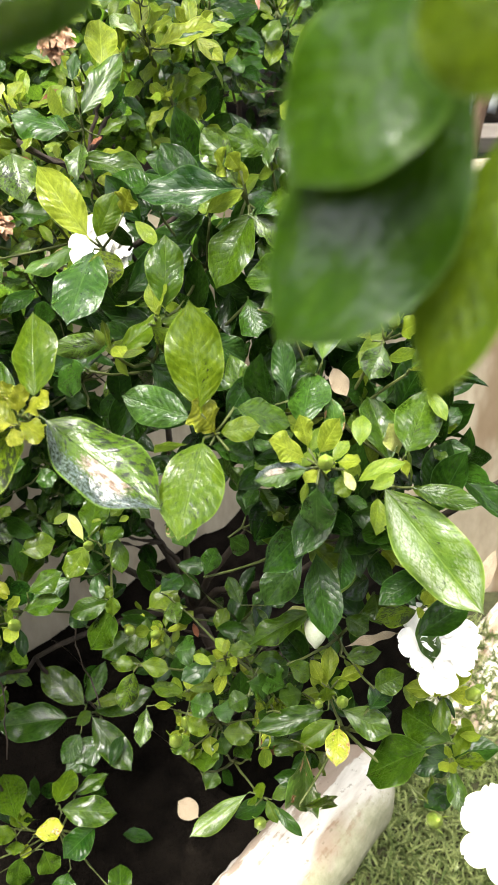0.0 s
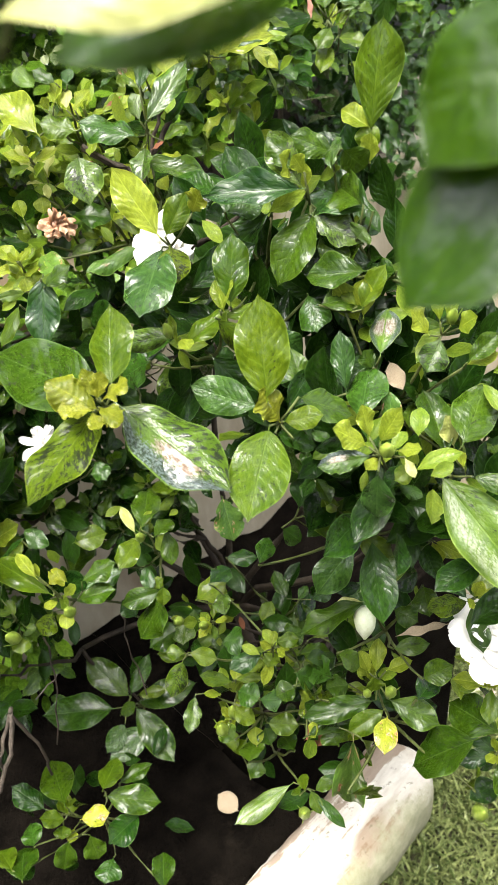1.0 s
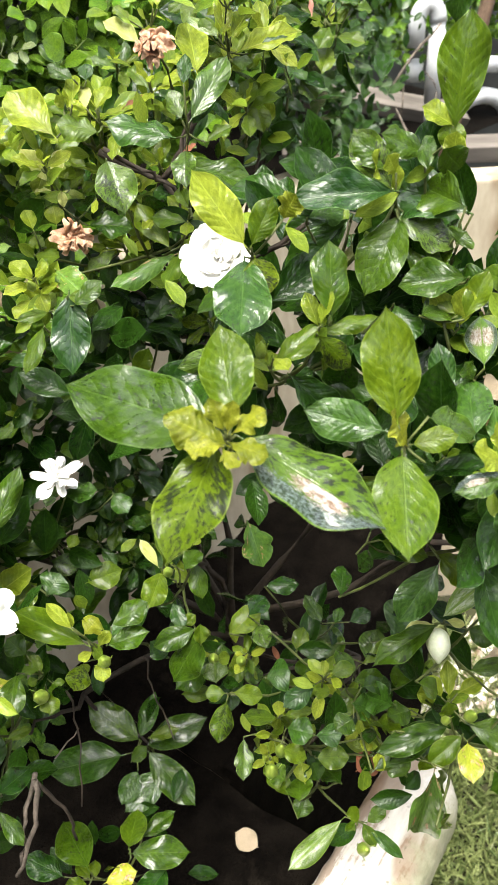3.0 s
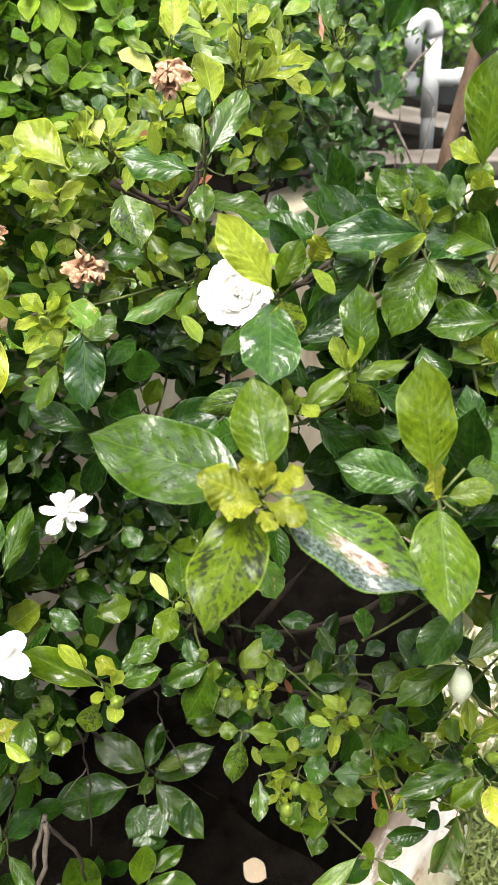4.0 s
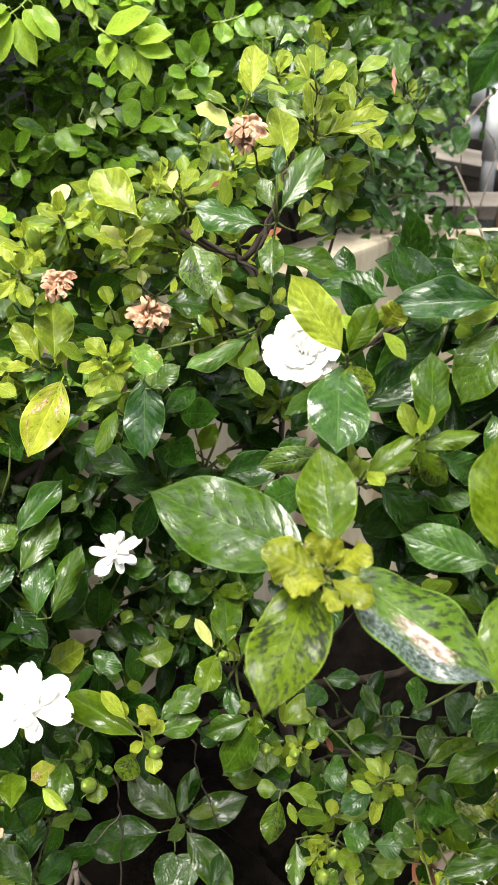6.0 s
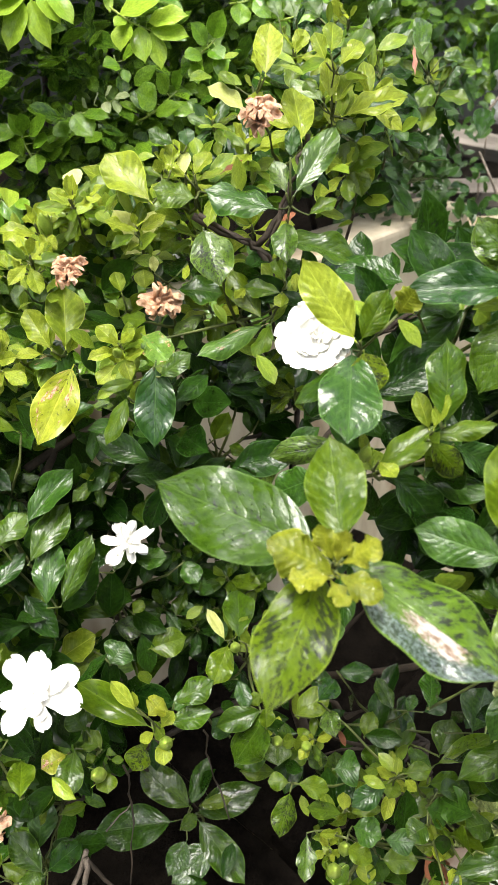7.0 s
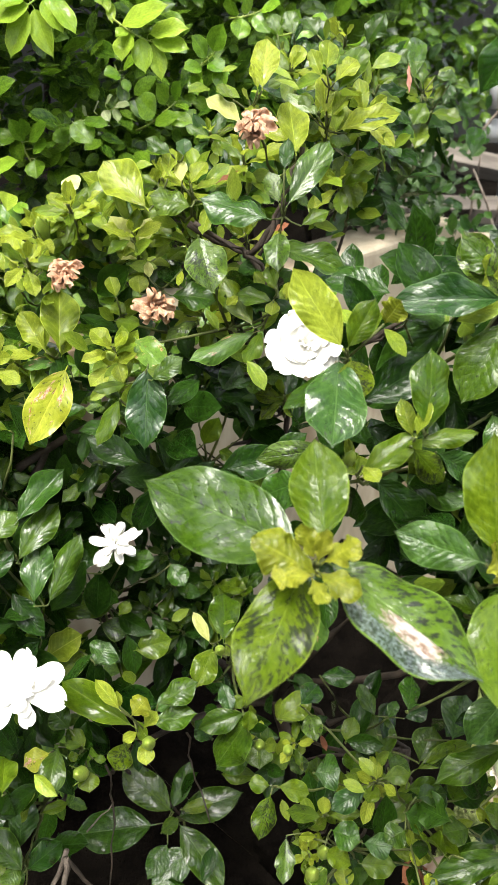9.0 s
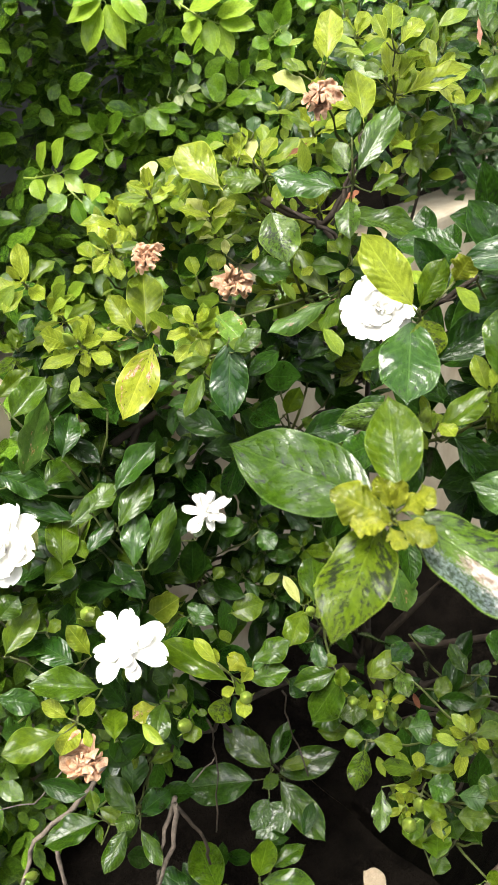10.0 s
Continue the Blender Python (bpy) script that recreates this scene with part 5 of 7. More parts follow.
leaf(sprig, mature, (0.094, 0.377, 1.455), (0.117, 0.422, 1.479), 0.031, 16)
leaf(sprig, pale, (0.095, 0.402, 1.438), (0.087, 0.402, 1.464), 0.017, -52)
leaf(sprig, young, (0.097, 0.378, 1.437), (0.095, 0.385, 1.447), 0.006, -19)
leaf(sprig, mature, (0.004, 0.445, 1.528), (0.040, 0.468, 1.527), 0.025, 32)
leaf(sprig, fresh, (0.032, 0.441, 1.525), (0.048, 0.450, 1.554), 0.016, 32)
leaf(sprig, fresh, (0.030, 0.448, 1.525), (0.011, 0.468, 1.539), 0.014, -41)

sprig = shoot("silver_leaf")
leaf(sprig, silvery, (0.077, 0.363, 1.445), (0.133, 0.303, 1.390), 0.041, 45)
leaf(sprig, mature, (0.095, 0.350, 1.450), (0.133, 0.336, 1.446), 0.014, 48)

sprig = shoot("low_right", 0.2)
leaf(sprig, fresh, (0.019, 0.451, 1.347), (0.005, 0.452, 1.359), 0.016, -39)
leaf(sprig, fresh, (-0.011, 0.449, 1.344), (0.027, 0.439, 1.332), 0.019, 35)
leaf(sprig, wet, (0.033, 0.433, 1.332), (-0.003, 0.412, 1.290), 0.029, -32)
leaf(sprig, fresh, (0.034, 0.445, 1.330), (0.065, 0.440, 1.297), 0.023, 44)
leaf(sprig, young, (0.088, 0.448, 1.321), (0.082, 0.451, 1.351), 0.020, -29)
leaf(sprig, young, (0.093, 0.428, 1.334), (0.117, 0.416, 1.328), 0.015, 23)
leaf(sprig, young, (0.095, 0.447, 1.318), (0.100, 0.425, 1.314), 0.013, 22)
leaf(sprig, silvery, (0.091, 0.436, 1.326), (0.033, 0.414, 1.292), 0.019, -28)
leaf(sprig, mature, (0.076, 0.464, 1.336), (0.060, 0.467, 1.350), 0.018, -50)
leaf(sprig, dark, (-0.029, 0.449, 1.332), (-0.012, 0.453, 1.313), 0.018, 61)
leaf(sprig, dark, (-0.047, 0.416, 1.320), (-0.038, 0.446, 1.327), 0.016, 24)
leaf(sprig, dark, (-0.015, 0.463, 1.341), (-0.006, 0.469, 1.368), 0.025, 47)
leaf(sprig, mature, (0.029, 0.472, 1.348), (0.018, 0.448, 1.334), 0.022, 0)
leaf(sprig, dark, (0.121, 0.442, 1.356), (0.101, 0.454, 1.335), 0.030, -35)

sprig = shoot("white_bud_leaves", 0.2)
leaf(sprig, pale, (0.040, 0.447, 1.250), (0.014, 0.445, 1.247), 0.012, -17)
leaf(sprig, pale, (0.047, 0.443, 1.258), (0.063, 0.438, 1.255), 0.008, 34)
leaf(sprig, mature, (0.042, 0.440, 1.258), (-0.019, 0.422, 1.239), 0.024, -12)
leaf(sprig, mature, (0.016, 0.405, 1.230), (0.038, 0.408, 1.211), 0.019, 30)
leaf(sprig, mature, (0.066, 0.439, 1.249), (0.085, 0.423, 1.250), 0.020, 36)
leaf(sprig, mature, (0.093, 0.456, 1.261), (0.095, 0.429, 1.250), 0.023, 29)
leaf(sprig, mature, (0.065, 0.421, 1.219), (0.097, 0.422, 1.225), 0.016, 43)
leaf(sprig, mature, (0.087, 0.395, 1.212), (0.110, 0.393, 1.231), 0.022, 49)

sprig = shoot("star_low", 0.1)
leaf(sprig, young, (0.046, 0.424, 1.184), (0.037, 0.434, 1.202), 0.013, -10)
leaf(sprig, young, (0.051, 0.421, 1.186), (0.055, 0.445, 1.207), 0.015, 17)
leaf(sprig, young, (0.061, 0.428, 1.183), (0.084, 0.431, 1.194), 0.014, 23)
leaf(sprig, fresh, (0.049, 0.419, 1.186), (0.051, 0.415, 1.169), 0.017, 18)
leaf(sprig, mature, (0.051, 0.410, 1.165), (-0.017, 0.398, 1.154), 0.022, -33)
leaf(sprig, mature, (0.060, 0.402, 1.177), (0.104, 0.383, 1.168), 0.026, 34)
leaf(sprig, fresh, (0.058, 0.399, 1.167), (0.024, 0.383, 1.152), 0.020, -37)
leaf(sprig, old, (0.059, 0.391, 1.168), (0.054, 0.358, 1.162), 0.021, -2)
leaf(sprig, dark, (0.083, 0.388, 1.192), (0.102, 0.414, 1.193), 0.021, 10)
leaf(sprig, rusty, (0.029, 0.378, 1.156), (0.029, 0.394, 1.023), 0.031, -170)
leaf(sprig, fresh, (0.036, 0.377, 1.156), (0.057, 0.425, 1.045), 0.017, 85)
leaf(sprig, fresh, (0.023, 0.341, 1.131), (0.073, 0.418, 1.017), 0.011, 55)
leaf(sprig, mature, (0.133, 0.371, 1.167), (0.077, 0.381, 1.114), 0.042, -21)
leaf(sprig, mature, (0.152, 0.371, 1.172), (0.113, 0.411, 1.167), 0.038, -30)
leaf(sprig, fresh, (0.126, 0.338, 1.143), (0.142, 0.398, 1.088), 0.021, -65)
leaf(sprig, mature, (0.017, 0.384, 1.160), (0.005, 0.472, 1.051), 0.027, -30)
leaf(sprig, fresh, (-0.003, 0.402, 1.173), (-0.009, 0.475, 1.104), 0.017, 6)
leaf(sprig, fresh, (0.008, 0.402, 1.173), (0.003, 0.476, 1.105), 0.014, -26)

sprig = shoot("edge_star", 0.1)
leaf(sprig, fresh, (-0.011, 0.445, 0.972), (0.000, 0.424, 0.959), 0.014, 23)
leaf(sprig, fresh, (-0.022, 0.430, 0.984), (-0.029, 0.441, 0.981), 0.013, -15)
leaf(sprig, fresh, (-0.017, 0.440, 0.976), (-0.020, 0.464, 0.973), 0.014, -17)
leaf(sprig, silvery, (-0.029, 0.448, 0.979), (-0.093, 0.410, 0.961), 0.023, -18)
leaf(sprig, dark, (-0.006, 0.441, 0.969), (0.027, 0.413, 0.953), 0.013, 25)
leaf(sprig, mature, (-0.006, 0.446, 0.968), (0.015, 0.451, 0.984), 0.015, 33)
leaf(sprig, mature, (-0.028, 0.473, 0.997), (-0.043, 0.499, 0.994), 0.024, -3)
leaf(sprig, mature, (-0.053, 0.467, 1.015), (-0.059, 0.476, 1.034), 0.024, -11)
leaf(sprig, mature, (-0.076, 0.445, 1.016), (-0.072, 0.477, 1.014), 0.029, -15)
leaf(sprig, mature, (-0.077, 0.454, 0.973), (-0.066, 0.465, 0.991), 0.021, 31)
leaf(sprig, fresh, (-0.085, 0.467, 0.994), (-0.094, 0.491, 0.993), 0.018, -13)

sprig = shoot("corner_sprig", 0.1)
leaf(sprig, mature, (-0.308, 0.465, 0.892), (-0.348, 0.530, 0.893), 0.043, -1)
leaf(sprig, dark, (-0.342, 0.476, 0.866), (-0.386, 0.491, 0.890), 0.029, -6)
leaf(sprig, fresh, (-0.312, 0.461, 0.871), (-0.336, 0.450, 0.891), 0.021, -26)
leaf(sprig, fresh, (-0.314, 0.475, 0.858), (-0.333, 0.497, 0.859), 0.015, 1)
leaf(sprig, fresh, (-0.307, 0.471, 0.865), (-0.308, 0.491, 0.870), 0.013, 21)
leaf(sprig, fresh, (-0.317, 0.463, 0.857), (-0.314, 0.445, 0.856), 0.021, -14)
leaf(sprig, young, (-0.308, 0.469, 0.839), (-0.307, 0.448, 0.844), 0.014, -20)
leaf(sprig, old, (-0.297, 0.469, 0.858), (-0.259, 0.473, 0.869), 0.025, 28)
leaf(sprig, fresh, (-0.266, 0.483, 0.897), (-0.259, 0.533, 0.894), 0.030, 3)
leaf(sprig, mature, (-0.256, 0.510, 0.870), (-0.216, 0.537, 0.877), 0.023, 3)
leaf(sprig, mature, (-0.269, 0.491, 0.874), (-0.199, 0.495, 0.858), 0.036, 24)
leaf(sprig, dark, (-0.229, 0.490, 0.838), (-0.257, 0.446, 0.849), 0.035, -20)
leaf(sprig, mature, (-0.341, 0.388, 0.868), (-0.361, 0.439, 0.858), 0.037, -1)
leaf(sprig, mature, (-0.301, 0.439, 0.867), (-0.312, 0.423, 0.826), 0.028, -39)
leaf(sprig, mature, (-0.190, 0.418, 0.801), (-0.200, 0.466, 0.800), 0.029, 3)
leaf(sprig, mature, (-0.281, 0.452, 0.856), (-0.273, 0.442, 0.820), 0.028, 12)
leaf(sprig, dark, (-0.335, 0.421, 0.881), (-0.351, 0.452, 0.877), 0.027, -12)
leaf(sprig, fresh, (-0.357, 0.400, 0.869), (-0.385, 0.430, 0.865), 0.029, 15)
leaf(sprig, dark, (-0.255, 0.444, 0.822), (-0.259, 0.414, 0.825), 0.032, -3)

sprig = shoot("far_left")
leaf(sprig, young, (-0.389, 0.619, 1.500), (-0.408, 0.602, 1.521), 0.022, -46)
leaf(sprig, young, (-0.380, 0.628, 1.501), (-0.370, 0.625, 1.526), 0.022, 38)
leaf(sprig, young, (-0.371, 0.611, 1.496), (-0.349, 0.602, 1.489), 0.014, 28)
leaf(sprig, young, (-0.379, 0.601, 1.499), (-0.408, 0.586, 1.495), 0.012, -40)
leaf(sprig, young, (-0.383, 0.625, 1.483), (-0.381, 0.611, 1.473), 0.012, -20)
leaf(sprig, young, (-0.381, 0.621, 1.500), (-0.359, 0.618, 1.506), 0.013, 50)

sprig = shoot("far_left_big")
leaf(sprig, mature, (-0.437, 0.561, 1.458), (-0.408, 0.592, 1.485), 0.027, 39)
leaf(sprig, fresh, (-0.451, 0.575, 1.472), (-0.425, 0.597, 1.489), 0.019, 65)
leaf(sprig, mature, (-0.411, 0.578, 1.458), (-0.394, 0.599, 1.485), 0.019, 40)
leaf(sprig, rusty, (-0.432, 0.542, 1.409), (-0.388, 0.534, 1.487), 0.025, 113)
leaf(sprig, dark, (-0.395, 0.551, 1.421), (-0.392, 0.591, 1.452), 0.024, 28)
leaf(sprig, fresh, (-0.360, 0.588, 1.452), (-0.389, 0.584, 1.469), 0.014, -43)
leaf(sprig, mature, (-0.418, 0.543, 1.398), (-0.392, 0.588, 1.407), 0.027, 32)
leaf(sprig, dark, (-0.450, 0.534, 1.422), (-0.409, 0.540, 1.395), 0.024, 44)
leaf(sprig, dark, (-0.447, 0.523, 1.411), (-0.432, 0.541, 1.375), 0.025, 60)
leaf(sprig, mature, (-0.400, 0.535, 1.358), (-0.357, 0.573, 1.384), 0.021, 45)
leaf(sprig, dark, (-0.388, 0.526, 1.333), (-0.362, 0.555, 1.355), 0.016, 32)
leaf(sprig, dark, (-0.356, 0.552, 1.383), (-0.321, 0.588, 1.419), 0.026, 25)
leaf(sprig, mature, (-0.355, 0.537, 1.354), (-0.325, 0.575, 1.392), 0.027, 28)
leaf(sprig, wet, (-0.340, 0.519, 1.323), (-0.339, 0.556, 1.370), 0.026, 4)
leaf(sprig, mature, (-0.329, 0.522, 1.322), (-0.305, 0.564, 1.366), 0.021, 39)
leaf(sprig, clear, (-0.397, 0.502, 1.341), (-0.412, 0.559, 1.363), 0.030, 16)
leaf(sprig, fresh, (-0.405, 0.477, 1.344), (-0.393, 0.516, 1.341), 0.026, 35)
leaf(sprig, fresh, (-0.382, 0.517, 1.337), (-0.393, 0.538, 1.346), 0.012, 11)
leaf(sprig, pale, (-0.419, 0.500, 1.356), (-0.424, 0.516, 1.380), 0.014, 8)
leaf(sprig, dark, (-0.393, 0.544, 1.362), (-0.442, 0.536, 1.389), 0.019, -36)

sprig = shoot("far_left_low")
leaf(sprig, fresh, (-0.420, 0.467, 1.299), (-0.418, 0.486, 1.299), 0.010, 33)
leaf(sprig, fresh, (-0.413, 0.473, 1.293), (-0.401, 0.479, 1.302), 0.012, 38)
leaf(sprig, dark, (-0.384, 0.452, 1.277), (-0.430, 0.474, 1.284), 0.025, -26)
leaf(sprig, mature, (-0.363, 0.445, 1.255), (-0.422, 0.432, 1.275), 0.028, -23)
leaf(sprig, dark, (-0.449, 0.425, 1.267), (-0.412, 0.428, 1.253), 0.021, 31)
leaf(sprig, young, (-0.389, 0.424, 1.242), (-0.412, 0.429, 1.257), 0.014, -17)
leaf(sprig, young, (-0.381, 0.426, 1.243), (-0.365, 0.431, 1.259), 0.015, 42)
leaf(sprig, young, (-0.389, 0.432, 1.230), (-0.389, 0.395, 1.233), 0.021, -22)
leaf(sprig, young, (-0.371, 0.413, 1.246), (-0.365, 0.402, 1.235), 0.008, 9)
leaf(sprig, fresh, (-0.385, 0.405, 1.249), (-0.429, 0.379, 1.254), 0.027, -32)
leaf(sprig, fresh, (-0.348, 0.411, 1.230), (-0.357, 0.448, 1.232), 0.021, 14)
leaf(sprig, fresh, (-0.440, 0.443, 1.295), (-0.420, 0.483, 1.321), 0.027, 33)
leaf(sprig, mature, (-0.444, 0.455, 1.324), (-0.424, 0.466, 1.341), 0.022, 59)
leaf(sprig, young, (-0.379, 0.472, 1.265), (-0.397, 0.480, 1.295), 0.018, -22)
leaf(sprig, dark, (-0.434, 0.394, 1.260), (-0.424, 0.411, 1.246), 0.023, 47)

sprig = shoot("bottom_left", 0.1)
leaf(sprig, mature, (-0.397, 0.434, 1.081), (-0.448, 0.406, 1.086), 0.030, -12)
leaf(sprig, mature, (-0.379, 0.440, 1.059), (-0.395, 0.402, 1.043), 0.021, -26)
leaf(sprig, mature, (-0.365, 0.442, 1.076), (-0.399, 0.465, 1.103), 0.025, -19)
leaf(sprig, mature, (-0.372, 0.454, 1.073), (-0.381, 0.428, 1.074), 0.019, -6)
leaf(sprig, mature, (-0.366, 0.442, 1.056), (-0.341, 0.417, 1.034), 0.016, 1)
leaf(sprig, dark, (-0.361, 0.440, 1.083), (-0.339, 0.477, 1.068), 0.024, 30)
leaf(sprig, fresh, (-0.401, 0.433, 1.092), (-0.409, 0.449, 1.106), 0.013, 0)
leaf(sprig, fresh, (-0.397, 0.418, 1.066), (-0.403, 0.433, 1.077), 0.008, -1)

sprig = shoot("top_right_frond", 0)
leaf(sprig, clear, (0.042, 0.525, 1.622), (0.048, 0.530, 1.695), 0.033, 34)
leaf(sprig, young, (0.042, 0.526, 1.627), (0.022, 0.533, 1.640), 0.018, -45)
leaf(sprig, fresh, (0.044, 0.521, 1.608), (0.038, 0.526, 1.631), 0.018, -69)
leaf(sprig, young, (0.042, 0.521, 1.604), (0.041, 0.517, 1.625), 0.016, 156)

sprig = shoot("over_right", 0)
leaf(sprig, dark, (0.018, 0.578, 1.748), (-0.013, 0.586, 1.704), 0.028, -57)
leaf(sprig, dark, (0.043, 0.583, 1.743), (0.029, 0.570, 1.706), 0.030, -11)
leaf(sprig, dark, (0.055, 0.573, 1.720), (0.052, 0.573, 1.684), 0.017, -71)

sprig = shoot("foreground", 0)
leaf(sprig, smooth, (0.053, 0.132, 1.693), (0.017, 0.124, 1.649), 0.032, -48)
leaf(sprig, smooth, (0.046, 0.129, 1.710), (0.020, 0.127, 1.677), 0.032, -41)
leaf(sprig, fresh, (0.061, 0.133, 1.689), (0.046, 0.121, 1.637), 0.017, -27)
leaf(sprig, fresh, (0.039, 0.102, 1.712), (0.051, 0.099, 1.692), 0.019, 85)

sprig = shoot("over_top", 0)
for material, base, tip, width in ((smooth, (0.012, 0.126, 1.720), (-0.050, 0.124, 1.700), 0.022), (pale, (-0.056, 0.114, 1.706), (0.000, 0.112, 1.718), 0.017)):
    facing(sprig, material, base, tip, width, (0.1, -0.8, 0.55))

sprig = shoot("right_side")
leaf(sprig, mature, (0.034, 0.465, 1.589), (0.013, 0.502, 1.597), 0.029, -63)
leaf(sprig, sooty, (-0.001, 0.490, 1.578), (0.033, 0.474, 1.562), 0.023, 44)
leaf(sprig, mature, (0.005, 0.494, 1.564), (0.023, 0.467, 1.545), 0.021, 37)
leaf(sprig, mature, (0.037, 0.454, 1.548), (-0.006, 0.466, 1.542), 0.026, -46)
leaf(sprig, young, (0.032, 0.455, 1.511), (0.015, 0.458, 1.540), 0.018, -70)
leaf(sprig, young, (0.035, 0.456, 1.513), (0.034, 0.447, 1.545), 0.017, 153)
leaf(sprig, mature, (-0.004, 0.491, 1.606), (-0.031, 0.502, 1.630), 0.020, -55)
leaf(sprig, young, (-0.005, 0.488, 1.607), (-0.012, 0.483, 1.619), 0.012, -104)
leaf(sprig, mature, (0.009, 0.498, 1.615), (0.018, 0.490, 1.623), 0.028, 41)
leaf(sprig, mature, (0.020, 0.479, 1.622), (0.037, 0.486, 1.606), 0.021, 117)
leaf(sprig, mature, (0.030, 0.464, 1.567), (0.034, 0.461, 1.575), 0.021, 87)

sprig = shoot("right_wet")
leaf(sprig, wet, (0.041, 0.471, 1.583), (-0.005, 0.516, 1.599), 0.037, -43)
leaf(sprig, mature, (0.017, 0.500, 1.615), (-0.014, 0.496, 1.630), 0.020, -61)
leaf(sprig, young, (-0.012, 0.497, 1.602), (-0.021, 0.487, 1.619), 0.020, -67)
leaf(sprig, sooty, (0.010, 0.501, 1.572), (0.037, 0.488, 1.556), 0.017, 59)
leaf(sprig, mature, (0.035, 0.477, 1.561), (0.014, 0.491, 1.540), 0.025, -56)
leaf(sprig, mature, (0.059, 0.475, 1.540), (0.034, 0.493, 1.526), 0.031, -39)
leaf(sprig, fresh, (0.085, 0.485, 1.527), (0.057, 0.481, 1.543), 0.019, -67)
leaf(sprig, mature, (0.114, 0.455, 1.528), (0.097, 0.483, 1.537), 0.022, -41)

sprig = shoot("low_tips", 0.15)
facing(sprig, sooty, (-0.127, 0.463, 1.103), (-0.130, 0.428, 1.087), 0.018, (0.21, -0.57, 0.73))
facing(sprig, young, (-0.100, 0.461, 1.106), (-0.116, 0.454, 1.116), 0.008, (-0.11, -0.57, 0.77))
facing(sprig, fresh, (-0.091, 0.465, 1.079), (-0.066, 0.459, 1.065), 0.019, (-0.08, -0.47, 0.81))
facing(sprig, fresh, (-0.056, 0.472, 1.047), (-0.021, 0.469, 1.048), 0.024, (-0.28, -0.44, 0.78))
facing(sprig, wet, (-0.060, 0.451, 1.112), (-0.037, 0.441, 1.124), 0.021, (0.20, -0.45, 0.82))
facing(sprig, young, (-0.068, 0.463, 1.019), (-0.070, 0.479, 1.032), 0.019, (-0.25, -0.45, 0.90))
facing(sprig, dark, (-0.085, 0.473, 1.097), (-0.061, 0.459, 1.104), 0.026, (0.04, -0.50, 0.93))
facing(sprig, young, (-0.011, 0.459, 1.090), (-0.014, 0.472, 1.101), 0.011, (0.24, -0.54, 0.85))
facing(sprig, young, (-0.005, 0.471, 1.069), (0.000, 0.476, 1.092), 0.013, (0.28, -0.54, 0.84))
facing(sprig, fresh, (-0.012, 0.457, 1.086), (-0.022, 0.457, 1.082), 0.008, (0.02, -0.44, 0.75))
facing(sprig, fresh, (-0.001, 0.471, 1.062), (0.013, 0.471, 1.057), 0.010, (0.11, -0.57, 0.79))
facing(sprig, young, (-0.009, 0.461, 1.087), (-0.012, 0.444, 1.091), 0.013, (0.27, -0.52, 0.96))
facing(sprig, fresh, (0.007, 0.454, 1.041), (0.049, 0.474, 1.060), 0.021, (0.18, -0.47, 0.83))
facing(sprig, mature, (-0.089, 0.450, 1.047), (-0.103, 0.456, 1.059), 0.022, (-0.07, -0.39, 0.96))
facing(sprig, fresh, (-0.094, 0.473, 0.995), (-0.102, 0.493, 1.005), 0.017, (-0.20, -0.61, 0.80))

sprig = shoot("low_edge", 0.1)
leaf(sprig, mature, (-0.015, 0.411, 1.107), (0.047, 0.436, 1.140), 0.028, 15)
leaf(sprig, young, (0.050, 0.454, 1.132), (0.043, 0.462, 1.159), 0.018, -40)
leaf(sprig, dark, (0.014, 0.449, 1.147), (-0.008, 0.478, 1.129), 0.030, -38)
leaf(sprig, dark, (0.047, 0.432, 1.117), (0.022, 0.422, 1.117), 0.026, -12)
leaf(sprig, mature, (-0.023, 0.455, 1.126), (-0.042, 0.444, 1.127), 0.023, -14)
leaf(sprig, mature, (-0.013, 0.471, 1.149), (0.019, 0.483, 1.139), 0.027, 14)
leaf(sprig, mature, (0.037, 0.466, 1.160), (0.017, 0.489, 1.143), 0.021, -33)
leaf(sprig, young, (-0.011, 0.418, 1.099), (-0.002, 0.419, 1.117), 0.016, 13)
leaf(sprig, mature, (0.018, 0.411, 1.096), (0.008, 0.420, 1.111), 0.025, -33)
leaf(sprig, fresh, (0.038, 0.397, 1.126), (0.031, 0.419, 1.115), 0.022, -27)
leaf(sprig, mature, (-0.035, 0.490, 1.160), (-0.015, 0.502, 1.156), 0.026, 19)
leaf(sprig, dark, (-0.101, 0.502, 1.136), (-0.078, 0.498, 1.149), 0.032, 24)
leaf(sprig, dark, (-0.114, 0.535, 1.189), (-0.093, 0.564, 1.189), 0.022, 21)
leaf(sprig, sooty, (-0.104, 0.548, 1.165), (-0.098, 0.521, 1.158), 0.020, 15)
leaf(sprig, dark, (-0.024, 0.463, 1.138), (0.000, 0.465, 1.124), 0.025, 37)
leaf(sprig, mature, (0.030, 0.451, 1.136), (0.006, 0.445, 1.138), 0.026, -5)
rosette((-0.318, 0.714, 1.605), 0.0305, young)
rosette((-0.071, 0.860, 1.738), 0.0219, fresh)
rosette((-0.125, 0.784, 1.715), 0.0236, young)
rosette((-0.043, 0.815, 1.698), 0.0208, fresh)
rosette((-0.224, 0.707, 1.259), 0.0321, dark)
rosette((-0.245, 0.699, 1.219), 0.0329, dark)
rosette((-0.169, 0.672, 1.211), 0.0291, mature)
rosette((-0.195, 0.726, 1.216), 0.0337, dark)
rosette((-0.145, 0.698, 1.433), 0.0217, mature)
rosette((-0.208, 0.736, 1.424), 0.0256, mature)
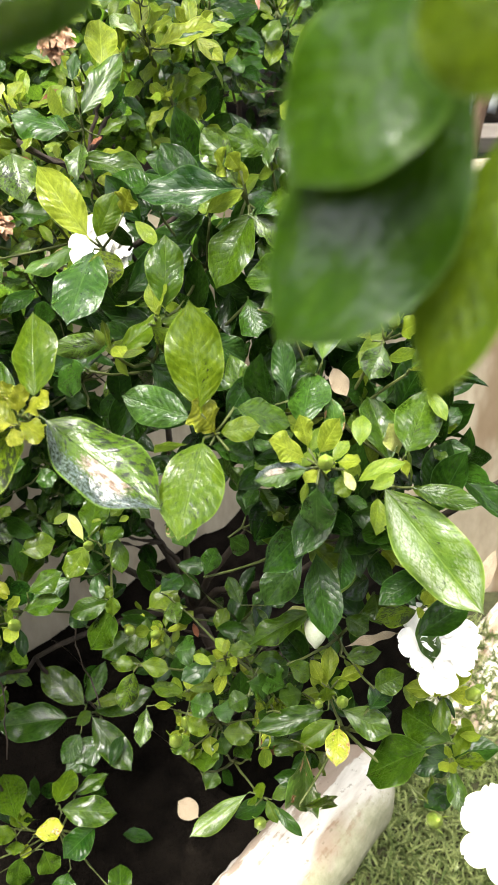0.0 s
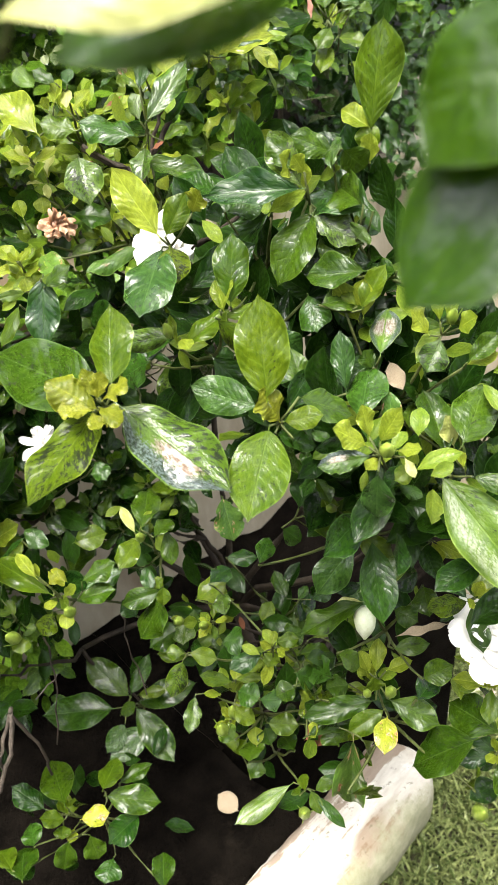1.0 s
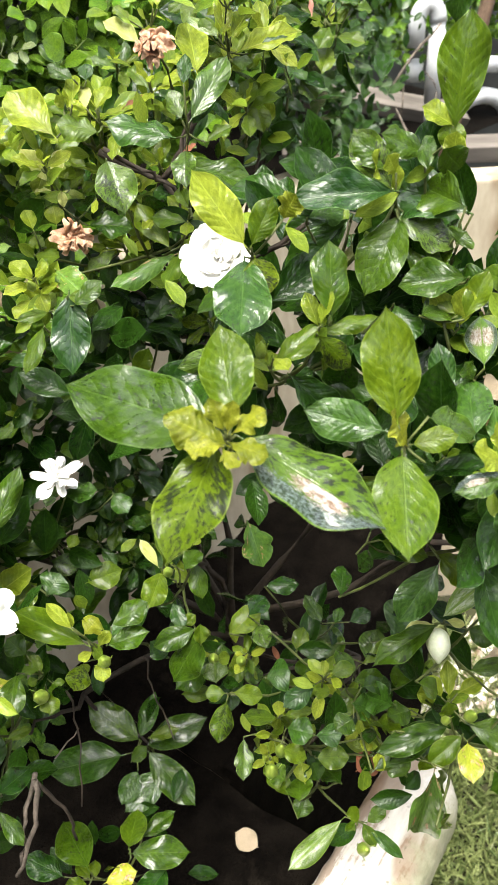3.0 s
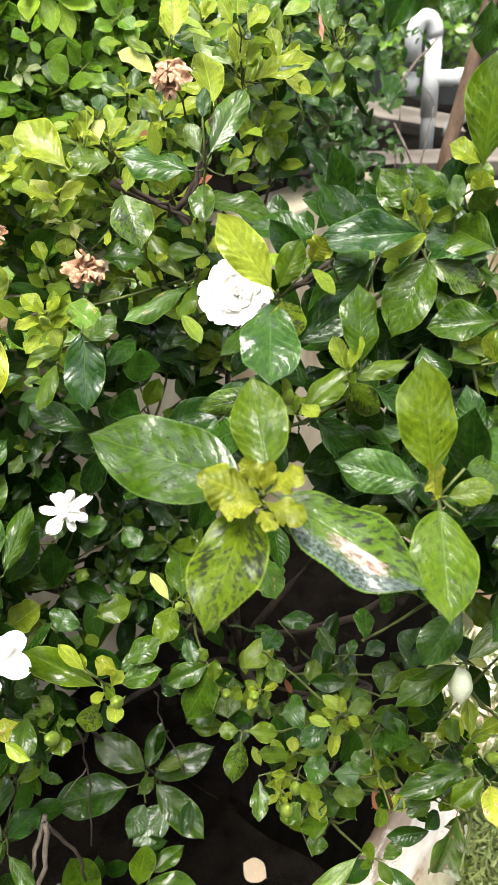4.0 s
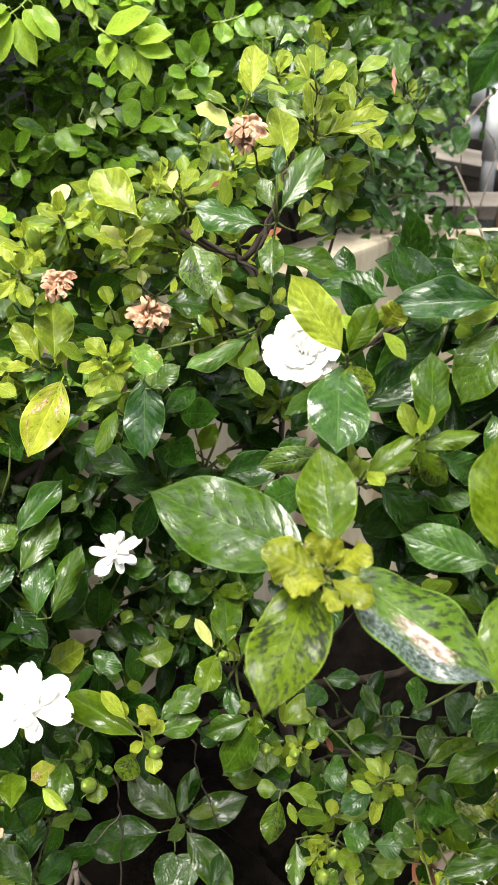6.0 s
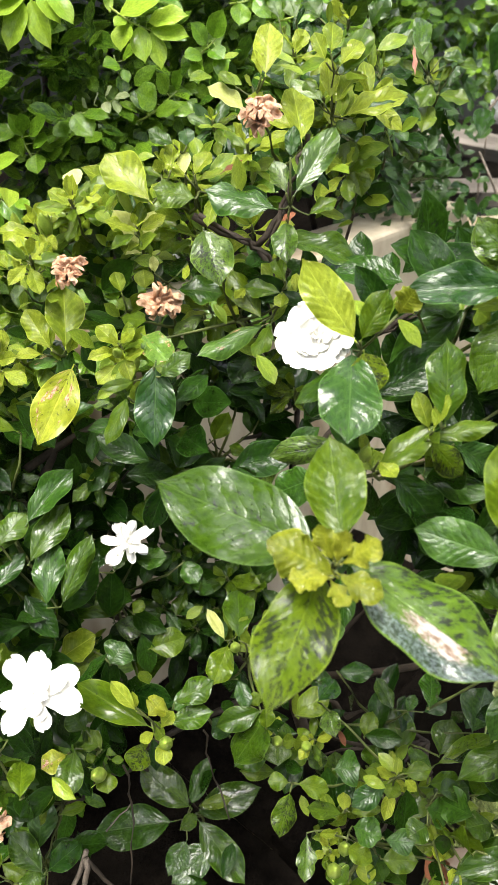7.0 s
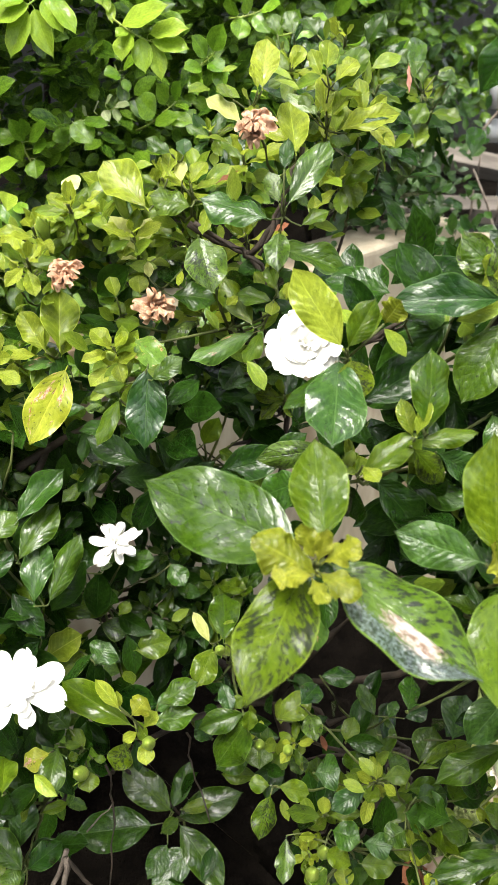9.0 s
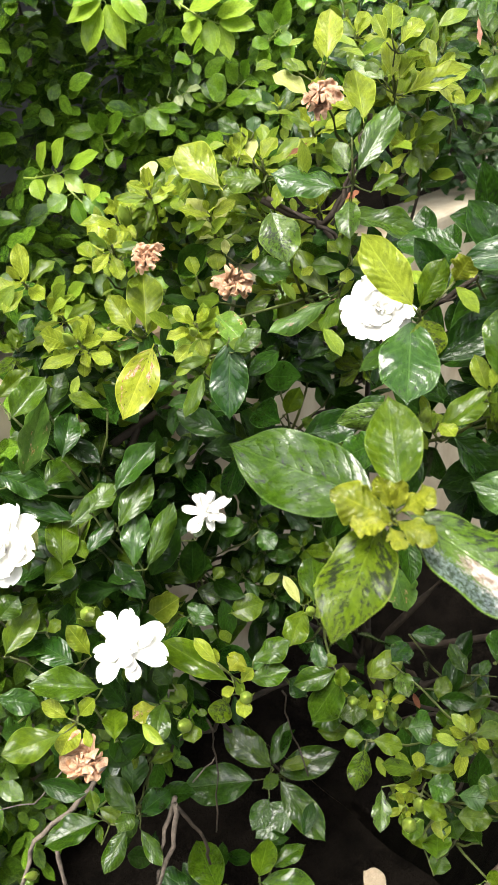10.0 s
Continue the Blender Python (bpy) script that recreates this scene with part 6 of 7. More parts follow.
rosette((0.155, 0.382, 1.131), 0.0288, fresh)
rosette((0.143, 0.392, 1.212), 0.0264, young)
rosette((0.054, 0.387, 1.422), 0.0182, mature)
rosette((0.016, 0.405, 1.444), 0.0164, mature)
rosette((0.000, 0.428, 1.405), 0.0216, mature)
rosette((0.092, 0.458, 1.356), 0.0240, mature)
rosette((0.122, 0.401, 1.298), 0.0311, fresh)
rosette((0.070, 0.494, 1.498), 0.0194, mature)
rosette((0.118, 0.497, 1.530), 0.0204, fresh)
rosette((0.076, 0.450, 1.454), 0.0197, mature)
rosette((0.130, 0.446, 1.426), 0.0255, mature)
rosette((-0.314, 0.625, 1.382), 0.0217, mature)
rosette((-0.451, 0.647, 1.488), 0.0262, mature)
rosette((-0.391, 0.601, 1.388), 0.0255, mature)
rosette((-0.444, 0.523, 1.354), 0.0248, mature)
rosette((-0.249, 0.672, 1.218), 0.0306, dark)
rosette((-0.218, 0.670, 1.182), 0.0299, dark)
rosette((-0.271, 0.652, 1.201), 0.0291, dark)
rosette((-0.240, 0.655, 1.168), 0.0299, dark)
rosette((-0.255, 0.677, 1.258), 0.0313, dark)
rosette((-0.203, 0.677, 1.219), 0.0291, mature)
rosette((-0.366, 0.603, 1.269), 0.0310, dark)
rosette((-0.242, 0.708, 1.469), 0.0229, dark)
rosette((-0.152, 0.737, 1.535), 0.0229, dark)
rosette((-0.320, 0.724, 1.604), 0.0271, young)
rosette((-0.237, 0.713, 1.631), 0.0245, young)
rosette((-0.212, 0.705, 1.630), 0.0241, young)
rosette((-0.195, 0.711, 1.557), 0.0264, young)
rosette((-0.270, 0.742, 1.591), 0.0306, young)
rosette((-0.219, 0.744, 1.573), 0.0306, young)
rosette((-0.358, 0.720, 1.588), 0.0275, young)
rosette((-0.206, 0.707, 1.513), 0.0282, young)
rosette((-0.166, 0.737, 1.578), 0.0287, young)
rosette((-0.284, 0.754, 1.614), 0.0280, young)
rosette((-0.327, 0.678, 1.438), 0.0255, fresh)
rosette((-0.122, 0.760, 1.661), 0.0275, young)
rosette((-0.101, 0.761, 1.679), 0.0275, young)
rosette((-0.059, 0.776, 1.677), 0.0283, young)
rosette((-0.168, 0.759, 1.644), 0.0275, young)
rosette((-0.200, 0.800, 1.660), 0.0229, fresh)
rosette((-0.081, 0.752, 1.623), 0.0275, young)
rosette((-0.130, 0.661, 1.450), 0.0228, fresh)
rosette((-0.155, 0.671, 1.470), 0.0228, mature)
rosette((-0.427, 0.636, 1.556), 0.0282, young)
rosette((-0.447, 0.629, 1.496), 0.0255, fresh)
rosette((-0.407, 0.655, 1.516), 0.0275, young)
rosette((-0.379, 0.636, 1.442), 0.0242, mature)
rosette((-0.438, 0.601, 1.427), 0.0268, mature)

# young shoot ends in the crown and low on the bush
kept_state = random.getstate()
rosette((-0.038, 0.530, 1.094), 0.0180, young)
rosette((-0.087, 0.530, 1.049), 0.0170, young)
rosette((-0.101, 0.500, 1.011), 0.0180, young)
rosette((0.001, 0.500, 1.052), 0.0180, young)
rosette((-0.119, 0.540, 1.130), 0.0160, young)
rosette((-0.307, 0.660, 1.620), 0.0210, young)
rosette((-0.344, 0.650, 1.578), 0.0220, young)
rosette((-0.274, 0.620, 1.513), 0.0200, young)
rosette((-0.383, 0.620, 1.503), 0.0220, young)
rosette((-0.257, 0.660, 1.597), 0.0200, young)
random.setstate(kept_state)


# ---- twigs under the leaves, and the boughs that carry them ----
NODES = [Vector(p) for p in ((-0.12, 0.80, 1.38), (-0.30, 0.86, 1.30), (0.08, 0.72, 1.28), (-0.16, 0.78, 1.05), (0.02, 0.62, 1.02), (-0.38, 0.74, 1.12), (-0.33, 0.66, 0.95), (0.16, 0.66, 1.15))]
bm = bmesh.new()
tube(bm, [(-0.10, 0.82, BED_Z - 0.03), (-0.11, 0.81, 0.80), (-0.13, 0.80, 0.90)], [0.012, 0.010, 0.009], 10)
gardenia_stem = part("stem", bm, bark, gardenia)
gardenia_stem.matrix_parent_inverse = Matrix.Translation(-HOME)
for p in NODES:
    bm = bmesh.new()
    tube(bm, bent((-0.13, 0.80, 0.89), p, -0.02, 6, 0.012), [0.006, 0.0055, 0.005, 0.0045, 0.004, 0.0036, 0.0032], 8)
    part("bough", bm, bark, gardenia).matrix_parent_inverse = Matrix.Translation(-HOME)

for sprig in shoots:
    # gather leaf bases into nodes
    groups = []
    for b in sprig["bases"]:
        near = [g for g in groups if (g[0] - b).length < 0.03]
        if near:
            near[0].append(b)
        else:
            groups.append([b])
    knots = [sum(g, Vector()) / len(g) + INWARD * 0.008 for g in groups]
    over = sprig["name"] in ("foreground", "over_top", "over_right")
    root = sum(knots, Vector()) / len(knots) + (Vector((0.03, 0.02, 0.16)) if over else INWARD * (0.05 if sprig["fill"] else 0.03))
    bm = bmesh.new()
    for g, knot in zip(groups, knots):
        for b in g:
            tube(bm, [b, b.lerp(knot, 0.6) + INWARD * 0.002, knot], [0.0008, 0.0008, 0.0010], 5)
        tube(bm, bent(knot, root, 0.004, 4, 0.002), [0.0010, 0.0011, 0.0013, 0.0015, 0.0017], 6)
    twig = part("twig", bm, green_stem, gardenia)
    twig.matrix_parent_inverse = Matrix.Translation(-HOME)
    anchor = min(NODES, key=lambda p: (p - root).length)
    if (anchor - root).length > 0.20:
        anchor = Vector((root.x + random.uniform(-0.02, 0.02), root.y + 0.04, BED_Z - 0.01))
    if not over and (anchor - root).length < (0.20 if sprig["name"] == "rosette" else 0.34):
        bm = bmesh.new()
        tube(bm, bent(root, anchor, 0.008, 6, 0.006), [0.0017, 0.0019, 0.0021, 0.0024, 0.0026, 0.0028, 0.0030], 7)
        part("bough", bm, bark, gardenia).matrix_parent_inverse = Matrix.Translation(-HOME)
    for ob in sprig["leaves"]:
        ob.parent = twig

bm = bmesh.new()
tube(bm, [(0.16, 0.66, 1.15), (0.30, 0.64, 1.28), (0.38, 0.58, 1.50), (0.36, 0.46, 1.75), (0.24, 0.28, 1.90), (0.08, 0.15, 1.865)], [0.0045, 0.0042, 0.004, 0.0035, 0.003, 0.002], 8)
tube(bm, [(0.24, 0.28, 1.90), (0.10, 0.20, 1.92), (0.006, 0.14, 1.872)], [0.0025, 0.002, 0.0017], 7)
part("bough", bm, bark, gardenia).matrix_parent_inverse = Matrix.Translation(-HOME)

# ---- bare woody forks seen between the leaves ----
for way, r in (
    ([(-0.213, 0.684, 1.600), (-0.190, 0.682, 1.586), (-0.160, 0.680, 1.575), (-0.152, 0.677, 1.562), (-0.148, 0.670, 1.539)], 0.003),
    ([(-0.160, 0.677, 1.576), (-0.139, 0.683, 1.601), (-0.124, 0.688, 1.630), (-0.118, 0.691, 1.659)], 0.0028),
    ([(-0.379, 0.633, 1.387), (-0.354, 0.649, 1.399), (-0.324, 0.665, 1.411), (-0.292, 0.679, 1.424)], 0.0042),
    ([(-0.354, 0.649, 1.399), (-0.365, 0.631, 1.375), (-0.374, 0.611, 1.351)], 0.0035),
    ([(-0.097, 0.642, 1.418), (-0.111, 0.636, 1.404), (-0.132, 0.629, 1.390)], 0.0025),
    ([(-0.089, 0.525, 1.550), (-0.070, 0.526, 1.560), (-0.055, 0.526, 1.570)], 0.0022),
    ([(0.005, 0.515, 1.587), (0.001, 0.511, 1.573), (-0.006, 0.502, 1.545)], 0.003),
):
    bm = bmesh.new()
    fine = []
    for a, c in zip(way, way[1:]):
        fine += bent(a, c, 0.0, 3, 0.0012)[:-1]
    fine.append(Vector(way[-1]))
    tube(bm, fine, [r * (1.1 - 0.4 * k / len(fine)) for k in range(len(fine))], 8)
    part("bough", bm, bark, gardenia).matrix_parent_inverse = Matrix.Translation(-HOME)

# ---- flowers and buds ----


def petal_mesh(name, material, cup, ripple, seed):
    rng = random.Random(seed)
    ph = rng.uniform(0, 6)
    bm = bmesh.new()
    rows, cols, grid = 13, 8, []
    for i in range(rows + 1):
        s = 1 - (1 - i / rows) ** 1.7
        half = 0.25 * (0.42 + 0.58 * min(1.0, s / 0.7) ** 0.9) * (1.0 if s < 0.66 else max(0.02, 1 - ((s - 0.66) / 0.345) ** 2.6) ** 0.5)
        row = []
        for j in range(cols + 1):
            u = 2 * j / cols - 1
            z = cup * (1 - (1 - s) ** 2) * 0.35 - 0.25 * max(0, s - 0.55) ** 2 + 0.18 * u * u * half * cup + ripple * math.sin(5 * s + 3 * u + ph) * 0.09 * s
            row.append(bm.verts.new((s * (0.95 + 0.05 * u * u) + 0.02 * math.sin(5 * u + ph), u * half * (1 + 0.12 * ripple * math.sin(7 * s + 2 * ph)), z + 0.05 * ripple * noise.noise(Vector((s * 3 + ph, u * 2, seed))))))
        grid.append(row)
    for i in range(rows):
        for j in range(cols):
            bm.faces.new((grid[i][j], grid[i + 1][j], grid[i + 1][j + 1], grid[i][j + 1]))
    return mesh_from(name, bm, material)


PETALS = [petal_mesh("petal", petal_white, 0.2 + 0.15 * k, 0.4 + 0.2 * k, k) for k in range(4)]
DRY_PETALS = [petal_mesh("dry_petal", petal_brown, 0.2 + 0.3 * k, 2.6, 9 + k) for k in range(4)]


def face(at, normal, spin=0.0):
    q = Vector(normal).normalized().to_track_quat("Z", "Y").to_matrix().to_4x4()
    return Matrix.Translation(at) @ q @ Matrix.Rotation(spin, 4, "Z")


BLOOMS = []


def flower(at, normal, radius, spin=0.0, dry=False, wide=1.3):
    """A double gardenia bloom: three whorls of petals round a short tube."""
    BLOOMS.append((Vector(at), radius))
    bm = bmesh.new()
    tube(bm, [(0, 0, -0.5 * radius), (0, 0, -0.1 * radius), (0, 0, 0.03 * radius)], [0.05 * radius, 0.07 * radius, 0.16 * radius], 8)
    ob = part("faded_flower" if dry else "flower", bm, petal_brown if dry else petal_white, gardenia, "wilted copper-brown gardenia bloom" if dry else "open pure white double gardenia bloom")
    ob.matrix_parent_inverse = Matrix.Translation(-HOME)
    ob.matrix_basis = face(at, normal, spin)
    for count, reach, lift, z in ((7, 0.95, 8, 0.0), (6, 0.75, 30, 0.05), (5, 0.5, 55, 0.09)) if dry else ((7, 0.95, 2, 0.0), (7, 0.80, 18, 0.04), (6, 0.58, 38, 0.07), (4, 0.36, 62, 0.09)):
        for k in range(count):
            p = new("petal", random.choice(DRY_PETALS if dry else PETALS))
            p.parent = ob
            a = 360 * (k + 0.5 * (count % 2) + random.uniform(-0.16, 0.16)) / count
            r = radius * reach * (random.uniform(0.65, 1.0) if dry else random.uniform(0.74, 1.08))
            p.matrix_basis = pose(0, 0, z * radius, 0, 0, a) @ pose(0, 0, 0, random.uniform(-12, 12), -lift - (random.uniform(0, 28) if dry else random.uniform(-8, 8)), 0) @ Matrix.Diagonal((r, r * (random.uniform(1.3, 2.0) if dry else wide * random.uniform(0.85, 1.15)), r, 1))
    return ob


def bud(at, way, length, width, material=None, spikes=5):
    """A ribbed green bud with its calyx points."""
    if material is bud_white:
        BLOOMS.append((Vector(at), length))
    bm = bmesh.new()
    rings, sides = 10, 12
    prev = None
    for i in range(rings + 1):
        s = i / rings
        r = width / 2 * (math.sin(math.pi * min(0.97, 0.06 + 0.94 * s) ** 0.8) ** 0.75)
        ring = [bm.verts.new((r * (1 + 0.07 * math.cos(6 * q + 5 * s)) * math.cos(q), r * (1 + 0.07 * math.cos(6 * q + 5 * s)) * math.sin(q), s * length)) for q in (2 * math.pi * k / sides for k in range(sides))]
        if prev:
            for k in range(sides):
                bm.faces.new((prev[k], prev[(k + 1) % sides], ring[(k + 1) % sides], ring[k]))
        else:
            bm.faces.new(reversed(ring))
        prev = ring
    bm.faces.new(prev)
    ob = part("bud", bm, material or bud_green, gardenia)
    ob.matrix_parent_inverse = Matrix.Translation(-HOME)
    ob.matrix_basis = face(at, way)
    for k in range(spikes):
        a = 2 * math.pi * k / spikes + 0.3
        bm = bmesh.new()
        c, s = math.cos(a), math.sin(a)
        tube(bm, [(c * width * 0.3, s * width * 0.3, 0), (c * width * 0.55, s * width * 0.55, length * 0.45), (c * width * 0.75, s * width * 0.75, length * 0.9)], [width * 0.07, width * 0.05, width * 0.01], 5)
        p = part("sepal", bm, bud_green, ob)
    return ob


flower((-0.118, 0.556, 1.540), (-0.2, -0.85, 0.5), 0.0315, 0.0, wide=1.7)
flower((-0.290, 0.612, 1.318), (0.45, -0.5, 0.75), 0.0285, 1.3, wide=0.8)
flower((-0.343, 0.467, 1.280), (0.15, -0.55, 0.8), 0.0385, 2.6, wide=1.05)
flower((-0.434, 0.488, 1.374), (-0.1, -0.6, 0.75), 0.0405, 3.9)
flower((0.133, 0.394, 1.266), (0, -0.6, 0.8), 0.0392, 5.2)
flower((0.189, 0.329, 1.110), (0.1, -0.5, 0.8), 0.0443, 6.5)
flower((-0.157, 0.657, 1.675), (0, -0.8, 0.5), 0.0225, 7.8, dry=True)
flower((-0.311, 0.643, 1.566), (0, -0.7, 0.6), 0.0205, 9.1, dry=True)
flower((-0.243, 0.660, 1.533), (0.2, -0.8, 0.4), 0.0225, 10.4, dry=True)
flower((-0.377, 0.414, 1.211), (0, -0.8, 0.3), 0.0283, 11.7, dry=True)
bud((-0.250, 0.494, 1.186), (0.1, -0.6, 0.8), 0.0295, 0.0120, None, 4)
bud((-0.190, 0.579, 1.215), (0, -0.7, 0.7), 0.0231, 0.0104, None, 4)
bud((-0.308, 0.480, 1.163), (0, -0.6, 0.8), 0.0317, 0.0131, None, 3)
bud((-0.273, 0.610, 1.508), (0, -0.8, 0.6), 0.0176, 0.0073, None, 3)
bud((-0.342, 0.703, 1.584), (0, -0.5, 0.8), 0.0243, 0.0117, None, 3)
bud((-0.348, 0.675, 1.565), (0, -0.5, 0.8), 0.0306, 0.0134, None, 3)
bud((-0.099, 0.431, 1.514), (0, -0.6, 0.8), 0.0181, 0.0070, None, 6)
bud((-0.091, 0.478, 1.050), (0, -0.4, 0.9), 0.0379, 0.0122, None, 3)
bud((-0.102, 0.463, 1.040), (0, -0.4, 0.9), 0.0379, 0.0138, None, 3)
bud((-0.152, 0.542, 1.127), (0, -0.7, 0.7), 0.0275, 0.0110, None, 3)
bud((-0.124, 0.538, 1.125), (0, -0.7, 0.7), 0.0275, 0.0102, None, 3)
bud((0.042, 0.348, 1.470), (0, -0.75, 0.65), 0.0185, 0.0094, None, 3)
bud((0.041, 0.440, 1.250), (0, -0.35, -0.93), 0.0300, 0.0200, bud_white, 0)
bud((0.091, 0.433, 1.518), (0, -0.6, 0.8), 0.0159, 0.0076, None, 4)
bud((0.062, 0.405, 1.180), (0, -0.5, 0.85), 0.0257, 0.0104, None, 3)
bud((0.042, 0.405, 1.178), (0, -0.5, 0.85), 0.0186, 0.0075, None, 3)
bud((0.145, 0.376, 1.051), (0, -0.5, 0.85), 0.0329, 0.0150, None, 4)
bud((-0.017, 0.420, 0.968), (0, -0.5, 0.85), 0.0398, 0.0130, None, 3)
bud((-0.378, 0.486, 1.301), (0.3, -0.6, 0.7), 0.0319, 0.0127, None, 4)
bud((-0.385, 0.614, 1.504), (0, -0.7, 0.7), 0.0235, 0.0094, None, 3)
bud((-0.448, 0.383, 1.074), (0, -0.5, 0.8), 0.0252, 0.0082, None, 2)
bud((0.012, 0.457, 1.343), (0, -0.7, 0.7), 0.0227, 0.0098, None, 3)
bud((0.166, 0.394, 1.200), (0, -0.5, 0.85), 0.0347, 0.0134, None, 4)
bud((-0.263, 0.674, 1.607), (-0.2, -0.5, 0.8), 0.0266, 0.0083, None, 2)


# ---- older foliage within the bush ----
SIMPLE = [leaf_verts(9, 4, droop=random.uniform(0, 0.2), fold=random.uniform(0.1, 0.4), ripple=0.2, twist=random.uniform(-0.3, 0.3), cup=0.05, belly=0.54, quilt=0.012, seed=90 + k) for k in range(6)]
ROUND = [leaf_verts(7, 4, droop=random.uniform(0, 0.2), fold=random.uniform(0.1, 0.3), ripple=0.1, twist=random.uniform(-0.3, 0.3), cup=0.05, belly=0.46, quilt=0.0, seed=120 + k) for k in range(5)]


def joined_leaves(name, placed, shapes, material, parent=None):
    """Many small leaves in one mesh: placed is a list of (base, tip, width, roll)."""
    vs, fs, us, n = [], [], [], 0
    for base, tip, width, roll in placed:
        v, u, f = random.choice(shapes)
        m = np.array(leaf_pose(base, tip, width, roll))
        vs.append(np.array(v) @ m[:3, :3].T + m[:3, 3])
        fs.append(np.array(f) + n)
        us.append(np.array(u))
        n += len(v)
    me = bpy.data.meshes.new(name)
    me.from_pydata(np.concatenate(vs).tolist(), [], np.concatenate(fs).tolist())
    layer = me.uv_layers.new(name="UVMap")
    order = np.zeros(len(me.loops), dtype=np.int32)
    me.loops.foreach_get("vertex_index", order)
    layer.data.foreach_set("uv", np.concatenate(us)[order].ravel())
    me.polygons.foreach_set("use_smooth", [True] * len(me.polygons))
    me.materials.append(material)
    ob = new(name, me)
    if parent:
        ob.parent = parent
    return ob


def any_way(up=0.3, out=-0.4):
    return Vector((random.gauss(0, 1), random.gauss(0, 1) + out, random.gauss(0, 1) + up)).normalized()


# open places in the bush that show the dark bed or the shade behind: centre, radius
OPEN = [((-0.019, 0.580, 1.205), .042), ((-0.049, 0.569, 1.188), .030), ((0.013, 0.544, 1.181), .030), ((-0.242, 0.581, 1.153), .022), ((-0.227, 0.557, 1.105), .030), ((-0.277, 0.490, 1.006), .030), ((-0.345, 0.488, 1.079), .02), ((-0.173, 0.513, 1.010), .035), ((-0.286, 0.525, 1.065), .022), ((-0.092, 0.578, 1.189), .02), ((-0.156, 0.495, 0.999), .03), ((-0.246, 0.708, 1.420), .015), ((-0.180, 0.696, 1.385), .015), ((-0.273, 0.529, 1.047), .055), ((-0.153, 0.480, 0.974), .05), ((-0.325, 0.503, 1.049), .05), ((-0.213, 0.502, 1.004), .05)]


def in_the_open(p):
    if in_a_gap(p):
        return True
    for c, r in OPEN:
        d = p - Vector(c)
        if (d - INWARD * d.dot(INWARD)).length < r:
            return True
    return False


placed, tender = [], []
for sprig in shoots:
    for b, t, ob in zip(sprig["bases"], sprig["tips"], sprig["leaves"]):
        new_growth = ob.material_slots[0].material in (young, pale, crinkled)
        for k in range(int(sprig["fill"] * (9 if new_growth else 7) + random.random())):
            close = new_growth and k < 2
            d = random.uniform(0.020, 0.045) if close else random.uniform(0.04, sprig["depth"])
            ref = b.lerp(t, random.random())
            p = ref + INWARD * d + Vector((random.gauss(0, 1), random.gauss(0, 1), random.gauss(0, 1))) * (0.010 + 0.16 * d)
            if any((p - c - INWARD * 0.4 * r).length < 1.5 * r for c, r in BLOOMS):
                continue
            if in_the_open(p):
                continue
            size = random.uniform(0.016, 0.034) if close and new_growth else random.uniform(0.028, 0.060)
            q = p + any_way(0.5, -0.3) * size
            if min((p - ref).dot(INWARD), (q - ref).dot(INWARD)) < (-0.004 if close else 0.014):
                continue
            roll = roll_for(p, q, Vector((random.gauss(0, 0.45), -0.65 + random.gauss(0, 0.4), 0.75)))
            (tender if new_growth and k < 3 else placed).append((p, q, size * random.uniform(0.40, 0.52), roll))
stuff = joined_leaves("tender_foliage", tender, SIMPLE, tender_leaf, gardenia)
stuff.matrix_parent_inverse = Matrix.Translation(-HOME)
tagged(stuff, "small yellow-green new leaves", kind="stuff")
stuff = joined_leaves("inner_foliage", placed, SIMPLE, inner_shade_leaf, gardenia)
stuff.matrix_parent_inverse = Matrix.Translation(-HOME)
tagged(stuff, "older gardenia leaves within the bush, shade put into their colour", kind="stuff")

# ---- orange jessamine hedge behind the wall ----
hedge = thing("jessamine_hedge", "dense dark green hedge with lime-green pinnate tips", "hedge", at=(-0.45, 1.25, TERRACE_Z))
HEDGE_HOME = hedge.location.copy()
ROUNDED = [leaf_mesh("leaflet_blade", rows=20, cols=8, droop=random.uniform(0, 0.15), fold=random.uniform(0.1, 0.35), ripple=0.2, twist=0.1, cup=0.05, belly=0.46, point=1.6, quilt=0.004, seed=150 + k) for k in range(5)]


def frond_leaflets(base, tip, count, size, up):
    """Leaflets set by turns along a stalk from base to tip, with one at its end."""
    base, tip = Vector(base), Vector(tip)
    axis = (tip - base).normalized()
    side = axis.cross(up).normalized()
    out = []
    for k in range(count):
        s = 0.15 + 0.85 * k / count
        p = base.lerp(tip, s)
        w = axis * 0.55 + side * (0.85 if k % 2 else -0.85) + up * random.uniform(-0.35, 0.1)
        n = size * random.uniform(0.8, 1.1) * (0.7 + 0.5 * s)
        out.append((p, p + w.normalized() * n, n * 0.56, roll_for(p, p + w, up) + random.gauss(0, 18)))
    out.append((tip, tip + axis * size * 1.15, size * 0.58, roll_for(tip, tip + axis, up) + random.gauss(0, 15)))
    return out


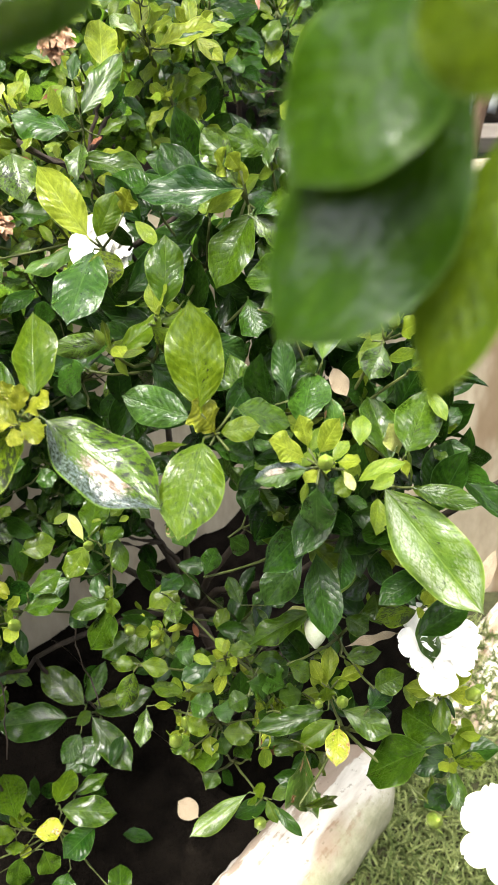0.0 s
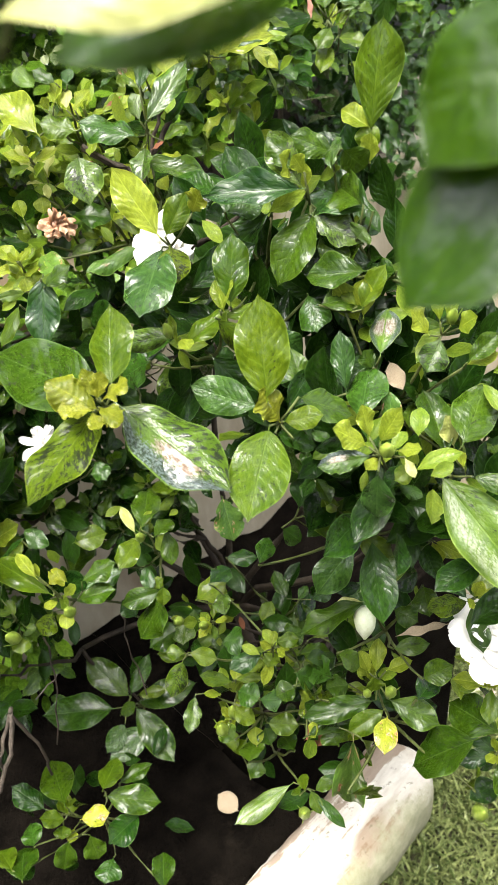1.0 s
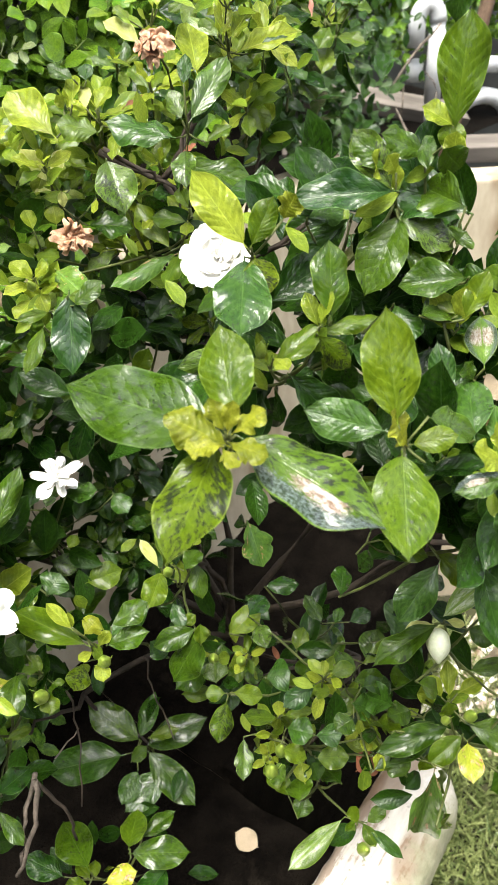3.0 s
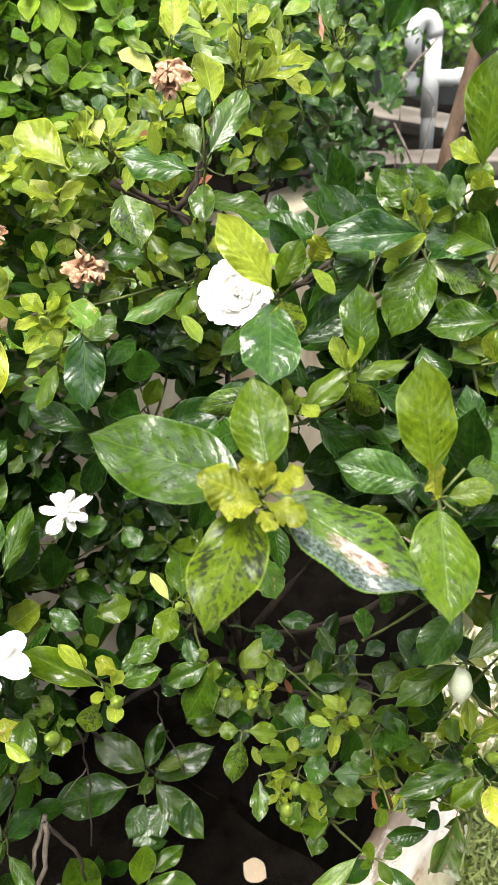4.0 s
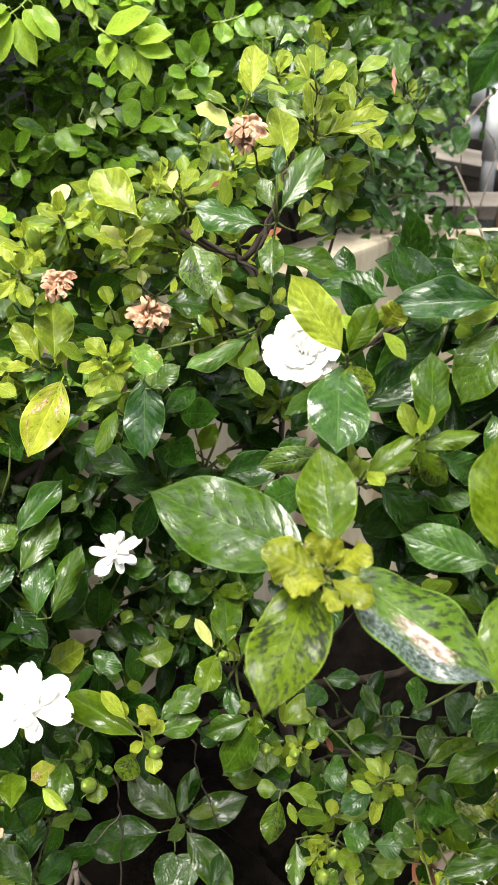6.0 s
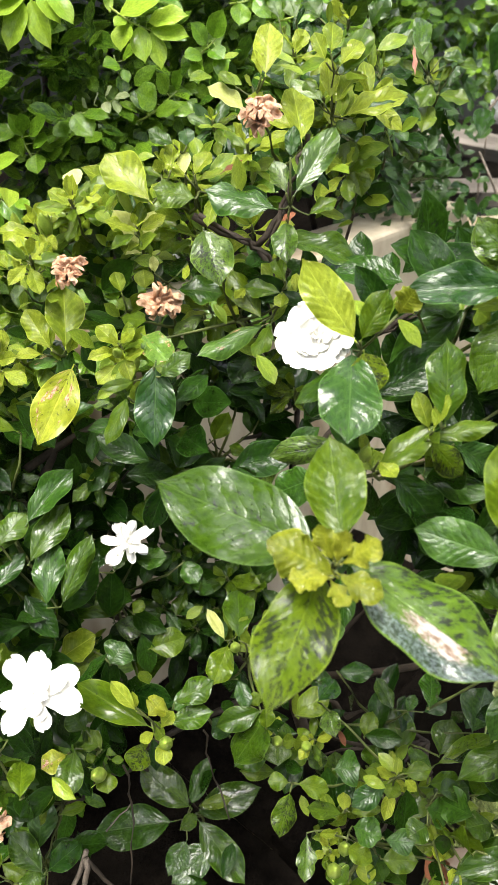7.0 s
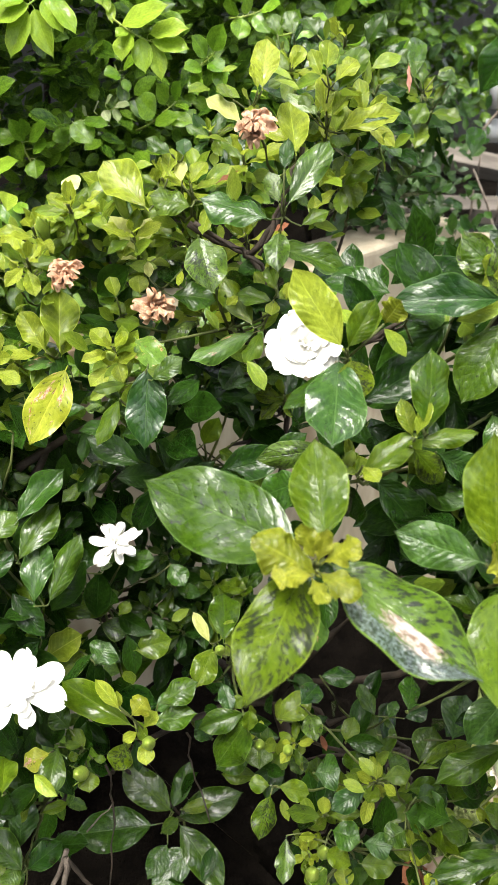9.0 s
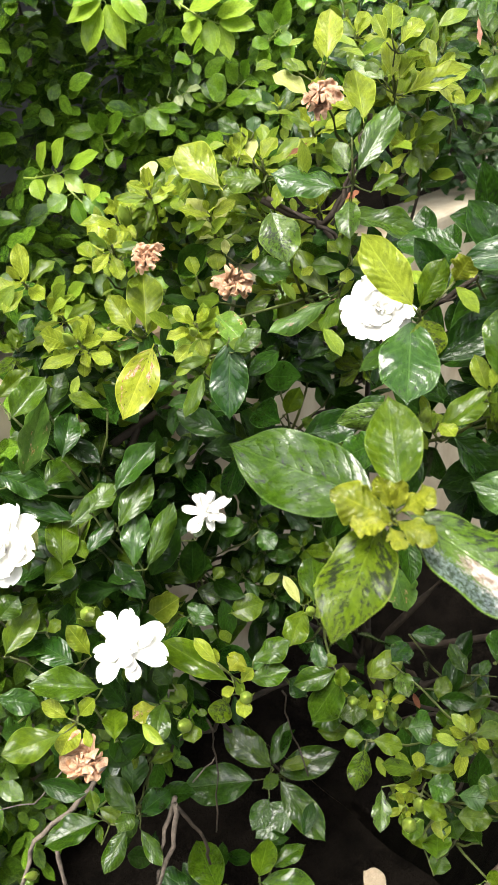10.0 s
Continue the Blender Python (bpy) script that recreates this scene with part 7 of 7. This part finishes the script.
def spray_of(material, base, tip, leaflets):
    """A pinnate spray whose leaflets are given one by one: foot, point and width."""
    bm = bmesh.new()
    tube(bm, bent(base, tip, 0.003, 4, 0.001), [0.0013, 0.0012, 0.001, 0.0008, 0.0006], 5)
    for foot, point, width in leaflets:
        near = Vector(base).lerp(Vector(tip), max(0.0, min(1.0, (Vector(foot) - Vector(base)).dot(Vector(tip) - Vector(base)) / (Vector(tip) - Vector(base)).length_squared)))
        tube(bm, [near, Vector(foot)], [0.0006, 0.0005], 4)
    stalk = part("frond", bm, bud_green, hedge, "glossy pinnate frond")
    stalk.matrix_parent_inverse = Matrix.Translation(-HEDGE_HOME)
    for foot, point, width in leaflets:
        ob = new("leaflet", random.choice(ROUNDED))
        ob.material_slots[0].link = "OBJECT"
        ob.material_slots[0].material = material
        ob.matrix_basis = leaf_pose(foot, point, width, roll_for(foot, point, Vector((random.gauss(0, 0.2), -0.72, 0.68))))
        ob.parent = stalk


spray_of(hedge_young, (-0.320, 0.995, 1.761), (-0.272, 0.985, 1.736), (
    ((-0.311, 0.985, 1.753), (-0.253, 0.970, 1.774), 0.031),
    ((-0.279, 0.985, 1.745), (-0.233, 0.970, 1.753), 0.026),
    ((-0.277, 0.985, 1.740), (-0.232, 0.970, 1.731), 0.024),
    ((-0.275, 0.985, 1.738), (-0.264, 0.970, 1.700), 0.021),
    ((-0.289, 0.985, 1.743), (-0.283, 0.970, 1.706), 0.024),
    ((-0.300, 0.985, 1.746), (-0.311, 0.970, 1.720), 0.029),
    ((-0.302, 0.985, 1.749), (-0.313, 0.970, 1.744), 0.015),
))
spray_of(hedge_young, (-0.374, 0.950, 1.790), (-0.403, 0.940, 1.769), (
    ((-0.394, 0.940, 1.773), (-0.437, 0.925, 1.755), 0.028),
    ((-0.397, 0.940, 1.769), (-0.422, 0.925, 1.724), 0.028),
    ((-0.392, 0.940, 1.770), (-0.375, 0.925, 1.723), 0.024),
    ((-0.382, 0.940, 1.777), (-0.359, 0.925, 1.747), 0.024),
    ((-0.373, 0.940, 1.781), (-0.346, 0.925, 1.744), 0.021),
    ((-0.397, 0.940, 1.778), (-0.427, 0.925, 1.772), 0.018),
))
spray_of(hedge_young, (-0.496, 0.852, 1.611), (-0.439, 0.842, 1.617), (
    ((-0.454, 0.842, 1.618), (-0.434, 0.827, 1.652), 0.022),
    ((-0.439, 0.842, 1.618), (-0.396, 0.827, 1.634), 0.019),
    ((-0.444, 0.842, 1.613), (-0.421, 0.827, 1.593), 0.017),
    ((-0.457, 0.842, 1.614), (-0.449, 0.827, 1.594), 0.020),
    ((-0.470, 0.842, 1.618), (-0.454, 0.827, 1.650), 0.020),
    ((-0.479, 0.842, 1.611), (-0.471, 0.827, 1.590), 0.019),
))
spray_of(hedge_young, (-0.519, 0.842, 1.465), (-0.471, 0.832, 1.472), (
    ((-0.489, 0.832, 1.473), (-0.462, 0.817, 1.509), 0.019),
    ((-0.471, 0.832, 1.474), (-0.442, 0.817, 1.498), 0.019),
    ((-0.479, 0.832, 1.469), (-0.461, 0.817, 1.446), 0.019),
    ((-0.492, 0.832, 1.468), (-0.496, 0.817, 1.442), 0.017),
    ((-0.503, 0.832, 1.471), (-0.490, 0.817, 1.504), 0.017),
))
spray_of(hedge_young, (-0.431, 0.970, 1.820), (-0.455, 0.960, 1.808), (
    ((-0.455, 0.960, 1.809), (-0.450, 0.945, 1.783), 0.028),
    ((-0.439, 0.960, 1.812), (-0.430, 0.945, 1.790), 0.020),
    ((-0.404, 0.960, 1.813), (-0.382, 0.945, 1.788), 0.023),
    ((-0.464, 0.960, 1.811), (-0.478, 0.945, 1.795), 0.020),
))
spray_of(hedge_young, (-0.353, 1.030, 1.798), (-0.322, 1.020, 1.767), (
    ((-0.353, 1.020, 1.795), (-0.354, 1.005, 1.779), 0.011),
    ((-0.343, 1.020, 1.793), (-0.333, 1.005, 1.775), 0.012),
    ((-0.333, 1.020, 1.789), (-0.325, 1.005, 1.768), 0.012),
    ((-0.326, 1.020, 1.780), (-0.322, 1.005, 1.756), 0.011),
    ((-0.327, 1.020, 1.792), (-0.315, 1.005, 1.781), 0.012),
    ((-0.339, 1.020, 1.797), (-0.328, 1.005, 1.800), 0.009),
))
spray_of(hedge_young, (-0.294, 1.040, 1.796), (-0.273, 1.030, 1.789), (
    ((-0.296, 1.030, 1.782), (-0.280, 1.015, 1.783), 0.014),
    ((-0.286, 1.030, 1.793), (-0.261, 1.015, 1.784), 0.018),
    ((-0.266, 1.030, 1.797), (-0.255, 1.015, 1.781), 0.013),
    ((-0.250, 1.030, 1.795), (-0.240, 1.015, 1.783), 0.013),
))
spray_of(hedge_mid, (-0.416, 1.010, 1.623), (-0.369, 1.000, 1.657), (
    ((-0.397, 1.000, 1.648), (-0.387, 0.985, 1.632), 0.024),
    ((-0.380, 1.000, 1.655), (-0.354, 0.985, 1.631), 0.030),
    ((-0.367, 1.000, 1.655), (-0.333, 0.985, 1.653), 0.016),
    ((-0.405, 1.000, 1.633), (-0.409, 0.985, 1.625), 0.012),
))
spray_of(hedge_mid, (-0.311, 1.045, 1.640), (-0.254, 1.035, 1.676), (
    ((-0.282, 1.035, 1.660), (-0.303, 1.020, 1.678), 0.038),
    ((-0.269, 1.035, 1.671), (-0.278, 1.020, 1.695), 0.023),
    ((-0.259, 1.035, 1.674), (-0.251, 1.020, 1.697), 0.020),
    ((-0.287, 1.035, 1.649), (-0.254, 1.020, 1.660), 0.023),
    ((-0.293, 1.035, 1.644), (-0.293, 1.020, 1.651), 0.016),
    ((-0.272, 1.035, 1.657), (-0.235, 1.020, 1.650), 0.023),
))
spray_of(hedge_mid, (-0.321, 1.030, 1.689), (-0.326, 1.020, 1.714), (
    ((-0.320, 1.020, 1.703), (-0.337, 1.005, 1.706), 0.023),
    ((-0.317, 1.020, 1.708), (-0.296, 1.005, 1.727), 0.016),
    ((-0.316, 1.020, 1.700), (-0.310, 1.005, 1.686), 0.012),
))
spray_of(hedge_mid, (-0.433, 1.000, 1.604), (-0.446, 0.990, 1.646), (
    ((-0.444, 0.990, 1.639), (-0.484, 0.975, 1.640), 0.026),
    ((-0.438, 0.990, 1.638), (-0.433, 0.975, 1.661), 0.019),
    ((-0.433, 0.990, 1.634), (-0.404, 0.975, 1.657), 0.024),
    ((-0.429, 0.990, 1.626), (-0.406, 0.975, 1.631), 0.022),
    ((-0.428, 0.990, 1.614), (-0.425, 0.975, 1.593), 0.026),
    ((-0.438, 0.990, 1.633), (-0.447, 0.975, 1.660), 0.017),
))
spray_of(hedge_pale, (-0.374, 1.020, 1.653), (-0.322, 1.010, 1.672), (
    ((-0.354, 1.010, 1.664), (-0.344, 0.995, 1.677), 0.011),
    ((-0.340, 1.010, 1.671), (-0.329, 0.995, 1.684), 0.011),
    ((-0.329, 1.010, 1.670), (-0.308, 0.995, 1.674), 0.011),
    ((-0.342, 1.010, 1.666), (-0.334, 0.995, 1.656), 0.012),
    ((-0.329, 1.010, 1.668), (-0.323, 0.995, 1.655), 0.011),
    ((-0.363, 1.010, 1.660), (-0.365, 0.995, 1.673), 0.009),
))
spray_of(hedge_mid, (-0.470, 0.910, 1.587), (-0.433, 0.900, 1.549), (
    ((-0.461, 0.900, 1.576), (-0.449, 0.885, 1.543), 0.022),
    ((-0.448, 0.900, 1.578), (-0.423, 0.885, 1.556), 0.023),
    ((-0.431, 0.900, 1.578), (-0.413, 0.885, 1.570), 0.016),
    ((-0.468, 0.900, 1.579), (-0.492, 0.885, 1.568), 0.026),
))
spray_of(hedge_mid, (-0.234, 1.060, 1.709), (-0.204, 1.050, 1.733), (
    ((-0.219, 1.050, 1.721), (-0.233, 1.035, 1.745), 0.024),
    ((-0.212, 1.050, 1.727), (-0.198, 1.035, 1.756), 0.024),
    ((-0.216, 1.050, 1.716), (-0.198, 1.035, 1.708), 0.024),
    ((-0.225, 1.050, 1.712), (-0.246, 1.035, 1.709), 0.022),
    ((-0.205, 1.050, 1.714), (-0.197, 1.035, 1.683), 0.022),
    ((-0.234, 1.050, 1.703), (-0.231, 1.035, 1.681), 0.020),
))
spray_of(hedge_mid, (-0.191, 1.090, 1.763), (-0.148, 1.080, 1.773), (
    ((-0.183, 1.080, 1.764), (-0.194, 1.065, 1.783), 0.023),
    ((-0.169, 1.080, 1.767), (-0.171, 1.065, 1.788), 0.023),
    ((-0.162, 1.080, 1.767), (-0.142, 1.065, 1.748), 0.025),
    ((-0.154, 1.080, 1.771), (-0.129, 1.065, 1.777), 0.023),
    ((-0.176, 1.080, 1.764), (-0.180, 1.065, 1.740), 0.025),
))
spray_of(hedge_mid, (-0.135, 1.090, 1.742), (-0.093, 1.080, 1.758), (
    ((-0.126, 1.080, 1.745), (-0.137, 1.065, 1.764), 0.021),
    ((-0.114, 1.080, 1.750), (-0.109, 1.065, 1.771), 0.021),
    ((-0.107, 1.080, 1.749), (-0.091, 1.065, 1.731), 0.023),
    ((-0.097, 1.080, 1.757), (-0.073, 1.065, 1.762), 0.021),
))

placed = []
for k in range(6600):
    along, deep = random.uniform(-0.75, 1.75), abs(random.gauss(0, 0.07))
    low = -0.58 if along < -0.06 else (0.0 if along < 0.5 else 0.12 + 0.25 * min(1.0, (along - 0.5) * 2))
    up = random.uniform(low, 0.95)
    front_y = 0.75 + 0.07 * noise.noise(Vector((along * 5, up * 5, 3))) + (0.5 if along > 1.0 else 0.0)
    if up < 0.06:
        front_y = 0.55
    p = ORIGIN + ALONG * along + ACROSS * (front_y + deep) + Vector((0, 0, TERRACE_Z + 0.02 + up))
    way = Vector((random.gauss(0, 0.7), random.gauss(-0.5, 0.6), random.gauss(0.25, 0.6))).normalized()
    up_way = (Vector((0, -0.6, 0.8)) + Vector((random.gauss(0, 0.3), random.gauss(0, 0.3), 0))).normalized()
    placed += frond_leaflets(p, p + way * random.uniform(0.04, 0.085), random.choice((4, 5, 6)), random.uniform(0.024, 0.040), up_way)
stuff = joined_leaves("hedge_foliage", placed, ROUND, hedge_leaf, hedge)
stuff.matrix_parent_inverse = Matrix.Translation(-HEDGE_HOME)
tagged(stuff, "glossy dark green rounded hedge leaves", kind="stuff")
for k in range(26):
    along = -2.1 + 0.13 * k + random.uniform(-0.04, 0.04)
    p = ORIGIN + ALONG * along + ACROSS * random.uniform(0.88, 0.98) + Vector((0, 0, TERRACE_Z - 0.02))
    bm = bmesh.new()
    tube(bm, bent(p, p + Vector((random.uniform(-0.1, 0.1), random.uniform(-0.05, 0.05), random.uniform(0.7, 1.1))), 0.0, 7, 0.02), [0.007, 0.0065, 0.006, 0.0055, 0.005, 0.0045, 0.004, 0.003], 6)
    part("stem", bm, bark, hedge).matrix_parent_inverse = Matrix.Translation(-HEDGE_HOME)

# ---- dim undergrowth far behind ----
under = thing("undergrowth", "dim dark-leaved shrubs in the shade far behind", "shrub", at=(0.9, 2.9, TERRACE_Z))
UNDER_HOME = under.location.copy()
placed = []
for k in range(2600):
    p = Vector((random.uniform(-0.4, 2.0), 2.75 + abs(random.gauss(0, 0.15)), TERRACE_Z + random.uniform(0.22, 1.3)))
    p.y += 0.12 * noise.noise(p * 4)
    way = Vector((random.gauss(0, 0.7), random.gauss(-0.5, 0.6), random.gauss(0.0, 0.6))).normalized()
    placed += frond_leaflets(p, p + way * 0.08, 4, random.uniform(0.03, 0.055), Vector((random.gauss(0, 0.3), -0.7, 0.7)).normalized())
stuff = joined_leaves("undergrowth_foliage", placed, ROUND, hedge_leaf, under)
stuff.matrix_parent_inverse = Matrix.Translation(-UNDER_HOME)
tagged(stuff, "dim dark green shrub leaves", kind="stuff")

# ---- creeper on the wall's top ----
creeper = thing("creeper", "small-leaved green creeper hanging over the wall top", "creeper", at=(0.25, 1.8, TERRACE_Z))
CREEP_HOME = creeper.location.copy()
for cx, cy, cz, r, n in ((0.17, 1.72, 1.50, 0.07, 60), (0.24, 1.86, 1.55, 0.09, 110), (0.10, 1.75, 1.56, 0.09, 110), (0.20, 1.58, 1.38, 0.06, 55), (0.28, 1.63, 1.38, 0.06, 45), (0.10, 1.57, 1.48, 0.09, 90), (0.19, 1.71, 1.45, 0.08, 80), (0.31, 1.95, 1.42, 0.07, 60), (0.02, 1.62, 1.50, 0.09, 90), (0.12, 1.95, 1.70, 0.14, 200), (0.36, 2.1, 1.62, 0.10, 80)):
    placed = []
    for k in range(n):
        p = Vector((cx, cy, cz)) + Vector((random.gauss(0, 1), random.gauss(0, 1), random.gauss(0, 1))) * r * 0.55
        s = random.uniform(0.022, 0.042)
        q = p + any_way(0.1, -0.3) * s
        placed.append((p, q, s * 0.5, roll_for(p, q, Vector((random.gauss(0, 0.4), -0.7, 0.7)))))
    spray = joined_leaves("spray", placed, SIMPLE, creeper_leaf, creeper)
    spray.matrix_parent_inverse = Matrix.Translation(-CREEP_HOME)
    tagged(spray, "spray of small green creeper leaves", kind="stuff")

# ---- grass below the wall ----
placed = []
for k in range(12000):
    along, off = random.uniform(0.1, 1.25), random.uniform(-0.3, 0.55)
    p = ORIGIN + ALONG * along + ACROSS * off + Vector((0, 0, LAWN_Z))
    way = Vector((random.gauss(0, 0.6), random.gauss(0, 0.6), random.uniform(0.3, 1.1))).normalized()
    s = random.uniform(0.025, 0.085)
    placed.append((p, p + way * s, random.uniform(0.0032, 0.0075), random.gauss(0, 50)))
BLADE = [leaf_verts(4, 2, droop=0.12 * k, fold=0.3, ripple=0, twist=0.2, cup=0, belly=0.35, quilt=0, seed=200 + k) for k in range(3)]
tagged(joined_leaves("grass", placed, BLADE, grass_blade), "short broad-bladed green lawn grass with straw", "grass", kind="stuff")

# ---- roots, dead leaves and fallen bits ----
roots = thing('bare_roots', 'bare grey-brown stems at the foot of the bush', 'branch')


def bare_stem(points, r, material=None):
    bm = bmesh.new()
    pts = []
    for a, b in zip(points, points[1:]):
        pts += bent(a, b, 0.0, 4, 0.003)[:-1]
    pts.append(Vector(points[-1]))
    tube(bm, pts, [r * 0.75 * (1.0 - 0.35 * k / len(pts)) for k in range(len(pts))], 7)
    part("stem", bm, material or root_bark, roots)


def curled_leaf(name, material, base, tip, width, roll, label, parent=None):
    ob = new(name, random.choice(LARGE))
    ob.material_slots[0].link = "OBJECT"
    ob.material_slots[0].material = material
    ob.matrix_basis = leaf_pose(base, tip, width, roll)
    if parent:
        ob.parent = parent
        ob.matrix_parent_inverse = Matrix.Translation(-HOME)
        tagged(ob, label)
    else:
        tagged(ob, label, "leaf")


bare_stem([(-0.407, 0.485, 1.093), (-0.439, 0.457, 1.062), (-0.478, 0.433, 1.041), (-0.490, 0.404, 1.007)], 0.0042)
bare_stem([(-0.457, 0.436, 1.033), (-0.455, 0.421, 0.976)], 0.0035)
bare_stem([(-0.331, 0.458, 1.073), (-0.338, 0.446, 1.020), (-0.369, 0.435, 0.953)], 0.0040)
bare_stem([(-0.331, 0.458, 1.073), (-0.312, 0.460, 1.022), (-0.312, 0.466, 0.954)], 0.0030, bark)
bare_stem([(-0.298, 0.511, 1.133), (-0.296, 0.509, 1.080), (-0.302, 0.479, 0.992)], 0.0016, bark)
bare_stem([(-0.227, 0.566, 1.112), (-0.223, 0.557, 1.079), (-0.204, 0.534, 1.012)], 0.0016, bark)
bare_stem([(-0.326, 0.506, 1.037), (-0.299, 0.520, 1.064)], 0.0012)
bare_stem([(-0.455, 0.491, 1.079), (-0.499, 0.480, 1.029), (-0.552, 0.490, 0.999)], 0.0012)
bare_stem([(-0.331, 0.463, 1.076), (-0.349, 0.449, 1.021), (-0.364, 0.442, 0.960)], 0.0035)
bare_stem([(-0.389, 0.662, 1.401), (-0.365, 0.686, 1.386), (-0.337, 0.736, 1.377)], 0.0060, bark)
bare_stem([(-0.368, 0.680, 1.377), (-0.379, 0.671, 1.349), (-0.398, 0.666, 1.333)], 0.0060, bark)
bare_stem([(-0.206, 0.660, 1.606), (-0.166, 0.657, 1.585), (-0.151, 0.654, 1.573), (-0.144, 0.651, 1.530)], 0.0030, bark)
bare_stem([(-0.153, 0.656, 1.580), (-0.134, 0.664, 1.621), (-0.122, 0.668, 1.650)], 0.0028, bark)
bare_stem([(-0.220, 0.762, 1.344), (-0.190, 0.750, 1.320), (-0.171, 0.752, 1.322)], 0.0014, bark)
bare_stem([(-0.204, 0.803, 1.428), (-0.174, 0.789, 1.392), (-0.169, 0.778, 1.369)], 0.0014, bark)
bare_stem([(-0.093, 0.525, 1.547), (-0.074, 0.525, 1.555), (-0.055, 0.525, 1.566)], 0.0016, bark)
curled_leaf('fallen_leaf', dead_leaf, (-0.118, 0.572, 0.714), (-0.149, 0.590, 0.726), 0.0300, roll_for((-0.118, 0.572, 0.714), (-0.149, 0.590, 0.726), (0, -0.5, 0.85)), 'pale tan dead leaf on the dark soil')
curled_leaf('dead_leaf', rust_leaf, (-0.016, 0.463, 1.032), (0.010, 0.473, 1.039), 0.0263, 10, 'rust-orange dead leaf scrap', gardenia)
curled_leaf('dead_leaf', rust_leaf, (-0.141, 0.650, 1.601), (-0.129, 0.651, 1.607), 0.0124, 10, 'rust-orange dead leaf scrap', gardenia)
curled_leaf('dead_leaf', dead_leaf, (0.106, 0.404, 1.268), (0.063, 0.401, 1.256), 0.0118, 10, 'curled brown dead leaf', gardenia)
curled_leaf('dead_leaf', dead_leaf, (0.053, 0.446, 1.484), (0.063, 0.436, 1.466), 0.0156, 10, 'curled tan dead leaf', gardenia)
curled_leaf('dead_leaf', rust_leaf, (-0.199, 0.643, 1.596), (-0.193, 0.641, 1.588), 0.0104, 10, 'rust-orange dead leaf scrap', gardenia)
curled_leaf('loose_petal', petal_pink, (0.001, 0.910, 1.715), (0.004, 0.908, 1.687), 0.0082, 10, 'single pink-brown withered petal', gardenia)
curled_leaf('dead_leaf', rust_leaf, (-0.089, 0.566, 1.112), (-0.083, 0.553, 1.102), 0.0063, 10, 'rust-orange dead leaf scrap', gardenia)
curled_leaf('dead_leaf', dead_leaf, (0.168, 0.397, 1.360), (0.155, 0.378, 1.334), 0.0105, 10, 'curled brown dead leaf', gardenia)
curled_leaf('dead_leaf', rust_leaf, (-0.189, 0.686, 1.632), (-0.170, 0.688, 1.642), 0.0100, 10, 'rust-orange dead leaf scrap', gardenia)
